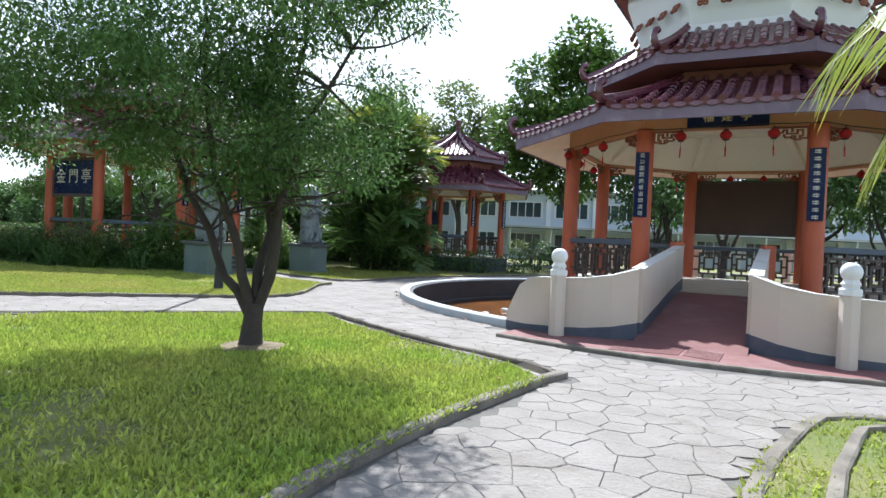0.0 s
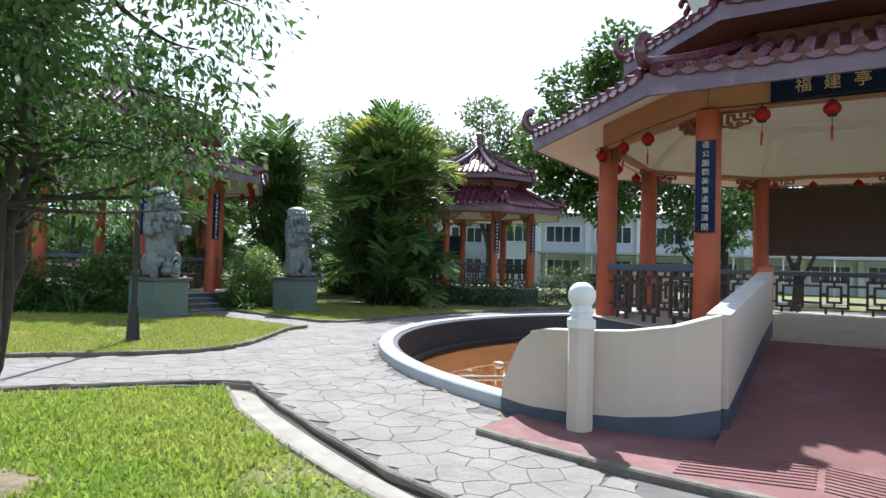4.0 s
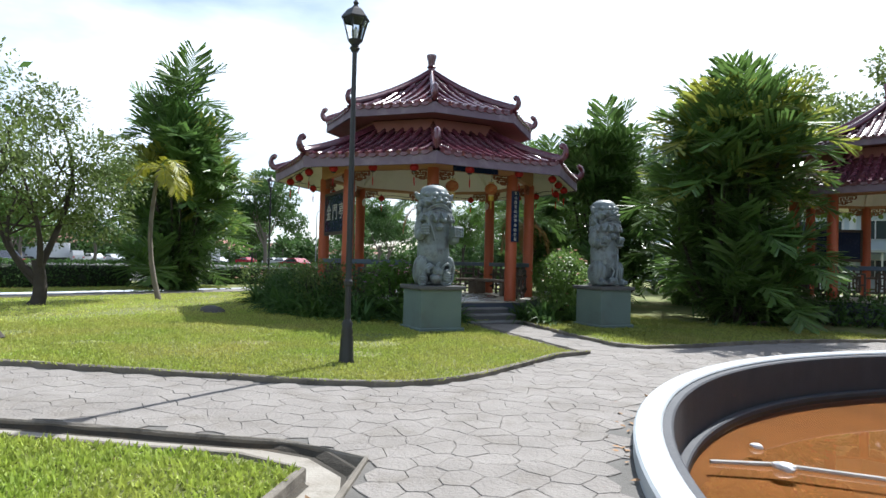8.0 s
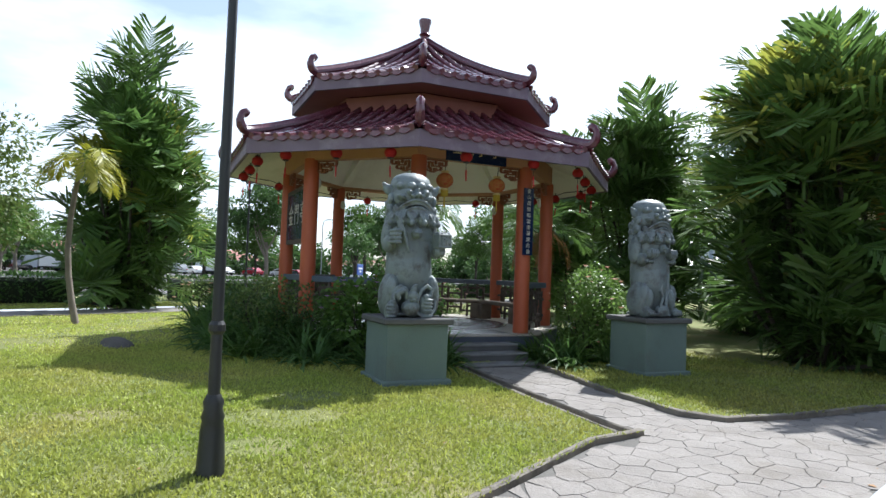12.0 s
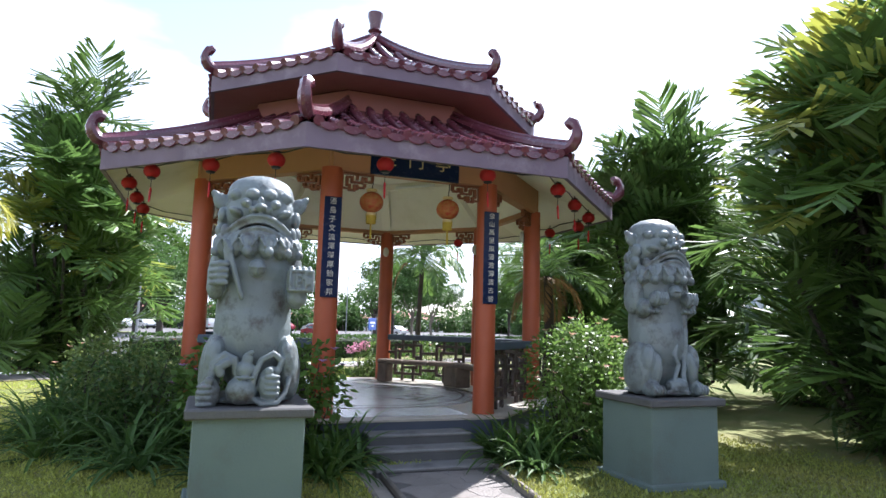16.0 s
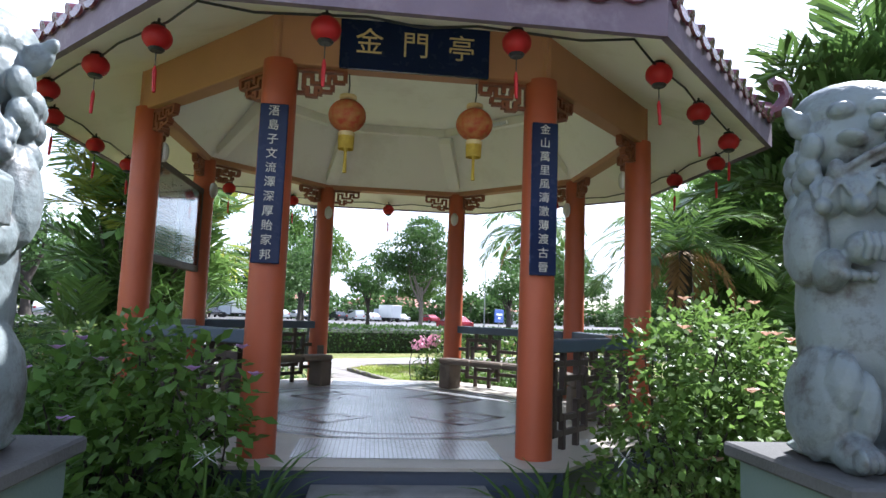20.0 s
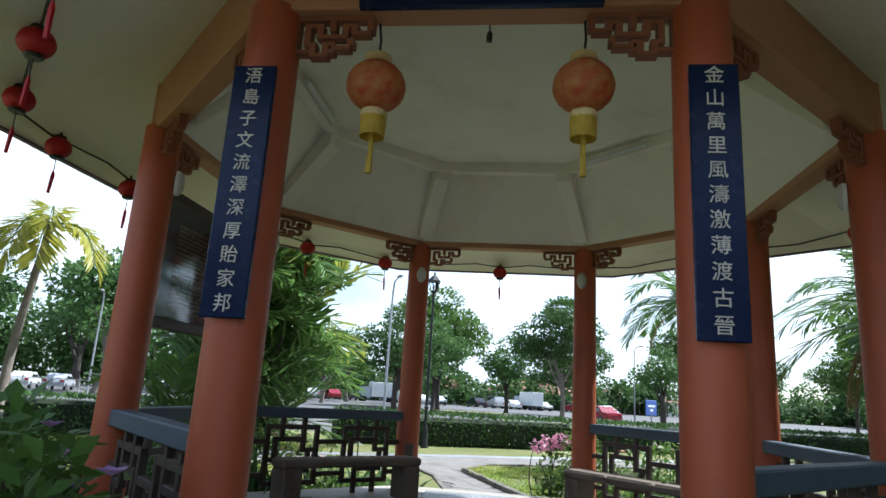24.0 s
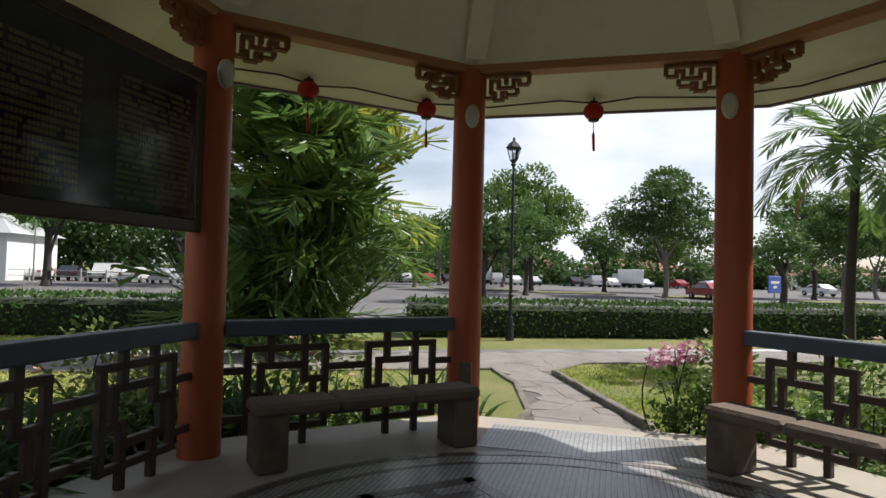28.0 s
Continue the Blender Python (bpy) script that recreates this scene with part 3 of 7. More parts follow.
rim = tagged(part("pond_rim", ring_band(POND_R - 0.26, POND_R, -0.2, 0.13, radians(261), radians(580)), M["rimpaint"]), "pale weathered concrete rim of the round pond", "pond rim", kind="structure")
tagged(part("pond_wall", ring_band(POND_R - 0.36, POND_R - 0.22, -0.9, 0.09, radians(261), radians(580)), M["pondwall"]), "dark painted inner wall of the pond", "pond wall", kind="structure")
tagged(part("pond_bed", Mesh().lathe([(POND_R - 0.36, -0.86), (0.01, -0.86)], 96, (*POND, 0), caps=(False, False)), M["pondbed"]), "muddy brown bed of the pond", "pond bed", kind="structure")
pond_water = part("water", Mesh().lathe([(POND_R - 0.37, -0.6), (0.01, -0.6)], 96, (*POND, 0), caps=(False, False)), M["water"])
tagged(pond_water, "still murky brown pond water", "water", kind="structure")
pond_water.visible_shadow = False
tagged(part("pond_ledge", ring_band(POND_R - 0.48, POND_R - 0.36, -0.9, -0.52), M["pondwall"]), "narrow dark ledge at the foot of the pond wall", "pond ledge", kind="structure")


# ---- pavilions ----
def corner(r, k, z):
    a = radians(22.5 + 45 * k)
    return (r * math.cos(a), r * math.sin(a), z)


def octagon(r):
    return [corner(r, k, 0)[:2] for k in range(8)]


APO = math.cos(radians(22.5))


def roof_z(t, z0, z1):
    return z0 + (z1 - z0) * (0.66 * t + 0.34 * t * t)


def ridge_beam(pts, rad, k):
    """A beam of square section with cut edges, swept up a hip in the hip's own upright plane."""
    a = radians(22.5 + 45 * k)
    side = Vector((-math.sin(a), math.cos(a), 0))
    rings, n = [], len(pts)
    for i, p in enumerate(pts):
        d = (Vector(pts[min(i + 1, n - 1)]) - Vector(pts[max(i - 1, 0)])).normalized()
        up, r = side.cross(d), rad[i]
        w, c = min(0.085, r), 0.3
        rings.append([Vector(p) + side * w * u + up * r * v for u, v in ((1, c), (c, 1), (-c, 1), (-1, c), (-1, -c), (-c, -1), (c, -1), (1, -c))])
    return Mesh().rings(rings, True)


def tiled_tier(parent, r0, z0, r1, z1, rows, fascia_h, drip, pieces=True, tile=0.062, curl=0.5):
    """One eave: decking, rows of barrel tiles, drip tiles, hip ridges with curled ends, fascia."""
    a0, a1 = r0 * APO, r1 * APO
    half = r0 * math.sin(radians(22.5))
    steps = 7
    for k in range(8):
        ca = radians(45 * k)
        deck = Mesh()
        rings = []
        for i in range(steps + 1):
            t = i / steps
            a = a0 + (a1 - a0) * t
            h = a * math.tan(radians(22.5))
            rings.append([(a * math.cos(ca) - u * math.sin(ca), a * math.sin(ca) + u * math.cos(ca), roof_z(t, z0, z1) + 0.06 * (1 - t) * abs(u / half) ** 4) for u in (-h, -h / 2, 0, h / 2, h)])
        deck.rings(rings, False)
        part("roof_deck", deck, M["tile"], parent, "dark maroon pan tiles")
    width = 2 * half / rows
    joined = Mesh()
    for k in range(8):
        ca = radians(45 * k)
        for j in range(rows):
            u = -half + width * (j + 0.5)
            a_end = max(a1, abs(u) / math.tan(radians(22.5)) + 0.02)
            if a0 - a_end < 0.12:
                continue
            pts, widths = [], []
            m = max(2, round((a0 - a_end) / 0.3))
            for i in range(2 * m):
                a = a0 + 0.05 + (a_end - a0 - 0.05) * ((i + 1) // 2 - (0.04 if i % 2 else 0.0)) / m
                widths.append(tile * (0.93 if i % 2 else 1.1))
                t = (a0 - a) / (a0 - a1)
                pts.append((a * math.cos(ca) - u * math.sin(ca), a * math.sin(ca) + u * math.cos(ca), roof_z(t, z0, z1) + 0.035 + 0.06 * max(0, 1 - t) * abs(u / half) ** 4))
            if pieces:
                part("cover_tile", Mesh().tube(pts, widths, 8), M["tile"], parent, smooth=40)
            else:
                joined.tube(pts, widths, 6)
    if not pieces:
        part("cover_tiles", joined, M["tile"], parent, "rows of maroon barrel tiles")["kind"] = "stuff"
    # drip tiles, half discs that hang over the edge between the rows
    n = 8
    w = width * 0.5
    disc = Mesh()
    fr = [(w * math.cos(math.pi * i / n), -w * 0.75 * math.sin(math.pi * i / n)) for i in range(n + 1)]
    disc.rings([[(0.0, x, z) for x, z in fr], [(0.025, x * 0.92, z * 0.92) for x, z in fr]], True)
    me = disc.data("drip_tile", M["tile"])
    every = Mesh()
    for k in range(8):
        for j in range(rows + 1):
            u = -half + width * j
            if abs(u) > half - 0.02:
                continue
            m = Matrix.Rotation(radians(45 * k), 4, "Z") @ Matrix.Translation((a0 + 0.02, u, z0 + 0.03 + 0.06 * abs(u / half) ** 4))
            if pieces:
                part("drip_tile", me, None, parent, at=m)
            else:
                every.add(disc.v, disc.f, m)
    if not pieces:
        part("drip_tiles", every, M["tile"], parent, "scalloped maroon drip tiles")["kind"] = "stuff"
    # hip ridges
    for k in range(8):
        pts, rad = [], []
        for i in range(9):
            t = 1 - i / 8
            r = r0 + (r1 - r0) * t
            pts.append(corner(r, k, roof_z(t, z0, z1) + 0.11 + 0.06 * (1 - t)))
            rad.append(0.07 + 0.025 * (1 - t))
        s = curl
        for dr, dz, q in ((0.10, 0.04, 0.10), (0.17, 0.13, 0.10), (0.205, 0.25, 0.085), (0.19, 0.36, 0.07), (0.135, 0.45, 0.085), (0.06, 0.48, 0.10), (0.0, 0.45, 0.085)):
            pts.append(corner(r0 + dr * s * 1.6, k, z0 + 0.17 + dz * s * 1.5))
            rad.append(q * (0.5 + s * 0.9))
        part("hip_ridge", ridge_beam(pts, rad, k), M["tile"], parent, "maroon hip ridge with a curled end", smooth=35)
        top = [(p[0], p[1], p[2] + 0.09) for p in pts[:9]]
        part("ridge_cap", Mesh().tube(top, 0.035, 6), M["tile"], parent, smooth=50)
    # fascia
    zf0, zf1 = z0 - fascia_h, z0 - 0.015
    for k in range(8):
        p, q = Vector(corner(r0, k - 1, 0)), Vector(corner(r0, k, 0))
        mb = Mesh()
        rings = []
        for i in range(7):
            t = i / 6
            e = p.lerp(q, t)
            d = Vector((math.cos(radians(45 * k)), math.sin(radians(45 * k)), 0))
            lift = 0.06 * abs(2 * t - 1) ** 4
            rings.append([(*(e - d * 0.06)[:2], zf0), (*e[:2], zf0), (*e[:2], zf1 + lift), (*(e - d * 0.06)[:2], zf1 + lift)])
        mb.rings(rings, True)
        part("fascia", mb, M["fascia"], parent)


def cone_ring(parent, name, r0, z0, r1, z1, mat, label="", thick=0.04):
    """Eight flat panels between two octagons."""
    for k in range(8):
        a, b, c, d = corner(r0, k - 1, z0), corner(r0, k, z0), corner(r1, k, z1), corner(r1, k - 1, z1)
        up = (0, 0, thick)
        mb = Mesh()
        top = [tuple(x + y for x, y in zip(p, up)) for p in (a, b, c, d)]
        mb.add([a, b, c, d] + top, [(0, 3, 2, 1), (4, 5, 6, 7), (0, 1, 5, 4), (1, 2, 6, 5), (2, 3, 7, 6), (3, 0, 4, 7)])
        part(name, mb, mat, parent, label)


FRET = ("##########################", "##..........##..........##", "##..######..##..#####...##", "##..##..##..##..##.##...##", "##..##..##......##.######.",
        "##..##..##########........", "##..##............##......", "##..####..####....##......", "##....##..##.######.......", "########..####............", "......######..............")


def bracket_mesh(w, flip, h=0.27, t=0.07):
    """One pierced fret bracket: x along the beam from the column, z down from the beam."""
    mb, index = Mesh(), {}
    cols, rows = len(FRET[0]), len(FRET)

    def at(i, j, s):
        if (i, j, s) not in index:
            index[i, j, s] = len(mb.v)
            mb.v.append(((-1 if flip else 1) * (i / cols * w - 0.02), s * t / 2, 0.02 - j / rows * h))
        return index[i, j, s]

    def filled(i, j):
        return 0 <= i < cols and 0 <= j < rows and FRET[j][i] == "#"

    for j in range(rows):
        for i in range(cols):
            if filled(i, j):
                q = [(i, j), (i + 1, j), (i + 1, j + 1), (i, j + 1)]
                mb.f += [tuple(at(*c, -1) for c in q[::-1]), tuple(at(*c, 1) for c in q)]
                for e, (di, dj) in enumerate(((0, -1), (1, 0), (0, 1), (-1, 0))):
                    if not filled(i + di, j + dj):
                        a, b = q[e], q[(e + 1) % 4]
                        mb.f.append((at(*a, -1), at(*b, -1), at(*b, 1), at(*a, 1)))
    if flip:
        mb.f = [f[::-1] for f in mb.f]
    return mb


def railing(parent, length, m, zf, nested=False):
    """Top rail and stepped fret lattice between two columns; x along, origin at mid-bay on the floor."""
    rail = thing_part("railing", parent, m)
    part("top_rail", Mesh().box(0, 0, 1.02, length, 0.16, 0.13, c=0.012), M["rail"], rail, "blue-grey painted top rail")
    b = 0.06
    n = max(2, round(length / 1.15))
    bay = length / n
    for i in range(n):
        x0 = -length / 2 + bay * (i + 0.5)
        w, lo, hi = bay * 0.62, 0.16, 0.84
        bars = [(-w / 2, lo, w / 2, lo), (-w / 2, hi, w / 2, hi), (-w / 2, lo, -w / 2, hi), (w / 2, lo, w / 2, hi),
                (-w * 0.22, hi - 0.28, -w * 0.22, 0.96), (w * 0.22, hi - 0.13, w * 0.22, 0.96), (-w * 0.22, 0.0, -w * 0.22, lo + 0.16), (w * 0.22, 0.0, w * 0.22, lo + 0.28),
                (-w / 2, hi - 0.28, -w * 0.22, hi - 0.28), (w * 0.22, lo + 0.28, w / 2, lo + 0.28), (-w * 0.22, hi - 0.15, w * 0.34, hi - 0.15), (-w * 0.34, lo + 0.15, w * 0.22, lo + 0.15),
                (w * 0.34, lo + 0.28, w * 0.34, hi - 0.15), (-w * 0.34, lo + 0.15, -w * 0.34, hi - 0.28),
                (-bay / 2, 0.66, -w / 2, 0.66), (w / 2, 0.66, bay / 2, 0.66), (-bay / 2, 0.26, -w / 2, 0.26), (w / 2, 0.26, bay / 2, 0.26)]
        if nested:
            w, g, q = bay * 0.60, w * 0.24, 0.14
            bars = [(-w / 2, lo, w / 2, lo), (-w / 2, hi, w / 2, hi), (-w / 2, lo, -w / 2, hi), (w / 2, lo, w / 2, hi),
                    (-g, lo + q, g, lo + q), (-g, hi - q, g, hi - q), (-g, lo + q, -g, hi - q), (g, lo + q, g, hi - q),
                    (-w / 2, 0.5, -g, 0.5), (g, 0.5, w / 2, 0.5), (0, lo, 0, lo + q), (0, hi - q, 0, hi),
                    (-w * 0.3, 0.0, -w * 0.3, lo), (w * 0.3, 0.0, w * 0.3, lo), (-w * 0.3, hi, -w * 0.3, 0.96), (w * 0.3, hi, w * 0.3, 0.96),
                    (-bay / 2, 0.72, -w / 2, 0.72), (w / 2, 0.72, bay / 2, 0.72), (-bay / 2, 0.28, -w / 2, 0.28), (w / 2, 0.28, bay / 2, 0.28)]
        for u0, v0, u1, v1 in bars:
            part("lattice_bar", Mesh().box(x0 + (u0 + u1) / 2, 0, (v0 + v1) / 2, abs(u1 - u0) + b, b * (1.0 if u0 == u1 else 0.9), abs(v1 - v0) + b, c=0.006), M["lattice"], rail)
    return rail


def thing_part(name, parent, m):
    ob = new(name)
    ob.empty_display_size = 0.1
    ob.parent = parent
    ob.matrix_basis = m
    return ob


def bay_matrix(r, k, z):
    """Mid of bay k: x runs along the bay, -y points outward."""
    a = radians(45 * k)
    return Matrix.Translation((r * APO * math.cos(a), r * APO * math.sin(a), z)) @ Matrix.Rotation(a + math.pi / 2, 4, "Z")


def couplet(parent, k, p, text, name="couplet_board", w=0.25, z0=2.24, z1=3.69):
    a = radians(22.5 + 45 * k)
    m = Matrix.Translation((p["R"] * math.cos(a), p["R"] * math.sin(a), (z0 + z1) / 2)) @ Matrix.Rotation(math.pi / 2, 4, "Z")
    off = -p["cr"] - 0.02
    b = part(name, Mesh().box(0, off, 0, w, 0.03, z1 - z0, c=0.006), M["board"], parent, "navy lacquer couplet board with pale characters", at=m)
    if text:
        for me in lettering(text, (z1 - z0) / len(text) * 0.78, True, 1.27):
            me.transform(pose(0, off - 0.018, 0))
            me.materials.append(M["pale"])
            part("character", me, None, b)
    else:
        n = 10
        for i in range(n):
            z = (i - (n - 1) / 2) * (z1 - z0) / n
            part("character", Mesh().box(0, off - 0.017, z + 0.02, 0.11, 0.005, 0.022).box(0, off - 0.017, z - 0.02, 0.12, 0.005, 0.018).box(0.01, off - 0.017, z, 0.02, 0.005, 0.09), M["pale"], b)


def name_board(parent, p, text, w, h, zc, out=0.1, mat="gold"):
    m = bay_matrix(p["R"], 0, zc)
    b = part("name_board", Mesh().box(0, -out, 0, w, 0.05, h, c=0.008), M["board"], parent, "navy name board with gilded characters", at=m)
    for me in lettering(text, h * 0.54, False, 1.62):
        me.transform(pose(0, -out - 0.028, 0))
        me.materials.append(M[mat])
        part("character", me, None, b)
    return b


def pavilion(m, p, label):
    top = thing("pavilion", m, label, "pavilion")
    R, zf, cr = p["R"], p["zf"], p["cr"]
    # platform and floor
    part("platform", Mesh().prism(octagon(R + 0.42), p.get("zb", -0.3), zf - 0.03), M["navy"], top, "navy painted plinth")
    part("floor_edge", Mesh().prism(octagon(R + 0.46), zf - 0.03, zf), M["terrazzo"], top)
    # columns
    for k in range(8):
        x, y, _ = corner(R, k, 0)
        part("column", Mesh().lathe([(cr * 1.03, zf - 0.01), (cr * 1.02, zf + 0.5), (cr, zf + 1.6), (cr * 0.97, p["zc"])], 24, (x, y, 0)), M["column"], top, smooth=40)
    # beams
    half = R * math.sin(radians(22.5))
    brackets = {s: bracket_mesh(p.get("fw", 0.52), s > 0).data("fret_bracket", M["fret"]) for s in (-1, 1)}
    for k in range(8):
        part("beam", Mesh().box(0, 0, 0, 2 * half + 0.16, 0.2, p["beam1"] - p["beam0"], c=0.01), M["beam"], top, at=bay_matrix(R, k, (p["beam0"] + p["beam1"]) / 2))
        if p.get("frets", True):
            for s in (-1, 1):
                mm = bay_matrix(R, k, p["beam0"] - 0.03) @ Matrix.Translation((s * (half - cr + 0.02), 0, 0))
                part("fret_bracket", brackets[s], None, top, at=mm)
    # roof tiers
    for i, (r0, z0, r1, z1, rows, fh, curl) in enumerate(p["tiers"]):
        tiled_tier(top, r0, z0, r1, z1, rows, fh, True, p.get("pieces", True), p.get("tile", 0.062), curl)
    r0, z0 = p["tiers"][0][0], p["tiers"][0][1] - p["tiers"][0][5]
    cone_ring(top, "soffit", r0 - 0.06, z0 + 0.02, R + 0.02, p["beam1"] - 0.03, M["ceiling"], "cream painted eave soffit")
    for i in range(1, len(p["tiers"])):
        lower, upper = p["tiers"][i - 1], p["tiers"][i]
        ze = upper[1] - upper[5]
        part("drum", Mesh().prism(octagon(lower[2] + 0.1), lower[3] - 0.25, ze + 0.02), M["drum"], top, "salmon drum between the roofs")
        cone_ring(top, "upper_soffit", upper[0] - 0.06, ze + 0.02, lower[2] + 0.05, ze + 0.05, M["drum"])
    # ceiling
    rc, zc1 = R * 0.70, p["beam1"] + p.get("rise", 0.5)
    cone_ring(top, "ceiling_slope", R - 0.1, p["beam0"] + 0.07, rc, zc1, M["ceiling"], "cream painted ceiling")
    part("ceiling_flat", Mesh().prism(octagon(rc + 0.02), zc1, zc1 + 0.05), M["ceiling"], top)
    for k in range(8):
        zs = p["beam0"] + 0.07
        a, b = corner(rc - 0.05, k, zc1 - 0.03), corner(rc + (R - rc) * 0.72, k, zc1 + (zs - zc1) * 0.72 - 0.03)
        d = (Vector(b) - Vector(a)).normalized()
        s = Vector((0, 0, 1)).cross(d).normalized() * 0.13
        up = Vector((0, 0, 0.12))
        part("ceiling_rib", Mesh().rings([[Vector(q) - s * 0.8 - up * 1.9, Vector(q) + s * 0.8 - up * 1.9, Vector(q) + s + up, Vector(q) - s + up] for q in (a, b)], True), M["ceiling"], top)
        q0, q1 = corner(rc, k - 1, zc1 - 0.02), corner(rc, k, zc1 - 0.02)
        w = Vector((math.cos(radians(45 * k)), math.sin(radians(45 * k)), 0)) * 0.06
        part("ceiling_rib", Mesh().rings([[Vector(q) - w - up * 1.0, Vector(q) + w - up * 1.0, Vector(q) + w + up * 0.5, Vector(q) - w + up * 0.5] for q in (q0, q1)], True), M["ceiling"], top)
    # railings
    for k in p["rails"]:
        railing(top, 2 * half - 2 * cr + 0.02, bay_matrix(R, k, zf), zf, p.get("nested", False))
    if p.get("finial"):
        z = p["tiers"][-1][3]
        h = p["finial"]
        part("finial", Mesh().lathe([(0.17, z - 0.1), (0.15, z + 0.05 * h), (0.19, z + 0.12 * h), (0.12, z + 0.2 * h), (0.10, z + 0.38 * h), (0.15, z + 0.46 * h), (0.11, z + 0.52 * h), (0.12, z + 0.7 * h), (0.165, z + 0.92 * h), (0.16, z + h), (0.11, z + 1.02 * h)], 16), M["tile"], top, "maroon vase finial", smooth=40)
    return top


KINMEN = dict(R=3.28, zf=0.56, cr=0.165, zc=4.15, beam0=4.12, beam1=4.66, rails=(1, 2, 3, 5, 6, 7), finial=0.72, fw=0.5,
              tiers=[(4.85, 4.30, 2.35, 5.42, 13, 0.27, 0.5), (3.3, 5.90, 0.14, 7.56, 9, 0.24, 0.42)])
KIN_M = pose(-10.85, 24.05, 0, 0, 0, -27)
kin = pavilion(KIN_M, KINMEN, "red-columned octagonal pavilion with a two-tiered maroon tile roof")
couplet(kin, -1, KINMEN, "浯島子文流澤深厚貽家邦")
couplet(kin, 0, KINMEN, "金山萬里風濤激薄渡古晉")
name_board(kin, KINMEN, "金門亭", 1.42, 0.5, 4.36)

FUJIAN = dict(nested=True, R=4.43, zf=0.62, cr=0.2, zc=4.2, beam0=4.14, beam1=4.76, rails=(1, 2, 3, 4, 5, 6, 7), fw=0.62, zb=-0.95, tile=0.085,
              tiers=[(6.05, 4.42, 3.0, 5.6, 15, 0.29, 0.55), (4.15, 6.0, 2.9, 6.8, 11, 0.26, 0.5)])
FUJ_A = 240.58
FUJ_M = pose(8.09, 17.1, 0, 0, 0, FUJ_A)
fuj = pavilion(FUJ_M, FUJIAN, "large orange-columned octagonal pavilion with stacked maroon tile roofs over the pond")
couplet(fuj, -1, FUJIAN, "逛公園觀美景道問清閒", w=0.3, z0=2.2, z1=3.66)
couplet(fuj, 0, FUJIAN, "", w=0.3, z0=2.2, z1=3.66)
name_board(fuj, FUJIAN, "福建亭", 1.6, 0.42, 4.37, 0.14)

GAZ = dict(nested=True, R=2.75, zf=0.72, cr=0.16, zc=4.05, beam0=4.0, beam1=4.5, rails=(1, 2, 3, 4, 5, 6, 7), finial=0.8, pieces=False,
           tiers=[(4.15, 4.2, 2.0, 5.3, 12, 0.25, 0.42), (2.75, 5.75, 0.12, 7.15, 9, 0.22, 0.35)])
gaz = pavilion(pose(0.95, 33.85, 0, 0, 0, -52), GAZ, "smaller maroon-roofed octagonal pavilion among bushes")
couplet(gaz, -1, GAZ, "")
couplet(gaz, 0, GAZ, "")


# ---- ramp, wing walls and bollards of the large pavilion ----
FZ = FUJIAN["zf"]
FE = FUJIAN["R"] * APO


def fuj_point(out, lat, z):
    """Out from the entry and to its side (towards the walk), in world metres."""
    v = FUJ_M @ Vector((FE + out, -lat, 0))
    return (v.x, v.y, z)


ramp = thing("ramp", Matrix.Identity(4), "red painted concrete ramp with ribbed slabs up to the pavilion", "ramp")
prof = [(-0.25, FZ), (0.5, FZ - 0.02), (4.4, 0.12), (5.3, 0.075), (6.2, 0.06)]
rows = []
for i, (o, z) in enumerate(prof):
    h = 0.78 if o < 4.45 else (1.9 if o < 5.5 else 0)
    rows.append((o, z, h))
mb = Mesh()
mb.add([fuj_point(o, s * 0.80, z) for o, z in prof[:3] for s in (-1, 1)] + [fuj_point(o, s * 0.80, -0.9) for o, z in prof[:3] for s in (-1, 1)],
       [(0, 1, 3, 2), (2, 3, 5, 4), (6, 8, 9, 7), (8, 10, 11, 9), (0, 2, 8, 6), (2, 4, 10, 8), (1, 7, 9, 3), (3, 9, 11, 5), (0, 6, 7, 1), (4, 5, 11, 10)])
part("ramp_slope", mb, M["ramp"], ramp)
arc = [(5.9 - 0.052 * l * l, l) for l in np.linspace(2.75, -2.75, 19)]
fan = [(4.38, 0.8), (4.56, 1.3), (4.66, 2.1), (4.6, 2.7)] + arc + [(4.6, -2.7), (4.66, -2.1), (4.56, -1.3), (4.38, -0.8)]
pts = [fuj_point(o, s, 0)[:2] for o, s in fan]
area = sum(a[0] * b[1] - b[0] * a[1] for a, b in zip(pts, pts[1:] + pts[:1]))
part("apron", Mesh().prism(pts if area > 0 else pts[::-1], -0.1, 0.028), M["ramp"], ramp, "red apron at the foot of the ramp")
part("apron_edge", Mesh().rings([[fuj_point(o + d, l, z) for d, z in ((0.0, -0.05), (0.0, 0.036), (0.07, 0.036), (0.085, 0.02), (0.085, -0.05))] for o, l in arc], True), M["kerb"], ramp, "dark edge strip of the apron")
part("ramp_toe", Mesh().add([fuj_point(o, s * 0.8, z) for o, z in ((4.3, 0.135), (4.9, 0.029)) for s in (-1, 1)], [(0, 1, 3, 2)]), M["ramp"], ramp)
# ribs across the apron, in two slanting groups
for i in range(11):
    for s, width in ((1, 0.95), (-1, 0.5)):
        o = 4.85 + i * 0.085
        a, b = fuj_point(o, s * 0.03, 0.028), fuj_point(min(o + 0.24 * width, 5.8), s * width, 0.028)
        if o + 0.24 > 5.82:
            continue
        d = Vector(b) - Vector(a)
        part("rib", Mesh().box(d.length / 2, 0, 0.004, d.length, 0.05, 0.012, Matrix.Translation(a) @ Matrix.Rotation(math.atan2(d.y, d.x), 4, "Z"), c=0.003), M["ramp"], ramp)


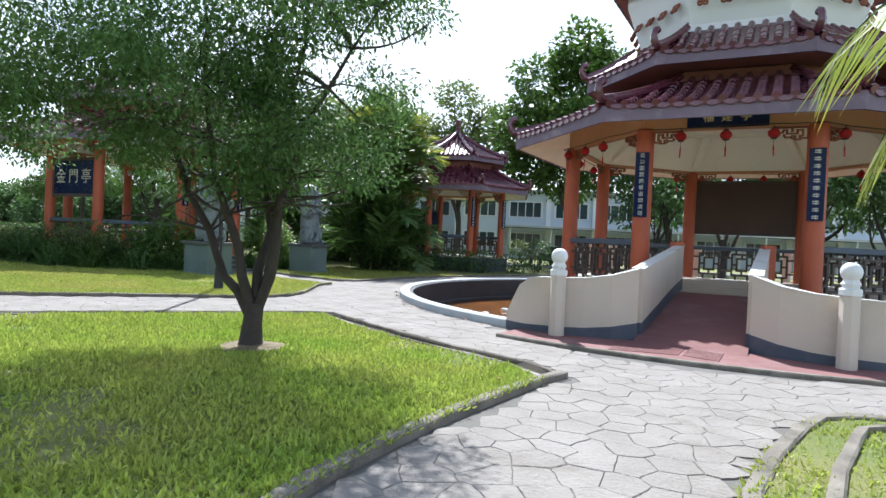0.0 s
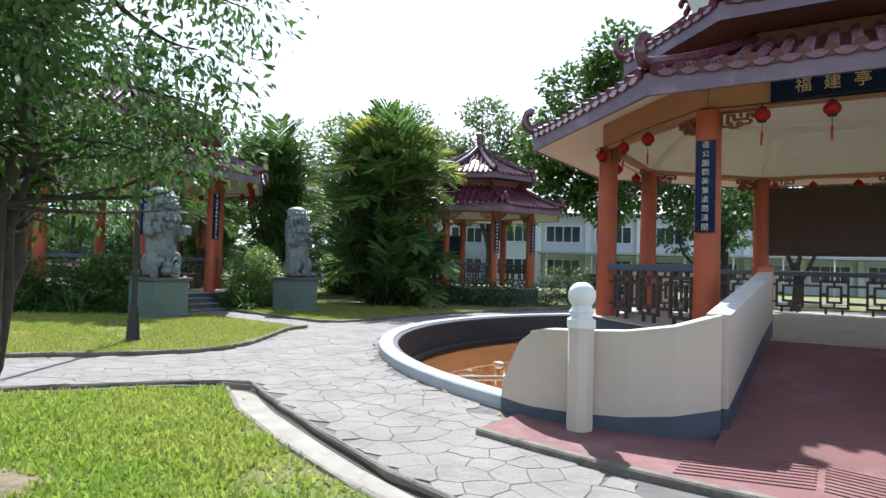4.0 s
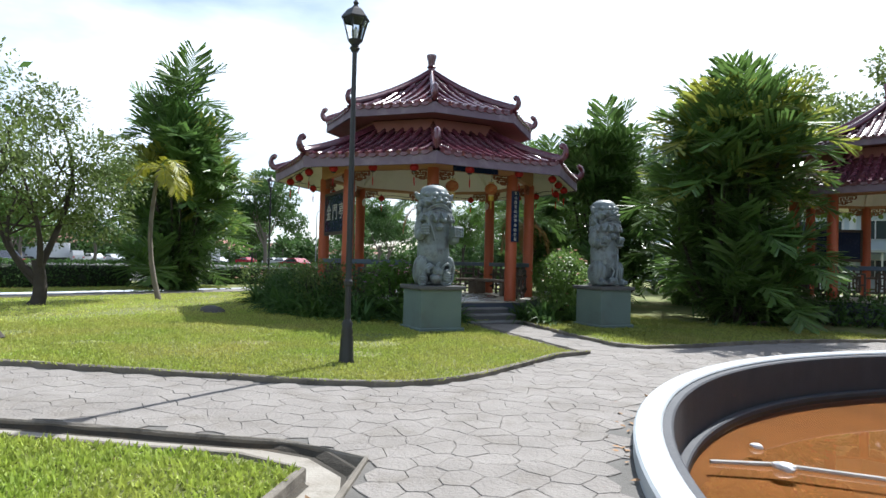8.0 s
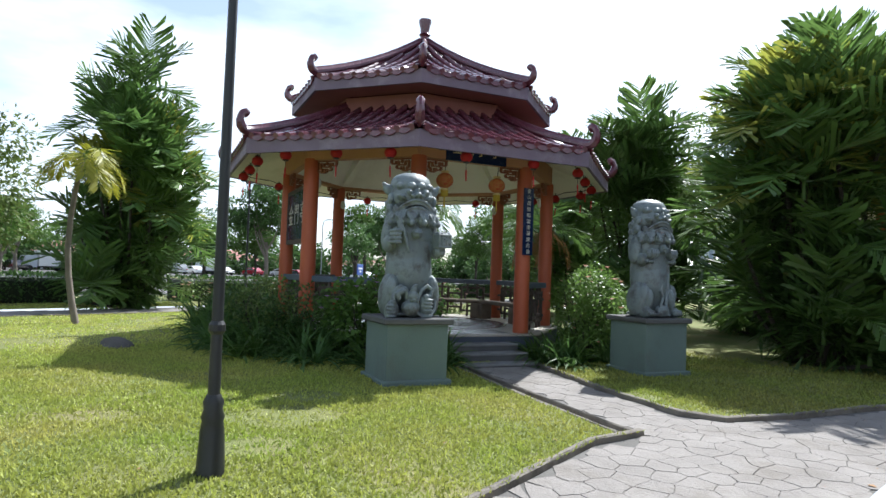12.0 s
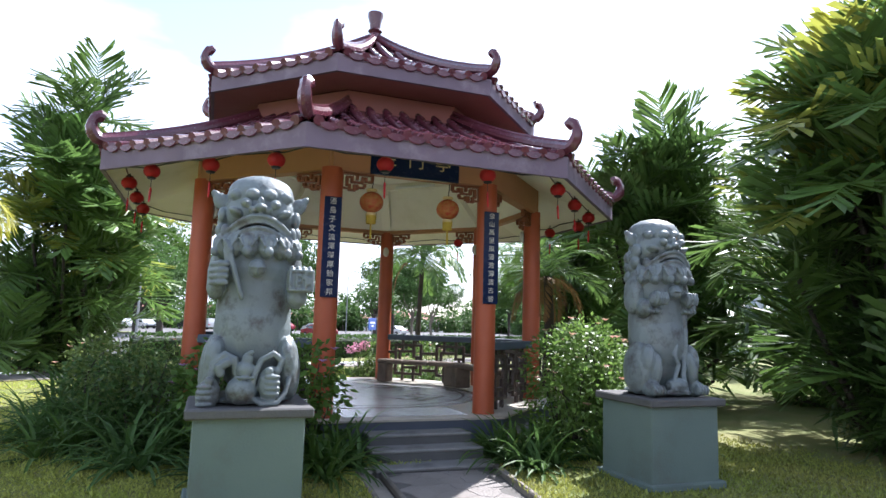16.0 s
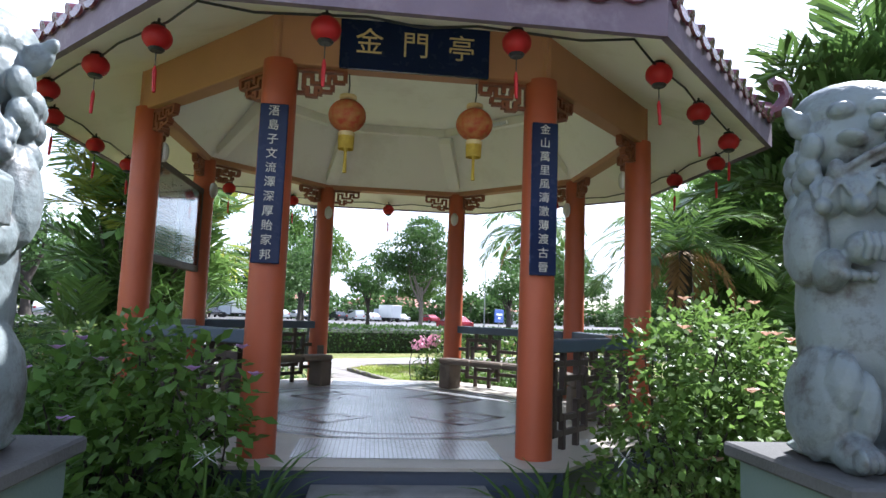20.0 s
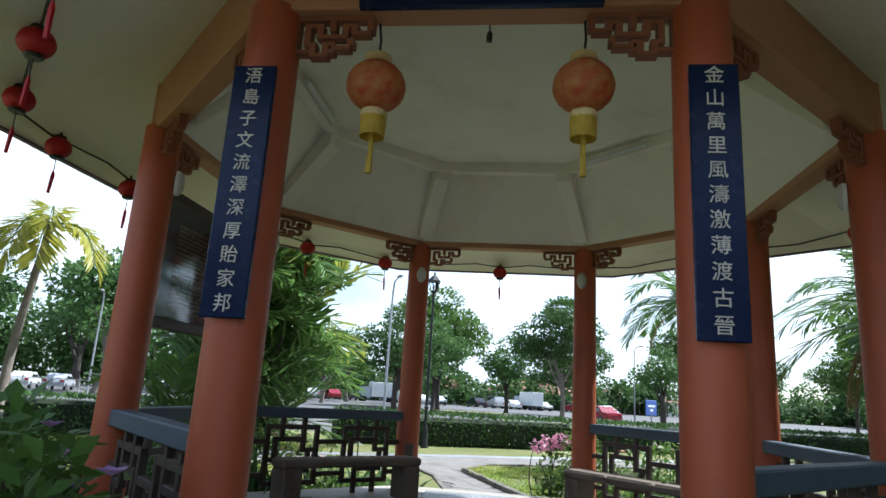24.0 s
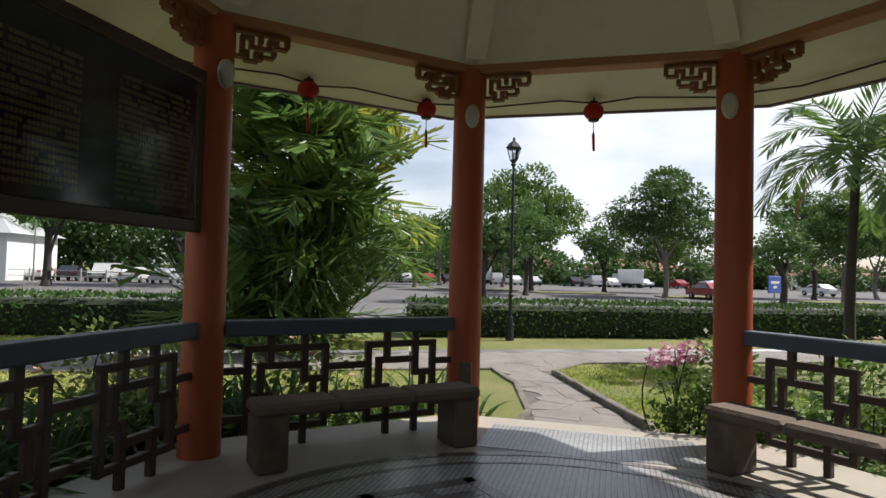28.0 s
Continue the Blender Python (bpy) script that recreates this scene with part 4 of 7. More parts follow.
def swept(points, half, zlo, zhi):
    """A wall along plan points with its own foot and top heights."""
    rings = []
    n = len(points)
    for i, p in enumerate(points):
        a, b = points[max(0, i - 1)], points[min(n - 1, i + 1)]
        d = Vector((b[0] - a[0], b[1] - a[1])).normalized()
        nx, ny = -d.y * half, d.x * half
        lo, hi = zlo[i], zhi[i]
        rings.append([(p[0] - nx, p[1] - ny, lo), (p[0] + nx, p[1] + ny, lo), (p[0] + nx, p[1] + ny, hi), (p[0] - nx, p[1] - ny, hi)])
    return Mesh().rings(rings, True)


for s in (1, -1):
    wall = tagged(new("wing_wall"), "cream rendered wing wall with a navy foot beside the ramp", "wall")
    straight = [fuj_point(o, s * 0.84, 0)[:2] for o in (0.0, 1.5, 3.0, 4.45)]
    tops = [1.58, 1.43, 1.28, 1.14]
    part("wall_panel", swept(straight, 0.09, [0.88, 0.72, 0.50, 0.30], tops), M["cream"], wall)
    part("coping", swept(straight, 0.105, tops, [t + 0.025 for t in tops]), M["coping"], wall)
    part("navy_foot", swept(straight, 0.095, [-0.6, -0.4, -0.2, -0.1], [0.88, 0.72, 0.50, 0.30]), M["navy"], wall)
    curve = [(4.45, 0.84), (4.63, 1.2), (4.73, 1.6), (4.77, 2.0), (4.74, 2.4), (4.69, 2.55), (4.63, 2.7), (4.55, 2.84), (4.47, 2.97)]
    plan = [fuj_point(o, s * l, 0)[:2] for o, l in curve]
    hi = [1.14, 1.02, 0.955, 0.93, 0.915, 0.88, 0.77, 0.52, 0.27]
    lo = [0.30, 0.22, 0.17, 0.15, 0.14, 0.13, 0.13, 0.13, 0.13]
    part("wall_panel", swept(plan, 0.09, lo, hi), M["cream"], wall)
    part("coping", swept(plan[:6], 0.1, hi[:6], [h + 0.02 for h in hi[:6]]), M["coping"], wall)
    part("navy_foot", swept(plan, 0.095, [-0.1] * 9, lo), M["navy"], wall)
    x, y, _ = fuj_point(4.98, s * 1.97, 0)
    bol = thing("bollard", pose(x, y, 0.03), "white-topped cream bollard with a ball head", "bollard", "bollards beside the ramp")
    part("shaft", Mesh().lathe([(0.125, -0.05), (0.125, 0.95), (0.11, 0.98)], 8, turn=radians(22.5)), M["cream"], bol, smooth=30)
    part("cap", Mesh().lathe([(0.138, 0.96), (0.138, 1.04), (0.10, 1.06), (0.108, 1.09), (0.124, 1.11), (0.10, 1.14), (0.09, 1.18)], 8, turn=radians(22.5)), M["white"], bol, smooth=30)
    ball = [(0.132 * math.sin(math.pi * i / 10), 1.265 - 0.132 * math.cos(math.pi * i / 10)) for i in range(1, 10)]
    part("ball", Mesh().lathe(ball, 20), M["white"], bol, smooth=60)
    x, y, _ = fuj_point(-0.02, s * 0.9, 0)
    part("end_post", Mesh().box(x, y, 0.9, 0.24, 0.24, 1.56, c=0.02), M["column"], wall, "orange end post")

# two cream posts with ball heads at the far side of the large pavilion
for o, l in ((-FE * 2 - 0.9, 1.5), (-FE * 2 - 0.9, -1.3), (-FE * 2 + 1.0, 4.9), (-FE * 2 + 0.1, 4.2)):
    x, y, _ = fuj_point(o, l, 0)
    bol = thing("bollard", pose(x, y, 0.45), "cream bollard with a ball head beyond the pond", "bollard", "bollards beside the ramp")
    part("shaft", Mesh().lathe([(0.14, -0.4), (0.14, 0.95)], 8), M["cream"], bol)
    part("ball", Mesh().lathe([(0.17 * math.sin(math.pi * i / 10), 1.1 - 0.17 * math.cos(math.pi * i / 10)) for i in range(1, 10)], 14), M["cream"], bol, smooth=60)


# ---- boards ----
def notice_board(parent, p, k, z0, z1, text, outer="", frame_mat="lattice"):
    """Dark board between two columns with columns of small pale writing."""
    half = p["R"] * math.sin(radians(22.5)) - p["cr"]
    b = thing_part("notice_board", parent, bay_matrix(p["R"], k, (z0 + z1) / 2))
    b["label"] = "dark notice board with rows of small pale characters"
    w, h = half * 2 + 0.06, z1 - z0
    part("panel", Mesh().box(0, 0, 0, w, 0.06, h, c=0.01), M[frame_mat if frame_mat != "lattice" else "board"], b)
    for s in (-1, 1):
        part("frame_bar", Mesh().box(0, 0, s * (h / 2 - 0.05), w, 0.1, 0.1, c=0.01), M["lattice"], b)
        part("frame_bar", Mesh().box(s * (w / 2 - 0.05), 0, 0, 0.1, 0.1, h - 0.2, c=0.01), M["lattice"], b)
    if text:
        rng = random.Random(5)
        for block in range(10):
            cx = -w / 2 + 0.2 + (block % 2) * (w / 2 - 0.1)
            cz = h / 2 - 0.3 - (block // 2) * (h - 0.45) / 5
            mb = Mesh()
            for i in range(26):
                for j in range(4):
                    if rng.random() < 0.9:
                        mb.box(cx + i * (w / 2 - 0.4) / 26, 0.034, cz - j * 0.045, 0.02, 0.004, 0.026)
            part("small_writing", mb, M["dimtext"], b)["kind"] = "stuff"
        part("glass_pane", Mesh().box(0, 0.046, 0, w - 0.2, 0.004, h - 0.2), M["lampglass"], b, "reflecting glass pane").visible_shadow = False
    if outer:
        for me in lettering(outer, h * 0.4, False, 1.25):
            me.transform(pose(0, -0.04, 0))
            me.materials.append(M["pale"])
            part("character", me, None, b)
    return b


notice_board(kin, KINMEN, 6, 2.36, 3.66, True, "金門亭")
M["boardbrown"] = material("board_brown", (0.045, 0.022, 0.016), 0.45, (0.065, 0.03, 0.02), 1.5, 0.8, 0.05, 30)
notice_board(fuj, FUJIAN, 4, 2.1, 3.9, False, "", "boardbrown")
notice_board(gaz, GAZ, 4, 2.0, 3.2, False, "")

# ---- floor inlay of the pavilion ----
ZF = KINMEN["zf"]
fl = part("mosaic_floor", Mesh().prism([(math.cos(a) * 2.32, math.sin(a) * 2.32) for a in np.linspace(0, 2 * math.pi, 72, endpoint=False)], ZF - 0.01, ZF + 0.004), M["mosaic"], kin, "grey mosaic floor disc")
for s in (1, -1):
    part("mosaic_strip", Mesh().box(s * 2.72, 0, ZF + 0.001, 0.84, 1.9, 0.008), M["mosaic"], kin)


def flat_ring(r0, r1, z0, z1, n=72):
    return Mesh().rings([[(r * math.cos(a), r * math.sin(a), z) for r, z in ((r0, z0), (r1, z0), (r1, z1), (r0, z1))] for a in np.linspace(0, 2 * math.pi, n + 1)], True, (False, False))


for r0, r1 in ((2.2, 2.28), (1.98, 2.03)):
    part("floor_ring", flat_ring(r0, r1, ZF, ZF + 0.008), M["mosaicdark"], kin, "dark mosaic ring")
for q in range(4):
    mm = Matrix.Rotation(radians(45 + 90 * q), 4, "Z")
    for x, y, sx, sy in ((1.55, 0, 0.11, 0.9), (1.2, 0.42, 0.8, 0.11), (1.2, -0.42, 0.8, 0.11), (1.25, 0.0, 0.5, 0.11), (0.98, 0.2, 0.11, 0.3), (1.3, -0.2, 0.11, 0.3)):
        part("floor_fret", Mesh().box(x, y, ZF + 0.003, sx, sy, 0.01, mm), M["mosaicdark"], kin, "brown mosaic fret")

# steps
for x0, x1, w, z in ((3.45, 3.80, 1.47, 0.42), (3.75, 4.15, 1.55, 0.28), (4.12, 4.5, 1.6, 0.13)):
    st = thing("step", KIN_M @ Matrix.Translation(((x0 + x1) / 2, 0, z)), "worn grey cement step up to the pavilion", "step", "steps of the pavilion")
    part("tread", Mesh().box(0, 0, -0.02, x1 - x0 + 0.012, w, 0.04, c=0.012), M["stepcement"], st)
    # riser in a darker grey than the tread above it
    part("riser", Mesh().box(-0.01, 0, -0.24, x1 - x0 + 0.004, w - 0.01, 0.4, c=0.005), M["step"], st, "dark grey riser")

# ---- benches, column lamps ----
half = KINMEN["R"] * math.sin(radians(22.5))
for k in (2, 3, 5):
    b = thing("bench", KIN_M @ bay_matrix(KINMEN["R"] - 0.62, k, ZF), "dark worn concrete bench with a three-piece seat", "bench", "benches along the rail")
    for i in (-1, 0, 1):
        part("seat_slab", Mesh().box(i * 0.66, 0, 0.47, 0.655, 0.36, 0.1, c=0.028), M["bench"], b)
    for s in (-1, 1):
        part("leg", Mesh().box(s * 0.85, 0, 0.21, 0.24, 0.34, 0.42, c=0.02), M["bench"], b)
for k in (1, 2, 3, 4, 5, 6):
    x, y, _ = corner(KINMEN["R"], k, 0)
    a = radians(22.5 + 45 * k)
    m = KIN_M @ Matrix.Translation((x, y, 3.66)) @ Matrix.Rotation(a + math.pi / 2, 4, "Z")
    w = thing("wall_lamp", m, "white oval bulkhead lamp on a column", "lamp", "lamps on the columns")
    ov = [[(0.07 * s * math.cos(t), 0.165 + d, 0.12 * s * math.sin(t)) for t in np.linspace(0, 2 * math.pi, 16, endpoint=False)] for s, d in ((1.0, 0.0), (1.0, 0.03), (0.8, 0.06), (0.4, 0.075))]
    part("housing", Mesh().rings([r[::-1] for r in ov[:2]], True), M["white"], w)
    part("diffuser", Mesh().rings([r[::-1] for r in ov[1:]], True), M["coping"], w, smooth=True)
x, y, _ = corner(KINMEN["R"] - 0.17, 4, 1.0)
part("socket_box", Mesh().box(x + 0.02, y, 1.08, 0.06, 0.12, 0.26, c=0.008), M["bench"], kin)


# ---- lanterns and their wire ----
def red_lantern(m, size=0.118):
    t = thing("red_lantern", m, "small round red lantern with black rims and a tassel", "lantern", "lanterns under the eaves")
    pr = [(size * 0.4, size * 0.82)] + [(size * math.sin(math.pi * i / 12), size * 0.88 * math.cos(math.pi * i / 12)) for i in range(2, 11)] + [(size * 0.4, -size * 0.82)]
    part("shade", Mesh().lathe([(r, -z) for r, z in pr], 16), M["red"], t, smooth=60)
    part("rim", Mesh().lathe([(size * 0.42, size * 0.72), (size * 0.5, size * 0.8), (size * 0.45, size * 0.98)], 12), M["black"], t)
    part("rim", Mesh().lathe([(size * 0.42, -size * 0.98), (size * 0.55, -size * 0.84), (size * 0.5, -size * 0.7)], 12), M["black"], t)
    part("cord", Mesh().tube([(0, 0, -size), (0, 0, -size - 0.12)], 0.005, 5), M["black"], t)
    part("tassel", Mesh().tube([(0, 0, -size - 0.12), (0, 0, -size - 0.16), (0.01, 0, -size - 0.34)], [0.008, 0.018, 0.014], 6), M["red"], t)
    part("hook", Mesh().tube([(0, 0, size * 0.9), (0, 0, size * 1.4)], 0.012, 5), M["black"], t)
    return t


LAN = red_lantern(KIN_M @ Matrix.Translation((4.16, -0.75, 4.0)))
spots = [(0, 0.75), (4, 0.05), (3, -0.2), (5, 0.1), (5, -1.35)] + [(k, u) for k in (1, 2, 6, 7) for u in (-1.15, 0.0, 1.15)]
for k, u in spots:
    if k == 4 and u == 0:
        u = 0.05
    m = KIN_M @ Matrix.Rotation(radians(45 * k), 4, "Z") @ Matrix.Translation((4.16, u, 4.0 + 0.03 * math.sin(k * 3 + u))) @ Matrix.Rotation(k + u, 4, "Z")
    copy_thing(LAN, m)
wire = []
for k in range(9):
    for j in range(8):
        u = -1.72 + 3.44 * j / 8
        a = radians(45 * k)
        sag = 0.03 * math.cos(j / 8 * math.pi * 6)
        wire.append((4.16 * math.cos(a) - u * math.sin(a), 4.16 * math.sin(a) + u * math.cos(a), 4.11 + sag))
tagged(part("lantern_wire", Mesh().tube(wire, 0.011, 5), M["black"], at=KIN_M), "black wire strung with lanterns under the eave", "wire")
# the same on the large pavilion
for k, us in ((0, (-0.9, 0.0, 0.9)), (1, (-1.3, 0, 1.3)), (7, (-1.5, -0.6, 0.3)), (6, (-1.4, 0.2, 1.2)), (5, (-1.3, 0, 1.3)), (4, (-1.4, -0.5, 0.5, 1.4)), (3, (-1.3, 0, 1.3))):
    for u in us:
        copy_thing(LAN, FUJ_M @ Matrix.Rotation(radians(45 * k), 4, "Z") @ Matrix.Translation((4.35, u, 3.97)) @ Matrix.Rotation(k + u, 4, "Z"))
wire = []
for k in range(9):
    for j in range(6):
        u = -1.8 + 3.6 * j / 6
        a = radians(45 * k)
        wire.append((4.35 * math.cos(a) - u * math.sin(a), 4.35 * math.sin(a) + u * math.cos(a), 4.16 + 0.02 * math.sin(j * 5)))
tagged(part("lantern_wire", Mesh().tube(wire, 0.011, 5), M["black"], at=FUJ_M), "black wire strung with lanterns along the beam", "wire")

for u in (-0.62, 0.62):
    t = thing("silk_lantern", KIN_M @ Matrix.Translation((2.92, u, 3.72)), "large orange silk lantern with gold print and yellow tassel", "lantern", "large lanterns in the entrance")
    s = 0.178
    rings = []
    for i in range(1, 12):
        th = math.pi * i / 12
        rings.append([(s * math.sin(th) * (1 + 0.02 * (j % 2)) * math.cos(2 * math.pi * j / 40), s * math.sin(th) * (1 + 0.02 * (j % 2)) * math.sin(2 * math.pi * j / 40), -s * 0.9 * math.cos(th)) for j in range(40)])
    part("shade", Mesh().rings(rings, True), M["orange"], t, smooth=50)
    part("collar", Mesh().lathe([(0.07, 0.16), (0.085, 0.17), (0.08, 0.2)], 14), M["gold"], t)
    part("collar", Mesh().lathe([(0.08, -0.21), (0.085, -0.18), (0.07, -0.16)], 14), M["gold"], t)
    part("fringe", Mesh().lathe([(0.075, -0.33), (0.08, -0.2)], 18, caps=(False, False)), M["yellow"], t)
    part("tassel", Mesh().tube([(0, 0, -0.2), (0, 0, -0.4), (0.01, 0, -0.56)], [0.02, 0.015, 0.02], 6), M["yellow"], t)
    part("hanger", Mesh().tube([(0, 0, 0.18), (0.02, 0.01, 0.3), (0.05, 0, 0.42)], 0.008, 5), M["black"], t)
for u in (-0.86, 0.86):
    t = thing("spot_lamp", KIN_M @ Matrix.Translation((KINMEN["R"] * APO + 0.3, u, 4.62)), "small black spot lamp beside the name board", "lamp", "spot lamps")
    part("bracket", Mesh().tube([(-0.2, 0, 0.0), (0, 0, 0.03)], 0.012, 5), M["black"], t)
    part("holder", Mesh().lathe([(0.02, -0.09), (0.045, -0.07), (0.03, 0.0), (0.02, 0.05)], 10), M["black"], t, smooth=40)
t = thing("pendant_cord", KIN_M @ Matrix.Translation((2.4, 0.02, 4.5)), "thin dark cord with a bulb holder under the ceiling", "cord")
part("cord", Mesh().tube([(0, 0, 0.3), (0, 0, -0.1)], 0.006, 5), M["black"], t)
part("holder", Mesh().lathe([(0.02, -0.16), (0.022, -0.1), (0.01, -0.08)], 8), M["black"], t)
for k in (5, 2):
    a, b = Vector(corner(2.25, k, 5.02)), Vector(corner(2.25, k + 1, 5.02))
    q = a.lerp(b, 0.2) * 0.97, a.lerp(b, 0.8) * 0.97
    t = thing("tube_lamp", KIN_M, "white fluorescent tube fitting on the ceiling", "lamp")
    part("batten", Mesh().tube([(*q[0][:2], 5.06), (*q[1][:2], 5.06)], 0.035, 6), M["white"], t)


# ---- street lamps ----
def street_lamp(m, label="black cast-iron park lamp with a glazed lantern head"):
    t = thing("street_lamp", m, label, "lamp post", "park lamps")
    part("base", Mesh().lathe([(0.125, -0.05), (0.125, 0.03), (0.115, 0.06), (0.095, 0.4), (0.085, 0.46), (0.095, 0.5), (0.075, 0.56), (0.085, 0.62), (0.055, 0.68)], 12), M["black"], t, smooth=35)
    part("pole", Mesh().lathe([(0.05, 0.66), (0.047, 1.2), (0.042, 3.0), (0.036, 4.72)], 12), M["black"], t, smooth=40)
    part("collar", Mesh().lathe([(0.05, 1.17), (0.068, 1.2), (0.068, 1.25), (0.05, 1.28)], 12), M["black"], t)
    part("neck", Mesh().lathe([(0.045, 4.7), (0.08, 4.76), (0.05, 4.8), (0.10, 4.86), (0.11, 4.88)], 12), M["black"], t, smooth=40)
    for k in range(6):
        a = math.pi / 3 * k
        part("glazing_bar", Mesh().tube([(0.10 * math.cos(a), 0.10 * math.sin(a), 4.87), (0.19 * math.cos(a), 0.19 * math.sin(a), 5.2)], 0.012, 4), M["black"], t)
        b = a + math.pi / 3
        part("pane", Mesh().add([(0.098 * math.cos(a), 0.098 * math.sin(a), 4.88), (0.098 * math.cos(b), 0.098 * math.sin(b), 4.88), (0.186 * math.cos(b), 0.186 * math.sin(b), 5.19), (0.186 * math.cos(a), 0.186 * math.sin(a), 5.19)], [(0, 1, 2, 3)]), M["lampglass"], t).visible_shadow = False
    part("bulb", Mesh().lathe([(0.01, 4.9), (0.03, 4.93), (0.035, 5.02), (0.015, 5.08)], 8), M["white"], t)
    part("roof", Mesh().lathe([(0.215, 5.19), (0.22, 5.21), (0.13, 5.33), (0.06, 5.38), (0.03, 5.42), (0.045, 5.45), (0.015, 5.5)], 6), M["black"], t)
    return t


lamp = street_lamp(pose(-5.12, 14.95, ground_z(-5.1) + 0.0))
copy_thing(lamp, pose(-24.0, 28.0, 0.27, 0, 0, 30))

# ---- lion statues ----
def lion(side):
    """A seated guardian lion: rounded masses fused into one carved block. x is forward, y to its left."""
    bm = bmesh.new()
    drop = 0.0

    def blob(x, y, z, rx, ry, rz, rot=(0, 0, 0), sub=2):
        m = Matrix.LocRotScale((x, y, z - drop), Euler([radians(a) for a in rot]), (rx, ry, rz))
        bmesh.ops.create_icosphere(bm, subdivisions=sub, radius=1.0, matrix=m)

    def both(x, y, z, rx, ry, rz, rot=(0, 0, 0)):
        blob(x, y, z, rx, ry, rz, rot)
        blob(x, -y, z, rx, ry, rz, (-rot[0], rot[1], -rot[2]))

    def block(x, y, z, sx, sy, sz, turn=0.0):
        bmesh.ops.create_cube(bm, size=1.0, matrix=Matrix.LocRotScale((x, y, z - drop), Euler((0, 0, turn)), (sx, sy, sz)))

    def ridge(points, r):
        for p, q in zip(points, points[1:]):
            n = max(2, math.ceil(math.dist(p, q) / (r * 0.7)))
            for k in range(n):
                c = Vector(p).lerp(Vector(q), k / n)
                blob(c.x, c.y, c.z, r, r, r, sub=1)

    def around(deg, r=1.0, rx=0.36, ry=0.41):
        return rx * r * math.cos(radians(deg)), ry * r * math.sin(radians(deg))

    # low base, barrel body, haunches
    blob(0, 0, 0.05, 0.46, 0.47, 0.06)
    blob(-0.02, 0, 0.86, 0.35, 0.40, 0.86, sub=3)
    blob(0.0, 0, 0.70, 0.36, 0.41, 0.50, sub=3)
    blob(-0.02, 0, 1.28, 0.34, 0.40, 0.38, sub=3)
    both(0.08, 0.40, 0.34, 0.26, 0.125, 0.33, (6, 0, -6))
    both(0.22, 0.37, 0.44, 0.15, 0.10, 0.20, (8, 0, 0))
    blob(-0.33, 0.05, 0.5, 0.12, 0.12, 0.42, (0, -8, 0))
    if side > 0:
        # soles turned forward with toes, ribbon scrolls, a gourd and a ball between the feet
        for s, y, z in ((1, 0.19, 0.19), (-1, 0.40, 0.10)):
            blob(0.36, s * y, z, 0.11, 0.12, 0.16, (s * 12, 0, 0))
            for i in range(4):
                blob(0.45, s * (y + 0.03), z - 0.075 + i * 0.052, 0.045, 0.085, 0.024)
            blob(0.44, s * (y - 0.01), z + 0.13, 0.04, 0.05, 0.045)
        ridge([(0.40, 0.02, 0.10), (0.43, 0.04, 0.28), (0.41, 0.10, 0.42), (0.38, 0.22, 0.48), (0.36, 0.31, 0.42), (0.38, 0.28, 0.32), (0.41, 0.18, 0.34)], 0.035)
        ridge([(0.42, 0.03, 0.08), (0.43, 0.12, 0.02), (0.42, 0.28, 0.03), (0.36, 0.36, 0.12), (0.30, 0.40, 0.26)], 0.03)
        ridge([(0.37, -0.14, 0.30), (0.38, -0.16, 0.42), (0.36, -0.26, 0.46), (0.34, -0.36, 0.38), (0.36, -0.38, 0.24), (0.38, -0.30, 0.12)], 0.045)
        ridge([(0.40, -0.22, 0.40), (0.40, -0.31, 0.35), (0.40, -0.28, 0.27)], 0.05)
        blob(0.38, -0.08, 0.14, 0.14, 0.16, 0.14)
        blob(0.40, -0.05, 0.33, 0.09, 0.095, 0.09)
        blob(0.41, -0.035, 0.42, 0.05, 0.06, 0.07)
        blob(0.42, -0.015, 0.485, 0.04, 0.045, 0.025, (20, 0, 0))
        ridge([(0.49 - 1.4 * (y + 0.05) ** 2, y, 0.265) for y in np.linspace(-0.14, 0.04, 7)], 0.014)
    else:
        # paws flat in front, robe falling between them
        both(0.30, 0.36, 0.10, 0.17, 0.10, 0.11)
        for i in range(4):
            both(0.44, 0.29 + i * 0.047, 0.09, 0.06, 0.026, 0.065)
        both(0.30, 0.29, 0.33, 0.12, 0.07, 0.21, (6, 0, 0))
        ridge([(0.24, 0.25, 1.10), (0.27, 0.25, 0.8), (0.29, 0.22, 0.5), (0.34, 0.14, 0.25), (0.41, 0.13, 0.06)], 0.045)
        ridge([(0.33, 0.05, 0.62), (0.345, 0.0, 0.5), (0.345, 0.06, 0.38), (0.38, -0.04, 0.22), (0.42, -0.12, 0.08)], 0.035)
        blob(0.35, 0.02, 0.14, 0.12, 0.17, 0.10)
        ridge([(0.40, -0.18, 0.06), (0.43, -0.02, 0.10), (0.42, 0.16, 0.05)], 0.03)
    # arms
    drop = 0.05
    both(0.0, 0.40, 1.30, 0.17, 0.11, 0.27, (6, 0, 0))
    if side > 0:
        blob(0.14, -0.41, 1.16, 0.15, 0.09, 0.14, (0, -25, 20))
        blob(0.30, -0.36, 1.27, 0.09, 0.10, 0.13)
        for i in range(4):
            ridge([(0.33, -0.45, 1.17 + i * 0.058), (0.405, -0.38, 1.175 + i * 0.058), (0.40, -0.28, 1.18 + i * 0.058)], 0.030)
        blob(0.36, -0.30, 1.42, 0.04, 0.04, 0.09, (15, 0, 0))
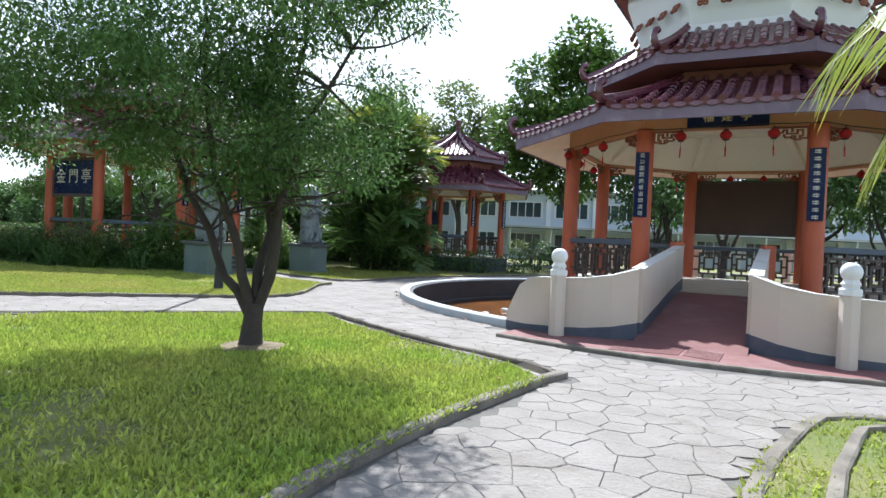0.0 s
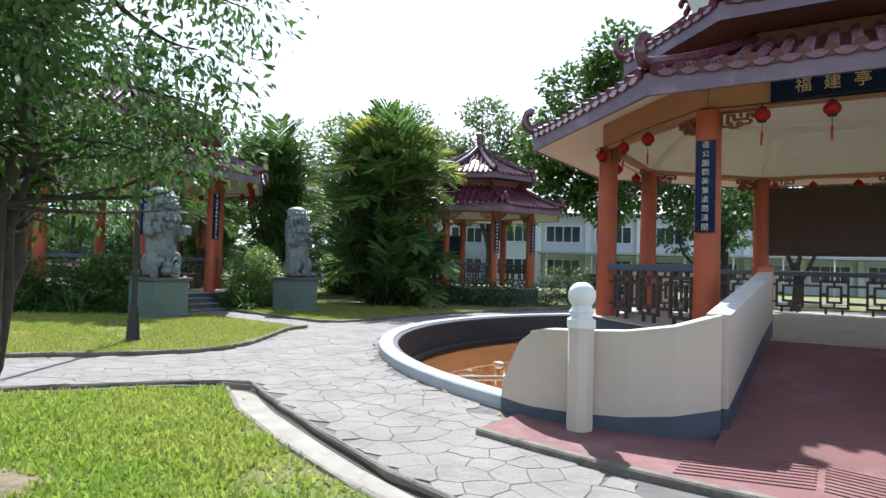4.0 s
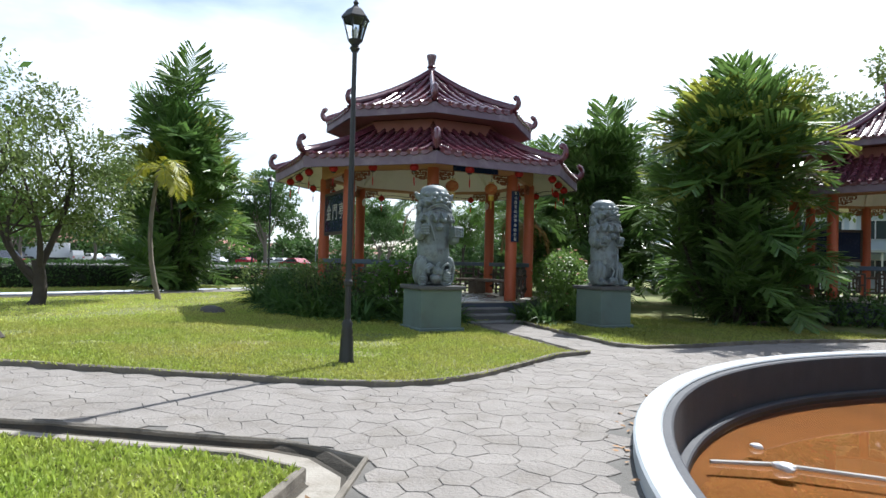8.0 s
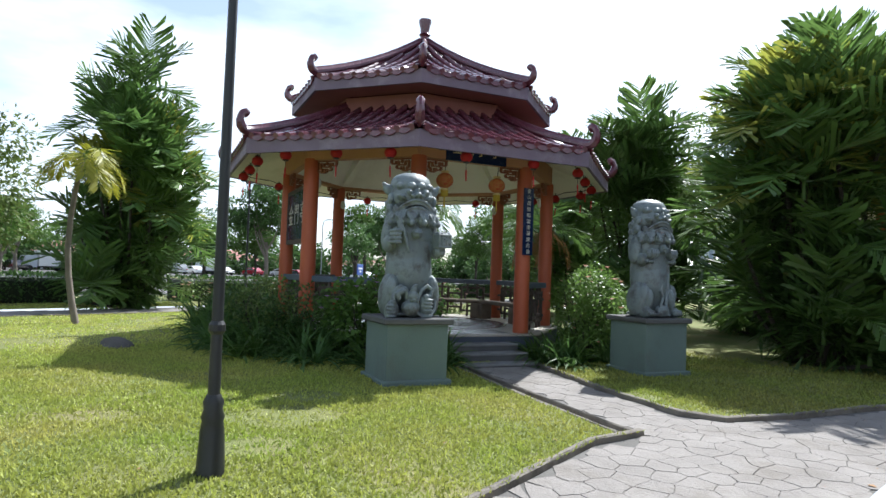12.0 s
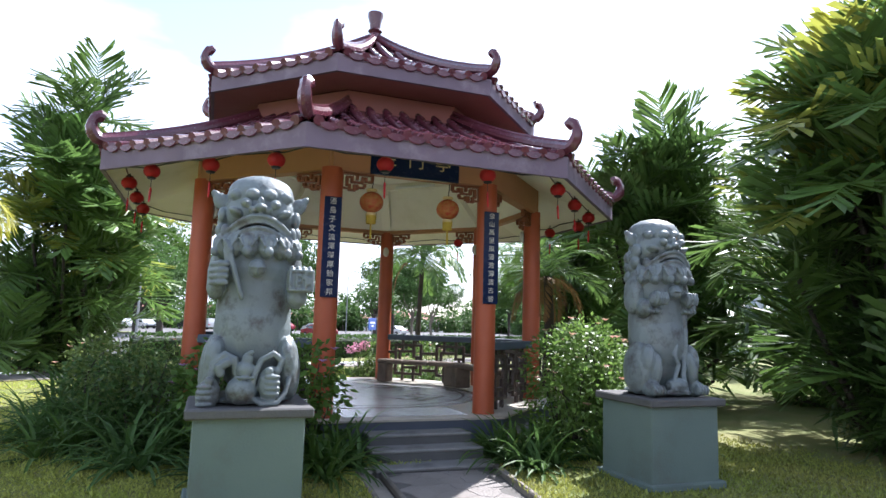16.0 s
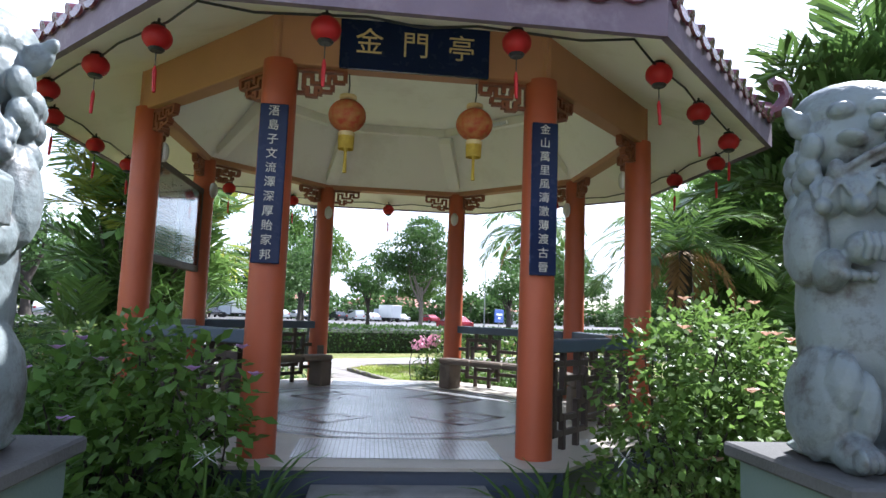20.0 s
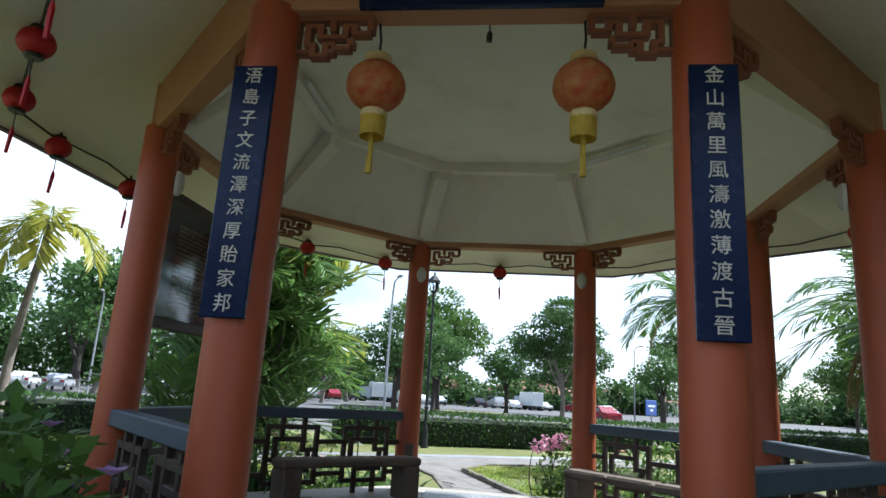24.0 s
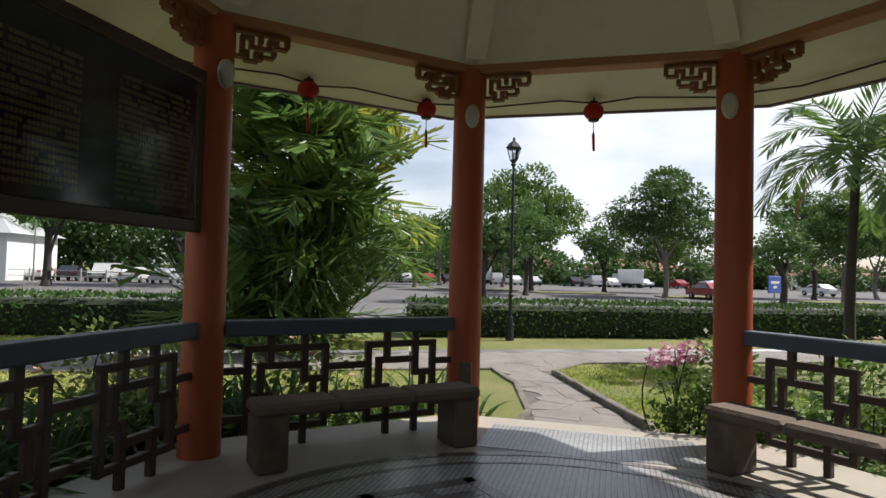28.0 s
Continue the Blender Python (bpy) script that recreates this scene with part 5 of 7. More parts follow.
        ridge([(0.37, -0.27, 1.44), (0.39, -0.22, 1.28), (0.395, -0.17, 1.14), (0.38, -0.13, 1.03)], 0.032)
        ridge([(0.35, -0.33, 1.56), (0.38, -0.27, 1.46)], 0.04)
        blob(0.18, 0.42, 1.08, 0.17, 0.10, 0.13, (0, 15, 15))
        blob(0.33, 0.43, 1.06, 0.11, 0.11, 0.09)
        block(0.40, 0.45, 1.22, 0.20, 0.26, 0.20, 0.15)
        for y, z, sy, sz in ((0.45, 1.31, 0.26, 0.026), (0.45, 1.13, 0.26, 0.026), (0.335, 1.22, 0.026, 0.20), (0.565, 1.22, 0.026, 0.20), (0.40, 1.22, 0.02, 0.12), (0.425, 1.265, 0.06, 0.02), (0.43, 1.215, 0.05, 0.02), (0.425, 1.17, 0.06, 0.02), (0.495, 1.22, 0.02, 0.15), (0.495, 1.245, 0.09, 0.02), (0.525, 1.215, 0.02, 0.07)):
            block(0.512 - (y - 0.45) * 0.15, y, z, 0.03, sy, sz, 0.15)
        for i in range(4):
            ridge([(0.30, 0.36 + i * 0.06, 1.33), (0.42, 0.36 + i * 0.06, 1.345), (0.49, 0.36 + i * 0.06, 1.325)], 0.026)
    else:
        for s in (-1, 1):
            blob(0.16, s * 0.36, 1.12, 0.17, 0.10, 0.12, (0, -20, s * 20))
            blob(0.32, s * 0.27, 1.24, 0.09, 0.11, 0.10)
            for i in range(4):
                ridge([(0.41, s * (0.17 + i * 0.052), 1.30), (0.43, s * (0.17 + i * 0.052), 1.24), (0.40, s * (0.17 + i * 0.052), 1.17)], 0.026)
            for i in range(4):
                blob(0.30, s * (0.20 + i * 0.06), 1.09, 0.04, 0.035, 0.035)
    drop = 0.07
    # collar of curls, each with a knob, and hair lines above; mane down the back
    for deg in (-62, -38, -13, 13, 38, 62):
        x, y = around(deg, 0.98)
        blob(x * 0.97, y, 1.56, 0.10, 0.10, 0.12)
        x, y = around(deg, 1.2)
        blob(x, y, 1.50, 0.05, 0.05, 0.05)
        for k in (-1, 0, 1):
            a = deg + k * 7
            x0, y0 = around(a, 1.0)
            x1, y1 = around(a + 3 * k, 1.16)
            x2, y2 = around(deg + k * 5, 1.21)
            ridge([(x0, y0, 1.69), (x1, y1, 1.62), (x2, y2, 1.55)], 0.017)
    for i in range(9):
        a = radians(92 + 22 * i)
        for j, z in enumerate((1.40, 1.54, 1.68, 1.80)):
            blob(-0.03 + 0.32 * math.cos(a + 0.15 * (j % 2)), 0.37 * math.sin(a + 0.15 * (j % 2)), z, 0.08, 0.08, 0.09)
    blob(0.38, 0.0, 1.345, 0.09, 0.098, 0.09)
    ridge([(0.475 - 2.2 * y * y, y, 1.35) for y in np.linspace(-0.085, 0.085, 7)], 0.011)
    ridge([(0.478, 0, 1.345), (0.462, 0, 1.28)], 0.011)
    # head: smooth domed crown, four brow balls, round eyes, broad nose, wide crescent mouth
    drop = 0.0
    blob(-0.02, 0, 1.84, 0.335, 0.385, 0.29, sub=3)
    blob(-0.04, 0, 2.02, 0.335, 0.365, 0.215, sub=3)
    blob(-0.06, 0, 2.07, 0.33, 0.355, 0.175, sub=3)
    drop = 0.085
    for y in (-0.255, -0.086, 0.086, 0.255):
        blob(0.275 - y * y * 1.7, y, 2.085, 0.085, 0.082, 0.062)
    both(0.335, 0.15, 1.985, 0.055, 0.062, 0.05)
    both(0.385, 0.15, 1.985, 0.02, 0.022, 0.02)
    blob(0.355, 0, 1.945, 0.085, 0.07, 0.045)
    blob(0.36, 0, 2.0, 0.04, 0.038, 0.055)
    both(0.35, 0.08, 1.925, 0.05, 0.045, 0.034)
    both(0.24, 0.25, 1.90, 0.09, 0.09, 0.04, (25, 0, -20))
    for z, r, reach in ((1.865, 0.026, 0.362), (1.825, 0.011, 0.348), (1.80, 0.011, 0.348), (1.745, 0.030, 0.358)):
        ridge([(reach * math.sqrt(max(0, 1 - (y / 0.44) ** 2)) + 0.01, y, z - 1.45 * y * y) for y in np.linspace(-0.32, 0.32, 19)], r)
    both(0.215, 0.345, 1.715, 0.06, 0.05, 0.075)
    both(0.26, 0.295, 1.70, 0.022, 0.022, 0.05)
    blob(0.30, 0, 1.68, 0.10, 0.24, 0.06)
    drop = 0.0
    both(-0.02, 0.41, 1.95, 0.055, 0.11, 0.085, (35, 0, 0))
    both(-0.02, 0.475, 2.01, 0.035, 0.07, 0.045, (45, 0, 0))
    both(0.06, 0.39, 1.80, 0.09, 0.055, 0.09)
    both(0.05, 0.40, 1.65, 0.09, 0.06, 0.08)
    me = bpy.data.meshes.new("lion_statue")
    bm.to_mesh(me)
    bm.free()
    ob = bpy.data.objects.new("lion_statue", me)
    scene.collection.objects.link(ob)
    rm = ob.modifiers.new("fuse", "REMESH")
    rm.mode, rm.voxel_size = "VOXEL", 0.0095
    sm = ob.modifiers.new("soften", "SMOOTH")
    sm.iterations, sm.factor = 1, 0.4
    fused = bpy.data.meshes.new_from_object(ob.evaluated_get(bpy.context.evaluated_depsgraph_get()))
    bpy.data.objects.remove(ob)
    fused.transform(Matrix.Diagonal((0.93, 0.90, 1.0, 1.0)))
    fused.materials.clear()
    fused.materials.append(M["stone"])
    fused.shade_smooth()
    return fused


for side, x, y, yaw, lab in ((1, -6.95, 19.36, -30, "carved grey stone guardian lion holding a seal, on a pedestal"), (-1, -4.80, 23.85, -27, "carved grey stone guardian lion with clasped paws, on a pedestal")):
    z = ground_z(x)
    ped = thing("pedestal", pose(x, y, z, 0, 0, -27), "grey-green plastered square pedestal under a stone lion", "pedestal", "statue pedestals")
    top_z = 1.1 - z
    part("plinth", Mesh().box(0, 0, 0.03, 1.1, 1.1, 0.14, c=0.015), M["pedestal"], ped)
    part("body", Mesh().box(0, 0, top_z / 2 - 0.03, 0.98, 0.98, top_z - 0.06, c=0.012), M["pedestal"], ped)
    part("cap_slab", Mesh().box(0, 0, top_z - 0.045, 1.12, 1.12, 0.09, c=0.015), M["step"], ped, "dark weathered cap slab")
    st = new("lion_statue", lion(side))
    st.matrix_basis = pose(x, y, 1.1, 0, 0, yaw)
    tagged(st, lab, "statue", "guardian lions")


# ---- plants ----
def leaf_mesh(name, pos, axis, nrm, length, width, mat, fold=0.25, wedge=False):
    """Many pointed leaves: pos base points, axis directions, nrm normals; two triangles on each side of a midrib fold."""
    n = len(pos)
    axis = axis / np.maximum(np.linalg.norm(axis, axis=1, keepdims=True), 1e-6)
    side = np.cross(axis, nrm)
    side /= np.maximum(np.linalg.norm(side, axis=1, keepdims=True), 1e-6)
    up = np.cross(side, axis)
    L, W = np.asarray(length).reshape(-1, 1), np.asarray(width).reshape(-1, 1)
    mid = pos + axis * L * 0.5
    v = np.stack([pos, mid + side * W + up * W * fold, pos + axis * L, mid - side * W + up * W * fold], 1).reshape(-1, 3)
    if wedge:
        tip = pos + axis * L
        v = np.stack([pos - side * W * 0.35, pos + side * W * 0.35, tip + side * W + axis * W, tip - side * W - axis * W], 1).reshape(-1, 3)
    idx = np.arange(n)[:, None] * 4
    f = (idx + np.array([[0, 1, 2, 3]])).astype(np.int32)
    me = bpy.data.meshes.new(name)
    me.vertices.add(len(v))
    me.vertices.foreach_set("co", v.astype(np.float32).ravel())
    me.loops.add(f.size)
    me.loops.foreach_set("vertex_index", f.ravel())
    me.polygons.add(n)
    me.polygons.foreach_set("loop_start", (np.arange(n) * 4).astype(np.int32))
    me.materials.append(mat)
    me.update(calc_edges=True)
    return me


def unit(rng, n):
    v = rng.normal(size=(n, 3))
    return v / np.linalg.norm(v, axis=1, keepdims=True)


def clump_leaves(rng, clumps, per_m3, size, aspect, mat, name="crown", droop=0.3, shell=0.45, most=40000):
    """Leaves in uneven clumps (x, y, z, rx, ry, rz), denser towards the outside."""
    P, A, N = [], [], []
    for c in clumps:
        vol = 4.2 * c[3] * c[4] * c[5]
        n = int(per_m3 * vol)
        d = unit(rng, n)
        r = (shell + (1 - shell) * rng.random(n)) ** 0.6 * (0.8 + 0.35 * rng.random(n))
        P.append(d * r[:, None] * np.array(c[3:6]) + np.array(c[:3]))
        a = d + unit(rng, n) * 0.9
        a[:, 2] -= droop
        A.append(a)
        N.append(unit(rng, n) * 0.7 + np.array([0, 0, 1.0]))
    P, A, N = np.concatenate(P), np.concatenate(A), np.concatenate(N)
    if len(P) > most:
        k = rng.choice(len(P), most, False)
        P, A, N = P[k], A[k], N[k]
    L = size * (0.6 + 0.8 * rng.random(len(P)))
    return leaf_mesh(name, P, A, N, L, L * aspect * 0.5, mat)


def limb(a, b, r0, r1, rng, bend=0.12, n=6, sides=7):
    a, b = Vector(a), Vector(b)
    d = b - a
    off = Vector(rng.normal(size=3)) * d.length * bend
    pts = [a.lerp(b, i / n) + off * math.sin(math.pi * i / n) for i in range(n + 1)]
    return pts, [r0 + (r1 - r0) * (i / n) ** 0.8 for i in range(n + 1)]


def tree(x, y, height, spread, seed, label, stems=1, trunk_r=0.14, fork=0.3, leaf="leaf", bark="bark", density=260, size=0.11, aspect=0.5,
         clumps=16, flat=0.6, low=0.35, group="", most=30000, lean=(0, 0), category="tree"):
    rng = np.random.default_rng(seed)
    z = ground_z(x, y)
    t = thing("tree", pose(x, y, z - 0.05), label, category, group)
    top_fork = height * fork
    wood = Mesh()
    p, r = limb((0, 0, 0), (lean[0] * 0.3, lean[1] * 0.3, top_fork), trunk_r * 1.25, trunk_r * 0.85, rng, 0.05)
    r[0] *= 1.35
    part("trunk", Mesh().tube(p, r, 10), M[bark], t, smooth=60)
    crown = []
    for i in range(clumps):
        a = i * 2.39996 + rng.uniform(-0.3, 0.3)
        q = math.sqrt((i + 0.5) / clumps)
        h = low + (1 - low) * rng.uniform(0.1, 1.0) * (1 - 0.45 * q * q)
        rad = spread * q * 0.8
        s = spread * rng.uniform(0.26, 0.42)
        crown.append((lean[0] + rad * math.cos(a), lean[1] + rad * math.sin(a), height * h - s * 0.1, s, s, s * flat * rng.uniform(0.75, 1.25)))
    crown.append((lean[0], lean[1], height * 0.9, spread * 0.4, spread * 0.4, height * 0.1))
    for i in range(max(stems, 4)):
        c = crown[(i * 3 + 1) % len(crown)]
        base = Vector(p[-1]) if stems == 1 else Vector(p[-2 - (i % 3)])
        pts, rr = limb(base, (c[0] * 0.8, c[1] * 0.8, c[2]), trunk_r * 0.62, trunk_r * 0.12, rng, 0.1)
        part("limb", Mesh().tube(pts, rr, 7), M[bark], t, smooth=60)
        for j in range(3):
            d = crown[(i * 3 + 1 + j * 5 + 2) % len(crown)]
            k = 3 + j % 2
            q, r2 = limb(pts[k], (d[0] * 0.9, d[1] * 0.9, d[2]), rr[k] * 0.6, 0.008, rng, 0.12)
            wood.tube(q, r2, 5)
    part("branchwork", wood, M[bark], t)["kind"] = "stuff"
    part("crown", clump_leaves(rng, crown, density, size, aspect, M[leaf], most=most), None, t)
    return t


def frond(rng, base, d, length, droop, leaflets, width, out, rachis, hang=0.2, mess=0.0):
    """Adds one feather frond's leaflets to the lists and its rachis to a mesh; mess ruffles the leaflets."""
    d = Vector(d).normalized()
    pts = [Vector(base)]
    n = 8
    cur = d.copy()
    for i in range(n):
        cur = (cur + Vector((0, 0, -droop * (0.4 + i / n)))).normalized()
        pts.append(pts[-1] + cur * length / n)
    rachis.tube(pts, [0.02 * (1 - i / n) + 0.004 for i in range(n + 1)], 4, (False, False))
    for i in range(leaflets):
        u = 0.12 + 0.88 * i / leaflets
        k = min(n - 1, int(u * n))
        p = pts[k].lerp(pts[k + 1], u * n - k)
        tan = (pts[k + 1] - pts[k]).normalized()
        side = tan.cross(Vector((0, 0, 1)))
        side = side.normalized() if side.length > 0.05 else Vector((1, 0, 0))
        ln = length * width * (0.55 + 0.9 * math.sin(math.pi * min(1, u * 0.9 + 0.1)) ** 0.8) * rng.uniform(0.85, 1.1)
        for s in (-1, 1):
            ax = side * s + tan * (0.55 + 0.7 * u) + Vector((0, 0, rng.uniform(-0.15, 0.35) - hang)) + Vector(rng.normal(size=3)) * mess
            out[0].append(p), out[1].append(ax), out[2].append(side.cross(tan) + Vector(rng.normal(size=3)) * (0.15 + 1.6 * mess)), out[3].append(ln * rng.uniform(0.85, 1.1))


def palm(parent, rng, base, top, r, fronds, length, mat, droop=0.2, leaflets=22, width=0.30, lwidth=0.035, up=0.9, bark="barkpale", dead=0, hang=0.2, shaft=True, wedge=False):
    pts, rr = limb(base, top, r * 1.2, r * 0.8, rng, 0.03)
    part("trunk", Mesh().tube(pts, rr, 8), M[bark], parent, smooth=60)
    if shaft:
        part("crownshaft", Mesh().tube([top, Vector(top) + Vector((0, 0, length * 0.22))], [r * 0.95, r * 0.6], 8), M["palm"], parent, smooth=60)
    out, rach = ([], [], [], []), Mesh()
    for i in range(fronds):
        a = i * 2.39996 + rng.uniform(-0.3, 0.3)
        e = up * (1 - 0.95 * (i + 0.3) / fronds) + rng.uniform(-0.1, 0.15)
        d = (math.cos(a), math.sin(a), math.tan(min(1.35, max(-0.5, e * 1.2))))
        frond(rng, Vector(top) + Vector((0, 0, length * (0.2 if shaft else 0.0))), d, length * rng.uniform(0.85, 1.1), droop, leaflets, width, out, rach, hang, 0.11 if wedge else 0.0)
    part("rachis", rach, M["palm"], parent)["kind"] = "stuff"
    arr = [np.array([tuple(v) for v in q]) for q in out[:3]]
    L = np.array(out[3])
    part("fronds", leaf_mesh("fronds", *arr, L, np.full(len(L), lwidth * 0.5) * (0.7 + 0.6 * rng.random(len(L))), M[mat], wedge=wedge), None, parent)
    if dead:
        out, rach = ([], [], [], []), Mesh()
        for i in range(dead):
            a = rng.uniform(0, 6.28)
            frond(rng, top, (math.cos(a), math.sin(a), 0.2), length * 0.8, 0.55, leaflets, width * 0.8, out, rach, 0.6)
        arr = [np.array([tuple(v) for v in q]) for q in out[:3]]
        L = np.array(out[3])
        part("dead_fronds", leaf_mesh("dead_fronds", *arr, L, np.full(len(L), lwidth * 0.4), M["palmdead"]), None, parent, "brown hanging dead fronds")


def palm_clump(x, y, height, spread, seed, label, stems=9, mats=("palm",), length=2.3, dead=0, group="palm clumps", low=0.3):
    """Canes that lean outward from one foot, each with a shuttlecock of broad cut-ended leaflets, down to the ground."""
    rng = np.random.default_rng(seed)
    t = thing("palm_clump", pose(x, y, ground_z(x, y) - 0.05), label, "palm", group)
    for i in range(stems):
        a = i * 2.4 + rng.uniform(-0.4, 0.4)
        q = math.sqrt((i + 0.4) / stems)
        h = height * (1.0 - 0.30 * q - 0.2 * rng.random() if i % 3 == 0 else rng.uniform(low * 0.3, 0.8)) - length * 0.78
        base = (0.10 * spread * q * math.cos(a), 0.10 * spread * q * math.sin(a), 0)
        out = spread * (0.30 if h > height * 0.4 else 0.36) * q
        top = (out * math.cos(a), out * math.sin(a), max(0.25, h))
        palm(t, rng, base, top, 0.05, 9 if h > height * 0.4 else 7, length * rng.uniform(0.8, 1.15), mats[i % len(mats)] if h > height * 0.25 else "palm",
             0.17 if h > height * 0.4 else 0.24, 22, 0.34, 0.088, 1.4, bark="bark", dead=1 if i < dead else 0, hang=0.02, wedge=True)
    fill = [(rng.normal() * spread * 0.09, rng.normal() * spread * 0.09, height * q, spread * 0.2 * (1.3 - q), spread * 0.2 * (1.3 - q), height * 0.1) for q in np.linspace(0.05, 0.62, 11)]
    part("inner_leaves", clump_leaves(rng, fill, 150, 0.6, 0.1, M["palm"], "inner_leaves", droop=0.1, shell=0.2, most=6500), None, t)
    return t


def shrub(x, y, clumps, seed, label, leaf="leaf", size=0.09, aspect=0.6, density=900, flowers=0, petal="pink", most=16000, category="shrub", group="", face=None):
    rng = np.random.default_rng(seed)
    t = thing("shrub", pose(x, y, ground_z(x, y)), label, category, group)
    wood = Mesh()
    for c in clumps:
        for j in range(3 if category == "shrub" else 1):
            q, rr = limb((c[0] * 0.4, c[1] * 0.4, -0.05), (c[0] + rng.uniform(-1, 1) * c[3] * 0.5, c[1] + rng.uniform(-1, 1) * c[4] * 0.5, c[2] + c[5] * 0.4), 0.018, 0.006, rng, 0.1)
            wood.tube(q, rr, 5)
    part("branchwork", wood, M["bark"], t)["kind"] = "stuff"
    part("leaves", clump_leaves(rng, clumps, density, size, aspect, M[leaf], "leaves", most=most), None, t)
    if flowers:
        P = []
        for i in range(flowers):
            c = clumps[int(rng.integers(len(clumps)))]
            d = unit(rng, 1)[0]
            d[2] = abs(d[2])
            P.append(np.array(c[:3]) + d * np.array(c[3:6]) * 1.02)
        P = np.array(P)
        for p in P[:40]:
            n = 5
            a0 = rng.uniform(0, 6.28)
            ax = np.array([[math.cos(a0 + 1.2566 * k), math.sin(a0 + 1.2566 * k), 0.5] for k in range(n)])
            part("flower", leaf_mesh("flower", np.repeat(p[None], n, 0), ax, np.repeat(np.array([[0, 0, 1.0]]), n, 0), np.full(n, 0.075), np.full(n, 0.032), M[petal]), None, t)
    return t


def strap_plant(x, y, radius, count, seed, label, length=0.75, mat="leafdark", width=0.03, flowers=0, group="strap-leaved lilies", spread=(1, 1)):
    """Arching strap leaves in rosettes."""
    rng = np.random.default_rng(seed)
    t = thing("lily_clump", pose(x, y, ground_z(x, y)), label, "plant", group)
    mb = Mesh()
    for i in range(count):
        ox, oy = rng.uniform(-radius, radius) * spread[0], rng.uniform(-radius, radius) * spread[1]
        for k in range(13):
            a = rng.uniform(0, 6.28)
            ln = length * rng.uniform(0.7, 1.2)
            e = rng.uniform(0.5, 1.4)
            d = Vector((math.cos(a) * math.cos(e), math.sin(a) * math.cos(e), math.sin(e)))
            s = Vector((-math.sin(a), math.cos(a), 0))
            p = Vector((ox, oy, 0))
            ring = []
            for j in range(6):
                w = width * (1 - (j / 5) ** 2) + 0.002
                ring.append([p - s * w, p + Vector((0, 0, -w * 0.5)), p + s * w])
                d = (d + Vector((0, 0, -0.32))).normalized()
                p = p + d * ln / 5
            mb.rings(ring, False)
    part("leaves", mb, M[mat], t)
    for i in range(flowers):
        ox, oy = rng.uniform(-radius, radius), rng.uniform(-radius, radius)
        st = part("flower_stalk", Mesh().tube([(ox, oy, 0), (ox, oy, length * 1.0)], 0.012, 5), M["leaf"], t)
        n = 14
        ax = np.array([[math.cos(6.28 * k / n), math.sin(6.28 * k / n), 0.7 * math.sin(k * 2.1)] for k in range(n)])
        part("flower", leaf_mesh("flower", np.repeat(np.array([[ox, oy, length * 1.0]]), n, 0), ax, np.repeat(np.array([[0, 0, 1.0]]), n, 0), np.full(n, 0.12), np.full(n, 0.006), M["white"]), None, st, "white spidery flower")
    return t


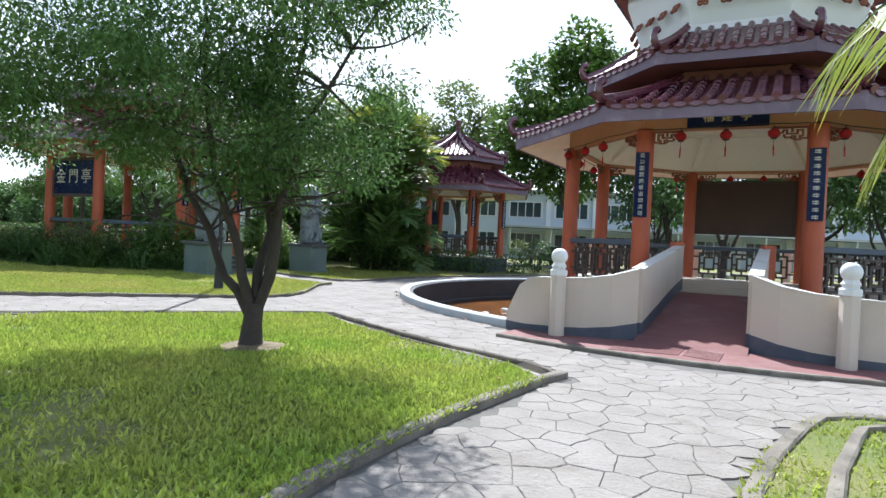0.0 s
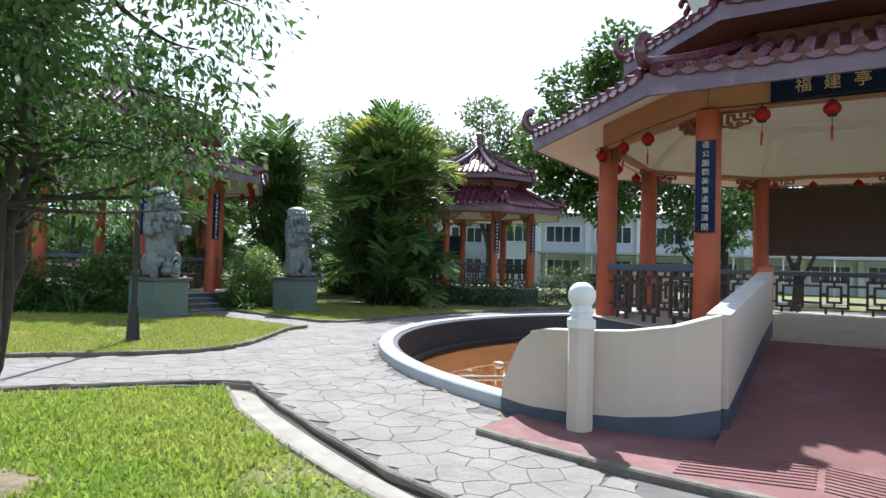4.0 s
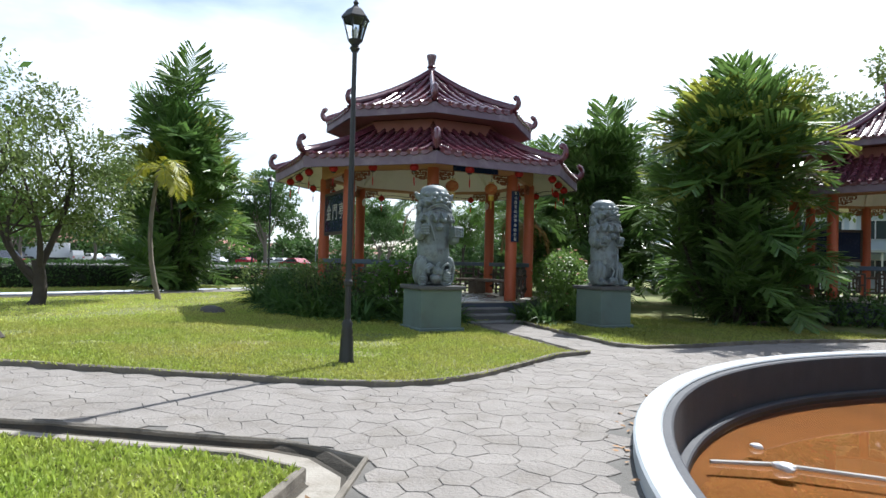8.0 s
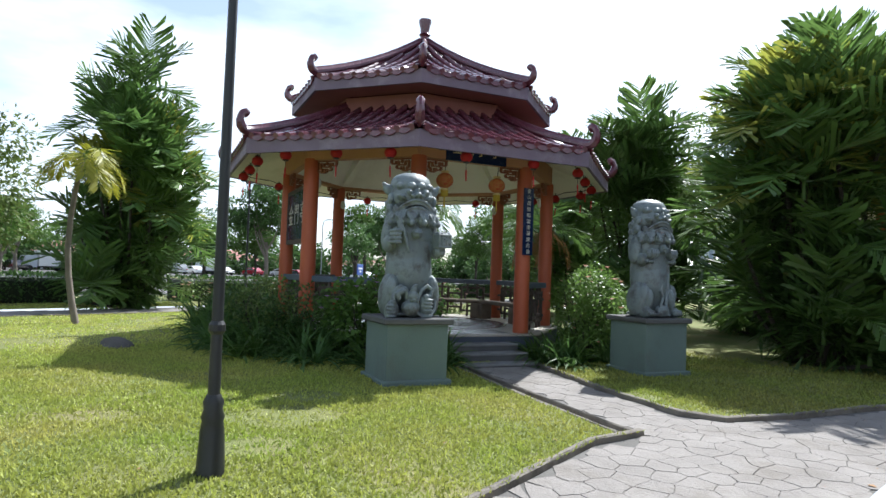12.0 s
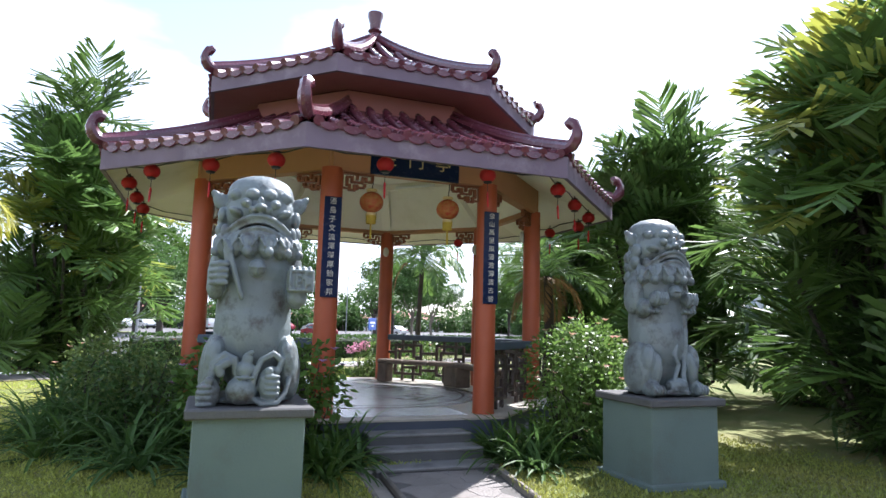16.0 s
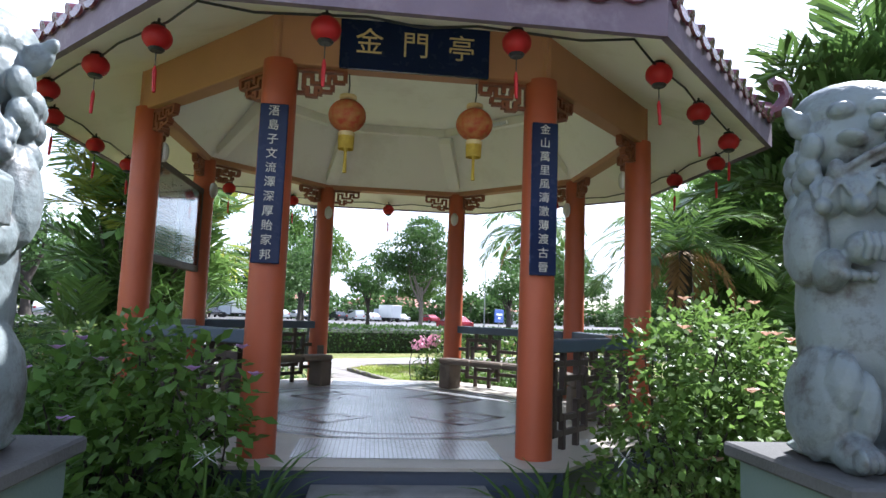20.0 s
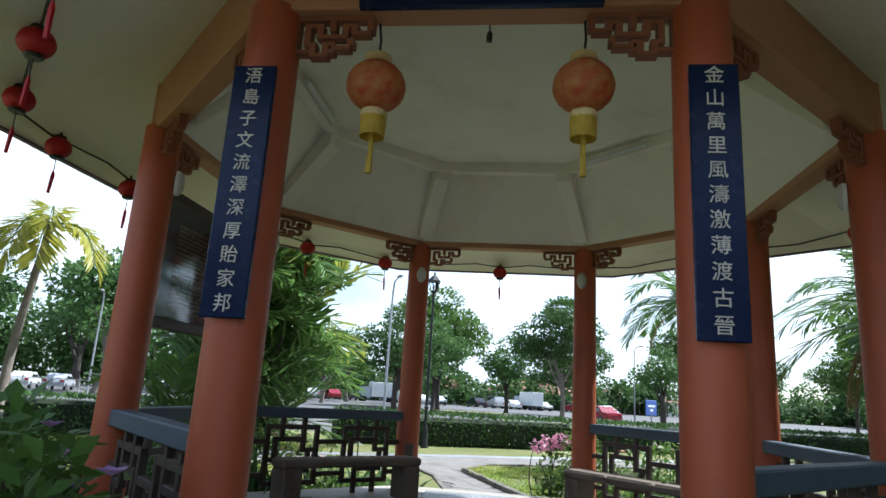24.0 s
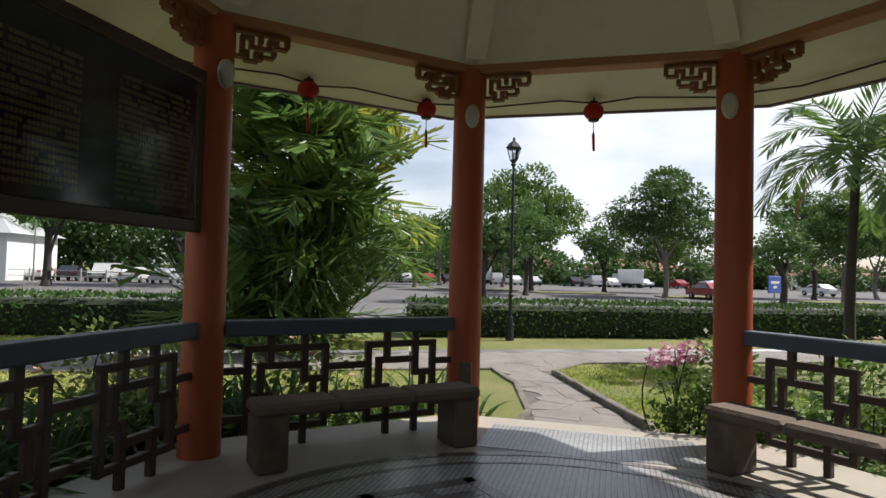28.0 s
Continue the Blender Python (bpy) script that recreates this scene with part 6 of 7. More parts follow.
def front_tree():
    rng = np.random.default_rng(11)
    t = thing("tree", pose(-2.34, 7.92, -0.05), "dark multi-stemmed tree with fine drooping leaves on the lawn", "tree")
    part("trunk", Mesh().tube([(0, 0, 0), (0.02, 0, 0.12), (0.03, 0, 0.38), (0.05, 0, 0.62)], [0.23, 0.15, 0.118, 0.11], 12), M["bark"], t, smooth=60)
    ends = [((-0.02, 0.0, 0.5), (-0.36, 0.1, 0.95), (-0.85, 0.15, 2.0), (-1.35, 0.2, 3.0), (-1.9, 0.1, 3.9)),
            ((0.02, 0.0, 0.52), (-0.18, -0.1, 1.3), (-0.35, -0.2, 2.1), (-0.55, -0.3, 3.2), (-0.6, -0.3, 4.6)),
            ((0.06, 0.0, 0.5), (0.2, 0.05, 1.3), (0.3, 0.1, 2.1), (0.4, 0.2, 3.2), (0.5, 0.3, 4.8)),
            ((0.08, 0.0, 0.55), (0.28, -0.1, 1.4), (0.45, -0.2, 2.2), (0.9, -0.3, 3.2), (1.5, -0.3, 4.2)),
            ((0.05, 0.03, 0.56), (0.1, 0.25, 1.5), (0.0, 0.5, 2.4), (-0.2, 0.9, 3.4), (-0.3, 1.2, 4.4))]
    wood = Mesh()
    clumps = []
    for pts in ends:
        fine = [Vector(pts[0])]
        for a, b in zip(pts, pts[1:]):
            for k in (0.5, 1.0):
                fine.append(Vector(a).lerp(Vector(b), k) + Vector(rng.normal(size=3)) * 0.03)
        part("stem", Mesh().tube(fine, [0.072 - 0.06 * i / (len(fine) - 1) for i in range(len(fine))], 8), M["bark"], t, smooth=60)
        for i in range(3, len(fine)):
            for j in range(4):
                d = Vector(unit(rng, 1)[0])
                d.z = d.z * 0.35 + 0.1
                e = fine[i] + d.normalized() * rng.uniform(0.5, 1.35)
                q, rr = limb(fine[i], e, 0.022, 0.005, rng, 0.12)
                wood.tube(q, rr, 5)
                s = rng.uniform(0.26, 0.5)
                if e.z > 1.9:
                    clumps.append((e.x, e.y, e.z, s * 1.2, s * 1.2, s * 0.7))
    for i in range(150):
        a, q = rng.uniform(0, 6.28), math.sqrt(rng.random())
        s = rng.uniform(0.28, 0.5)
        clumps.append((-0.85 + 2.9 * q * math.cos(a), -0.35 + 1.8 * q * math.sin(a), rng.uniform(2.1 + 0.4 * q, 5.9 - 1.1 * q), s * 1.3, s * 1.3, s * 0.8))
    clumps = [c for c in clumps if not (c[0] > 0.3 and c[1] > 0.45) and c[1] < 1.2]
    part("branchwork", wood, M["bark"], t)["kind"] = "stuff"
    part("crown", clump_leaves(rng, clumps, 1150, 0.066, 0.42, M["leafdark"], droop=0.5, shell=0.15, most=175000), None, t)
    mb = Mesh()
    rings = []
    for r, z in ((0.2, 0.07), (0.42, 0.045), (0.7, 0.015)):
        rings.append([(r * (1 + 0.5 * noise.noise((math.cos(a) * 2, math.sin(a) * 2, r))) * math.cos(a), r * (1 + 0.5 * noise.noise((math.cos(a) * 2, math.sin(a) * 2, r))) * math.sin(a), z + 0.01 * noise.noise((r * 9, a * 3, 0))) for a in np.linspace(0, 2 * math.pi, 30, endpoint=False)])
    mb.rings(rings, True, (True, False))
    soil = tagged(part("mulch", mb, M["mulch"], at=pose(-2.34, 7.92, 0.0)), "bare pale soil ring with cut grass round the tree", "soil", kind="structure")


M["lilac"] = material("petal_lilac", (0.45, 0.24, 0.52), 0.6, (0.55, 0.34, 0.6), 4.0, 0.8, 0.0, 30, vary=0.2, translucent=0.3)
M["mulch"] = material("mulch_soil", (0.25, 0.185, 0.11), 0.95, (0.10, 0.085, 0.045), 9.0, 0.9, 0.8, 30)
M["rock"] = material("rock_dark", (0.11, 0.10, 0.09), 0.9, (0.07, 0.065, 0.06), 4.0, 0.9, 0.6, 20)
front_tree()
# palm whose hanging fronds reach over the walk
prng = np.random.default_rng(4)
near_palm = thing("palm", pose(4.15, 3.75, 0), "slender palm with hanging yellow-green leaflets over the kerb", "palm")
palm(near_palm, prng, (0, 0, -0.05), (0, 0, 2.7), 0.08, 11, 2.1, "palmwarm", 0.34, 26, 0.36, 0.05, 0.7, hang=0.9)

# western lawn
tree(-16.5, 14.95, 5.7, 2.3, 21, "open olive-leaved young tree on the lawn", 3, 0.16, 0.22, "leafolive", "bark", 260, 0.12, 0.5, 30, 0.8, 0.32, "lawn trees", 26000)
tree(-10.4, 12.1, 6.0, 1.6, 22, "open olive-leaved young tree with a leaning trunk", 3, 0.13, 0.32, "leafolive", "bark", 240, 0.10, 0.4, 22, 0.8, 0.42, "lawn trees", 15000, (-1.2, -0.5))
tree(-19.8, 12.5, 6.2, 2.6, 23, "open olive-leaved young tree beside the far walk", 3, 0.14, 0.25, "leafolive", "barkpale", 200, 0.13, 0.5, 24, 0.8, 0.35, "lawn trees", 16000)
ypalm = thing("palm", pose(-16.95, 18.52, ground_z(-16.95) - 0.05), "young palm with a thin grey stem and bright yellow fronds", "palm")
palm(ypalm, np.random.default_rng(8), (0, 0, 0), (-0.4, 0.08, 4.2), 0.075, 9, 1.25, "leafyellow", 0.4, 26, 0.34, 0.05, 0.62, hang=0.3, shaft=False)
palm_clump(-22.6, 22.4, 9.3, 4.9, 31, "tall dense clump of feather palms with orange fruit stalks", 24, ("palm", "palm", "palm", "palmwarm"), 2.0, 2)
palm_clump(-2.7, 28.6, 8.4, 4.5, 32, "dense clump of yellow-tipped feather palms on the lawn", 34, ("palm", "palm", "palmwarm"), 2.0, low=0.28)
palm_clump(-8.2, 32.0, 8.6, 4.2, 33, "dark clump of feather palms behind the pavilion", 14, ("palm",), 1.9)
palm_clump(-5.2, 35.5, 7.6, 3.8, 37, "dark clump of feather palms behind the lawn", 9, ("palm", "palmwarm"), 2.4)
palm_clump(-13.0, 36.5, 8.0, 4.2, 38, "clump of feather palms behind the pavilion", 10, ("palm",), 2.0)
coco = thing("palm", pose(-18.6, 33.4, 0.2), "coconut palm with long arching fronds beside the hedge", "palm")
palm(coco, np.random.default_rng(9), (0, 0, -0.05), (0.05, 0.1, 4.35), 0.10, 15, 2.5, "palm", 0.34, 40, 0.24, 0.06, 1.1, dead=1, hang=0.35, bark="bark", shaft=False)
coco2 = thing("palm", pose(-13.2, 33.6, 0.2), "short palm with a skirt of grey dead fronds", "palm")
palm(coco2, np.random.default_rng(10), (0, 0, -0.05), (0.1, 0, 3.9), 0.15, 15, 2.5, "palm", 0.22, 30, 0.24, 0.05, 1.0, dead=6, hang=0.3, bark="bark", shaft=False)
coco3 = thing("palm", pose(-11.4, 31.4, 0.2), "short palm with a skirt of grey dead fronds", "palm")
palm(coco3, np.random.default_rng(12), (0, 0, -0.05), (0.0, 0, 3.2), 0.15, 13, 2.3, "palm", 0.24, 28, 0.24, 0.05, 0.95, dead=6, hang=0.3, bark="bark", shaft=False)

# planting round the pavilion
def kin_at(r, a):
    v = KIN_M @ Vector((r * math.cos(radians(a)), r * math.sin(radians(a)), 0))
    return v.x, v.y


for i, a in enumerate(range(-128, -44, 9)):
    x, y = kin_at(4.35 + 0.25 * (i % 2), a)
    strap_plant(x, y, 0.45, 11, 60 + i, "dark green strap-leaved lily bed round the plinth", 1.2, width=0.038)
for i, a in enumerate((-27, -34, 27, 33)):
    x, y = kin_at(4.3, a)
    strap_plant(x, y, 0.3, 6, 80 + i, "strap-leaved spider lily beside the steps", 0.75, flowers=1 if i == 2 else 0)
for i, a in enumerate(range(60, 235, 14)):
    if 168 < a < 192:
        continue
    x, y = kin_at(4.25, a)
    strap_plant(x, y, 0.4, 5, 90 + i, "strap-leaved lily bed behind the rail", 0.7, "leaf" if i % 2 else "leafdark")
for i, (r, a, top) in enumerate(((4.3, -112, 1.1), (4.3, -92, 1.15), (4.35, -76, 1.35), (4.5, -62, 1.5), (4.45, -52, 1.4))):
    x, y = kin_at(r, a)
    k = top - 0.45
    shrub(x, y, [(0, 0, k, 0.6, 0.6, 0.45), (0.4, 0.2, k * 0.7, 0.5, 0.5, 0.4), (-0.4, -0.1, k * 0.75, 0.5, 0.5, 0.45), (0, 0.1, 0.35, 0.6, 0.6, 0.35)], 100 + i, "dark green shrub with small leaves beside the plinth", "leafdark" if i % 3 else "leafolive", 0.085, 0.5, 800)
x, y = kin_at(4.25, -30)
bush = [(0.5, 0.35, 1.05, 0.45, 0.45, 0.5), (0.1, 0.05, 1.15, 0.5, 0.5, 0.5), (-0.4, -0.1, 1.15, 0.5, 0.5, 0.45), (-0.8, -0.25, 1.05, 0.45, 0.45, 0.45), (0.35, 0.0, 0.7, 0.5, 0.5, 0.5), (-0.3, -0.4, 0.75, 0.55, 0.55, 0.5), (0.75, 0.45, 0.7, 0.35, 0.35, 0.45), (-0.8, -0.4, 0.6, 0.5, 0.5, 0.5), (0.1, -0.1, 0.4, 0.6, 0.6, 0.4)]
shrub(x, y, bush, 110, "dark rose shrub with lilac-pink flowers by the column", "leaf", 0.115, 0.62, 760, 22, "lilac", most=18000)
x, y = kin_at(4.45, 33)
bush = [(0.0, -0.5, 1.25, 0.5, 0.5, 0.55), (0.1, 0.0, 1.45, 0.55, 0.55, 0.55), (0.0, 0.5, 1.4, 0.6, 0.6, 0.6), (0.4, 0.3, 1.1, 0.55, 0.55, 0.55), (0.45, -0.3, 0.9, 0.5, 0.5, 0.5), (-0.1, 0.9, 1.2, 0.55, 0.55, 0.55), (0.3, 0.9, 0.8, 0.55, 0.55, 0.5), (0.1, -0.7, 0.75, 0.45, 0.45, 0.5), (0.5, 0.3, 0.55, 0.5, 0.6, 0.45), (0.3, -0.4, 0.4, 0.5, 0.5, 0.35), (-0.2, 1.3, 0.9, 0.5, 0.5, 0.5)]
shrub(x, y, bush, 111, "leafy hibiscus shrub with pink and peach flowers by the column", "leafbright", 0.075, 0.6, 1500, 40, "peach", most=42000)
for i, (r, a) in enumerate(((4.15, 18), (4.5, 16), (4.9, 15), (4.7, 22), (4.15, -18), (4.5, -16), (4.9, -16), (5.2, -30), (5.3, -42), (5.4, -55), (5.4, -68), (5.2, 28), (5.3, 38))):
    x, y = kin_at(r, a)
    strap_plant(x, y, 0.26, 6, 700 + i, "dark strap-leaved lily beside the steps", 0.78 if abs(a) < 25 else 1.0, "leafdark" if i % 3 else "leaf", flowers=1 if i in (3, 6) else 0)
x, y = kin_at(4.3, 150)
shrub(x, y, [(0, 0, 0.6, 0.5, 0.5, 0.5), (0.3, 0.3, 0.8, 0.5, 0.5, 0.5)], 113, "green shrub behind the rail", "leaf", 0.09, 0.5, 700, 6, "peach")
shrub(-14.0, 26.62, [(0.02, 0.0, 0.62, 0.26, 0.26, 0.36), (0.3, 0.35, 0.95, 0.35, 0.35, 0.4), (0.0, 0.0, 0.25, 0.3, 0.3, 0.3), (0.2, 0.2, 0.4, 0.4, 0.4, 0.35), (0.35, 0.5, 0.6, 0.4, 0.4, 0.4)], 114, "green bougainvillea bush beside the rear path", "leafbright", 0.07, 0.6, 2600)
shrub(-14.02, 26.58, [(0, 0, 1.08, 0.17, 0.15, 0.1), (0.16, 0.12, 1.13, 0.15, 0.13, 0.1), (-0.14, -0.1, 1.02, 0.14, 0.12, 0.09)], 115, "cluster of mauve-pink bougainvillea bracts by the path", "pink", 0.05, 0.85, 12000, category="flower", most=900)
for i, (x, y) in enumerate(((-14.6, 29.2), (-14.2, 27.6), (-15.0, 30.2), (-16.2, 24.4), (-15.5, 23.4), (-15.9, 22.2), (-15.2, 21.0), (-14.0, 28.0))):
    strap_plant(x, y, 0.35, 6, 120 + i, "spider lilies in the bed behind the rail", 0.8, "leaf", flowers=1 if i % 3 == 0 else 0)
for i, (x, y) in enumerate(((-15.1, 22.6), (-15.0, 20.6), (-13.9, 29.0))):
    shrub(x, y, [(0, 0, 0.75, 0.5, 0.6, 0.5), (0.2, 0.5, 0.6, 0.5, 0.5, 0.45)], 130 + i, "hibiscus shrub with peach flowers behind the rail", "leafolive", 0.085, 0.6, 700, 12, "peach")

# beds round the smaller pavilion
for i in range(9):
    a = radians(-150 + i * 13)
    if i in (7,):
        continue
    shrub(0.95 + 4.0 * math.cos(a), 33.85 + 4.0 * math.sin(a), [(0, 0, 0.6, 0.7, 0.6, 0.55), (0.4, 0.1, 0.5, 0.5, 0.5, 0.5)], 140 + i, "dark clipped shrub round the smaller pavilion", "leafdark", 0.12, 0.5, 420)
shrub(5.2, 32.4, [(0, 0, 0.9, 0.9, 0.8, 0.8), (0.4, 0.2, 1.3, 0.6, 0.6, 0.5)], 151, "dark rounded shrub beside the small steps", "leafdark", 0.12, 0.5, 420)
shrub(6.4, 48.0, [(0, 0, 1.3, 1.0, 0.8, 0.6)], 152, "pale yellow-green rounded shrub", "leafolive", 0.12, 0.5, 300)

# rock on the lawn
rng = np.random.default_rng(6)
rocks = thing("rock", pose(-12.5, 17.5, ground_z(-12.5)), "low dark weathered rock half sunk in the grass", "rock")
bm = bmesh.new()
bmesh.ops.create_icosphere(bm, subdivisions=3, radius=0.3, matrix=Matrix.Diagonal((1.5, 0.8, 0.7, 1)))
for v in bm.verts:
    v.co *= 1 + 0.35 * noise.noise(v.co * 3.5)
me = bpy.data.meshes.new("rock_body")
bm.to_mesh(me)
bm.free()
me.materials.append(M["rock"])
part("rock_body", me, None, rocks)


def hedge(x0, y0, x1, y1, w, h, seed, label):
    """Clipped hedge: a dense block of leaves on a core coloured dark for the shade inside."""
    rng = np.random.default_rng(seed)
    ln = math.dist((x0, y0), (x1, y1))
    t = thing("hedge", Matrix.Translation((x0, y0, ground_z(x0))) @ Matrix.Rotation(math.atan2(y1 - y0, x1 - x0), 4, "Z"), label, "hedge")
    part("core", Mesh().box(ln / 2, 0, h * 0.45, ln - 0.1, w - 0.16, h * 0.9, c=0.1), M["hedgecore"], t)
    n = int(ln * 420)
    u = rng.random((n, 3))
    P = np.stack([u[:, 0] * ln, (u[:, 1] - 0.5) * w, u[:, 2] * h], 1)
    face = rng.integers(0, 3, n)
    P[face == 0, 2] = h + rng.normal(size=(face == 0).sum()) * 0.03
    P[face == 1, 1] = -w / 2 + rng.normal(size=(face == 1).sum()) * 0.03
    P[face == 2, 1] = w / 2 + rng.normal(size=(face == 2).sum()) * 0.03
    A = unit(rng, n) + np.stack([np.zeros(n), np.where(face == 1, -1, np.where(face == 2, 1, 0)), np.where(face == 0, 1, 0.2)], 1)
    L = 0.12 * (0.6 + 0.8 * rng.random(n))
    part("leaves", leaf_mesh("leaves", P, A, unit(rng, n), L, L * 0.3, M["leafdark"]), None, t)


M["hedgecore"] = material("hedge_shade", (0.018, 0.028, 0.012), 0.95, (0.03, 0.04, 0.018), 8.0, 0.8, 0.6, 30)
hedge(-25.6, -12, -25.3, 21.6, 1.3, 0.98, 1, "clipped dark green hedge along the road")
hedge(-25.3, 25.4, -25.0, 62, 1.3, 0.98, 2, "clipped dark green hedge along the road")


# ---- upper storey of the large pavilion ----
band = part("upper_drum", Mesh().rings([[corner(r, k, z) for k in range(8)] for r, z in ((2.75, 6.6), (2.75, 7.0), (3.15, 8.1), (3.15, 8.5))], True), M["white"], fuj, "white upper drum with pierced medallions")
for k in range(8):
    a = radians(45 * k)
    for u in (-0.78, -0.26, 0.26, 0.78):
        c = Vector((3.05 * APO * math.cos(a) - u * math.sin(a), 3.05 * APO * math.sin(a) + u * math.cos(a), 7.45))
        m = Matrix.Translation(c) @ Matrix.Rotation(a, 4, "Z") @ Matrix.Rotation(radians(-28), 4, "Y")
        mb = Mesh()
        for q in range(4):
            b = radians(45 + 90 * q)
            mb.lathe([(0.07, -0.02), (0.07, 0.03), (0.04, 0.03), (0.04, -0.02)], 8, (0.085 * math.cos(b), 0.085 * math.sin(b), 0), (False, False))
        mm = m @ Matrix.Rotation(radians(90), 4, "Y")
        mb.v = [tuple(mm @ Vector(v)) for v in mb.v]
        part("medallion", mb, M["fret"], fuj)
tiled_tier(fuj, 3.55, 8.6, 0.3, 10.6, 10, 0.26, True, False, 0.08, 0.45)
cone_ring(fuj, "upper_soffit", 3.5, 8.36, 3.1, 8.4, M["drum"])

# ---- car park, road, far trees and houses ----
def car(m, paint, label, kind="saloon"):
    t = thing("car", m, label, "car", "parked cars")
    if kind == "saloon":
        L, H, prof = 4.3, 1.45, [(-2.15, 0.35), (-2.15, 0.72), (-1.95, 0.88), (-1.2, 0.95), (-0.55, 1.40), (0.75, 1.44), (1.55, 0.98), (2.05, 0.93), (2.15, 0.7), (2.15, 0.35)]
        win = [(-1.02, 0.97), (-0.5, 1.34), (0.7, 1.38), (1.3, 0.99)]
    else:
        L, H, prof = 4.4, 1.8, [(-2.2, 0.4), (-2.2, 0.85), (-2.0, 1.0), (-1.3, 1.08), (-0.75, 1.72), (1.95, 1.78), (2.15, 1.1), (2.2, 0.7), (2.2, 0.4)]
        win = [(-1.1, 1.1), (-0.7, 1.64), (1.9, 1.68), (2.02, 1.12)]
    mb = Mesh()
    w = 0.85
    mb.rings([[(x, -w + 0.1 * (z > 1.0) + 0.02, z) for x, z in prof], [(x, -w * (0.84 if z > 1.0 else 1.0), z) for x, z in prof], [(x, w * (0.84 if z > 1.0 else 1.0), z) for x, z in prof], [(x, w - 0.1 * (z > 1.0) - 0.02, z) for x, z in prof]], True)
    part("body", mb, paint, t)
    for s in (-1, 1):
        part("side_window", Mesh().add([(x, s * (w * (0.86 if z > 1.05 else 0.985)) + s * 0.006, z) for x, z in win], [(0, 1, 2, 3) if s < 0 else (3, 2, 1, 0)]), M["carglass"], t)
        for x in (-1.3, 1.3):
            wh = part("wheel", Mesh().rings([[(x + r * math.cos(a), s * y, 0.31 + r * math.sin(a)) for a in np.linspace(0, 2 * math.pi, 16, endpoint=False)] for r, y in ((0.2, 0.7), (0.31, 0.7), (0.31, 0.87), (0.2, 0.88))], True), M["tyre"], t)
            part("rim", Mesh().rings([[(x + r * math.cos(a), s * y, 0.31 + r * math.sin(a)) for a in np.linspace(0, 2 * math.pi, 12, endpoint=False)] for r, y in ((0.2, 0.87), (0.06, 0.9))], True), M["chrome"], wh)
        part("headlight", Mesh().box(-L / 2 + 0.05, s * 0.62, 0.72, 0.14, 0.36, 0.14, c=0.02), M["winglass"], t)
        part("tail_light", Mesh().box(L / 2 - 0.03, s * 0.66, 0.82, 0.1, 0.28, 0.16, c=0.02), M["red"], t)
    fz, ft = win[0][1], win[1][1]
    part("windscreen", Mesh().add([(win[0][0] - 0.09, -0.66, fz), (win[0][0] - 0.09, 0.66, fz), (win[1][0] - 0.06, 0.6, ft), (win[1][0] - 0.06, -0.6, ft)], [(0, 3, 2, 1)]), M["carglass"], t)
    part("bumper", Mesh().box(-L / 2 + 0.02, 0, 0.45, 0.16, 1.6, 0.2, c=0.03), M["black"], t)
    return t


M["chrome"] = material("alloy_rim", (0.5, 0.5, 0.51), 0.35, (0.4, 0.4, 0.42), 4.0, 0.5, 0.0, 20, metal=0.8)


def paint(name, c):
    return material(name, c, 0.25, tuple(v * 0.93 for v in c), 1.0, 0.5, 0.0, 20, coat=0.6)


SALOON = [car(pose(-97, 36.0, 0.27, 0, 0, 0), paint("paint_silver", (0.5, 0.52, 0.54)), "silver saloon parked in the car park"),
          car(pose(-97, 39.0, 0.27, 0, 0, 0), paint("paint_red", (0.30, 0.02, 0.035)), "dark red hatchback parked in the car park"),
          car(pose(-97, 52.0, 0.27, 0, 0, 0), paint("paint_white", (0.72, 0.73, 0.73)), "white saloon parked in the car park"),
          car(pose(-97, 61.5, 0.27, 0, 0, 0), paint("paint_black", (0.02, 0.022, 0.026)), "black saloon parked in the car park"),
          car(pose(-97, 49.0, 0.27, 0, 0, 0), paint("paint_mpv", (0.6, 0.61, 0.6)), "pale people carrier parked in the car park", "van")]
lots = [(-97, 55, 0), (-97, 64.5, 4), (-97, 67.5, 2), (-97, 73.0, 0), (-97, 30.0, 2), (-97, 27.0, 3), (-97, 24.0, 4), (-97, 79.0, 1), (-97, 85.0, 2), (-97, 42, 3),
        (-70, 9.5, 0), (-71, 6.6, 2), (-72, 3.7, 4), (-73, 0.6, 3), (-74, -2.6, 2), (-79, 14.5, 3), (-80, 18.0, 2), (-81, 21.0, 0), (-82, -6, 1),
        (-47.5, 24.0, 3), (-55, 55.5, 1), (-70, 66, 0), (-72, 82, 2)]
for i, (x, y, k) in enumerate(lots):
    copy_thing(SALOON[k], pose(x, y, 0.27, 0, 0, (180 if i % 3 == 0 else 0) + i % 5 - 2))
copy_thing(SALOON[3], pose(8.2, 46.0, 0.03, 0, 0, 95))
copy_thing(SALOON[0], pose(12.5, 49.0, 0.03, 0, 0, 5))


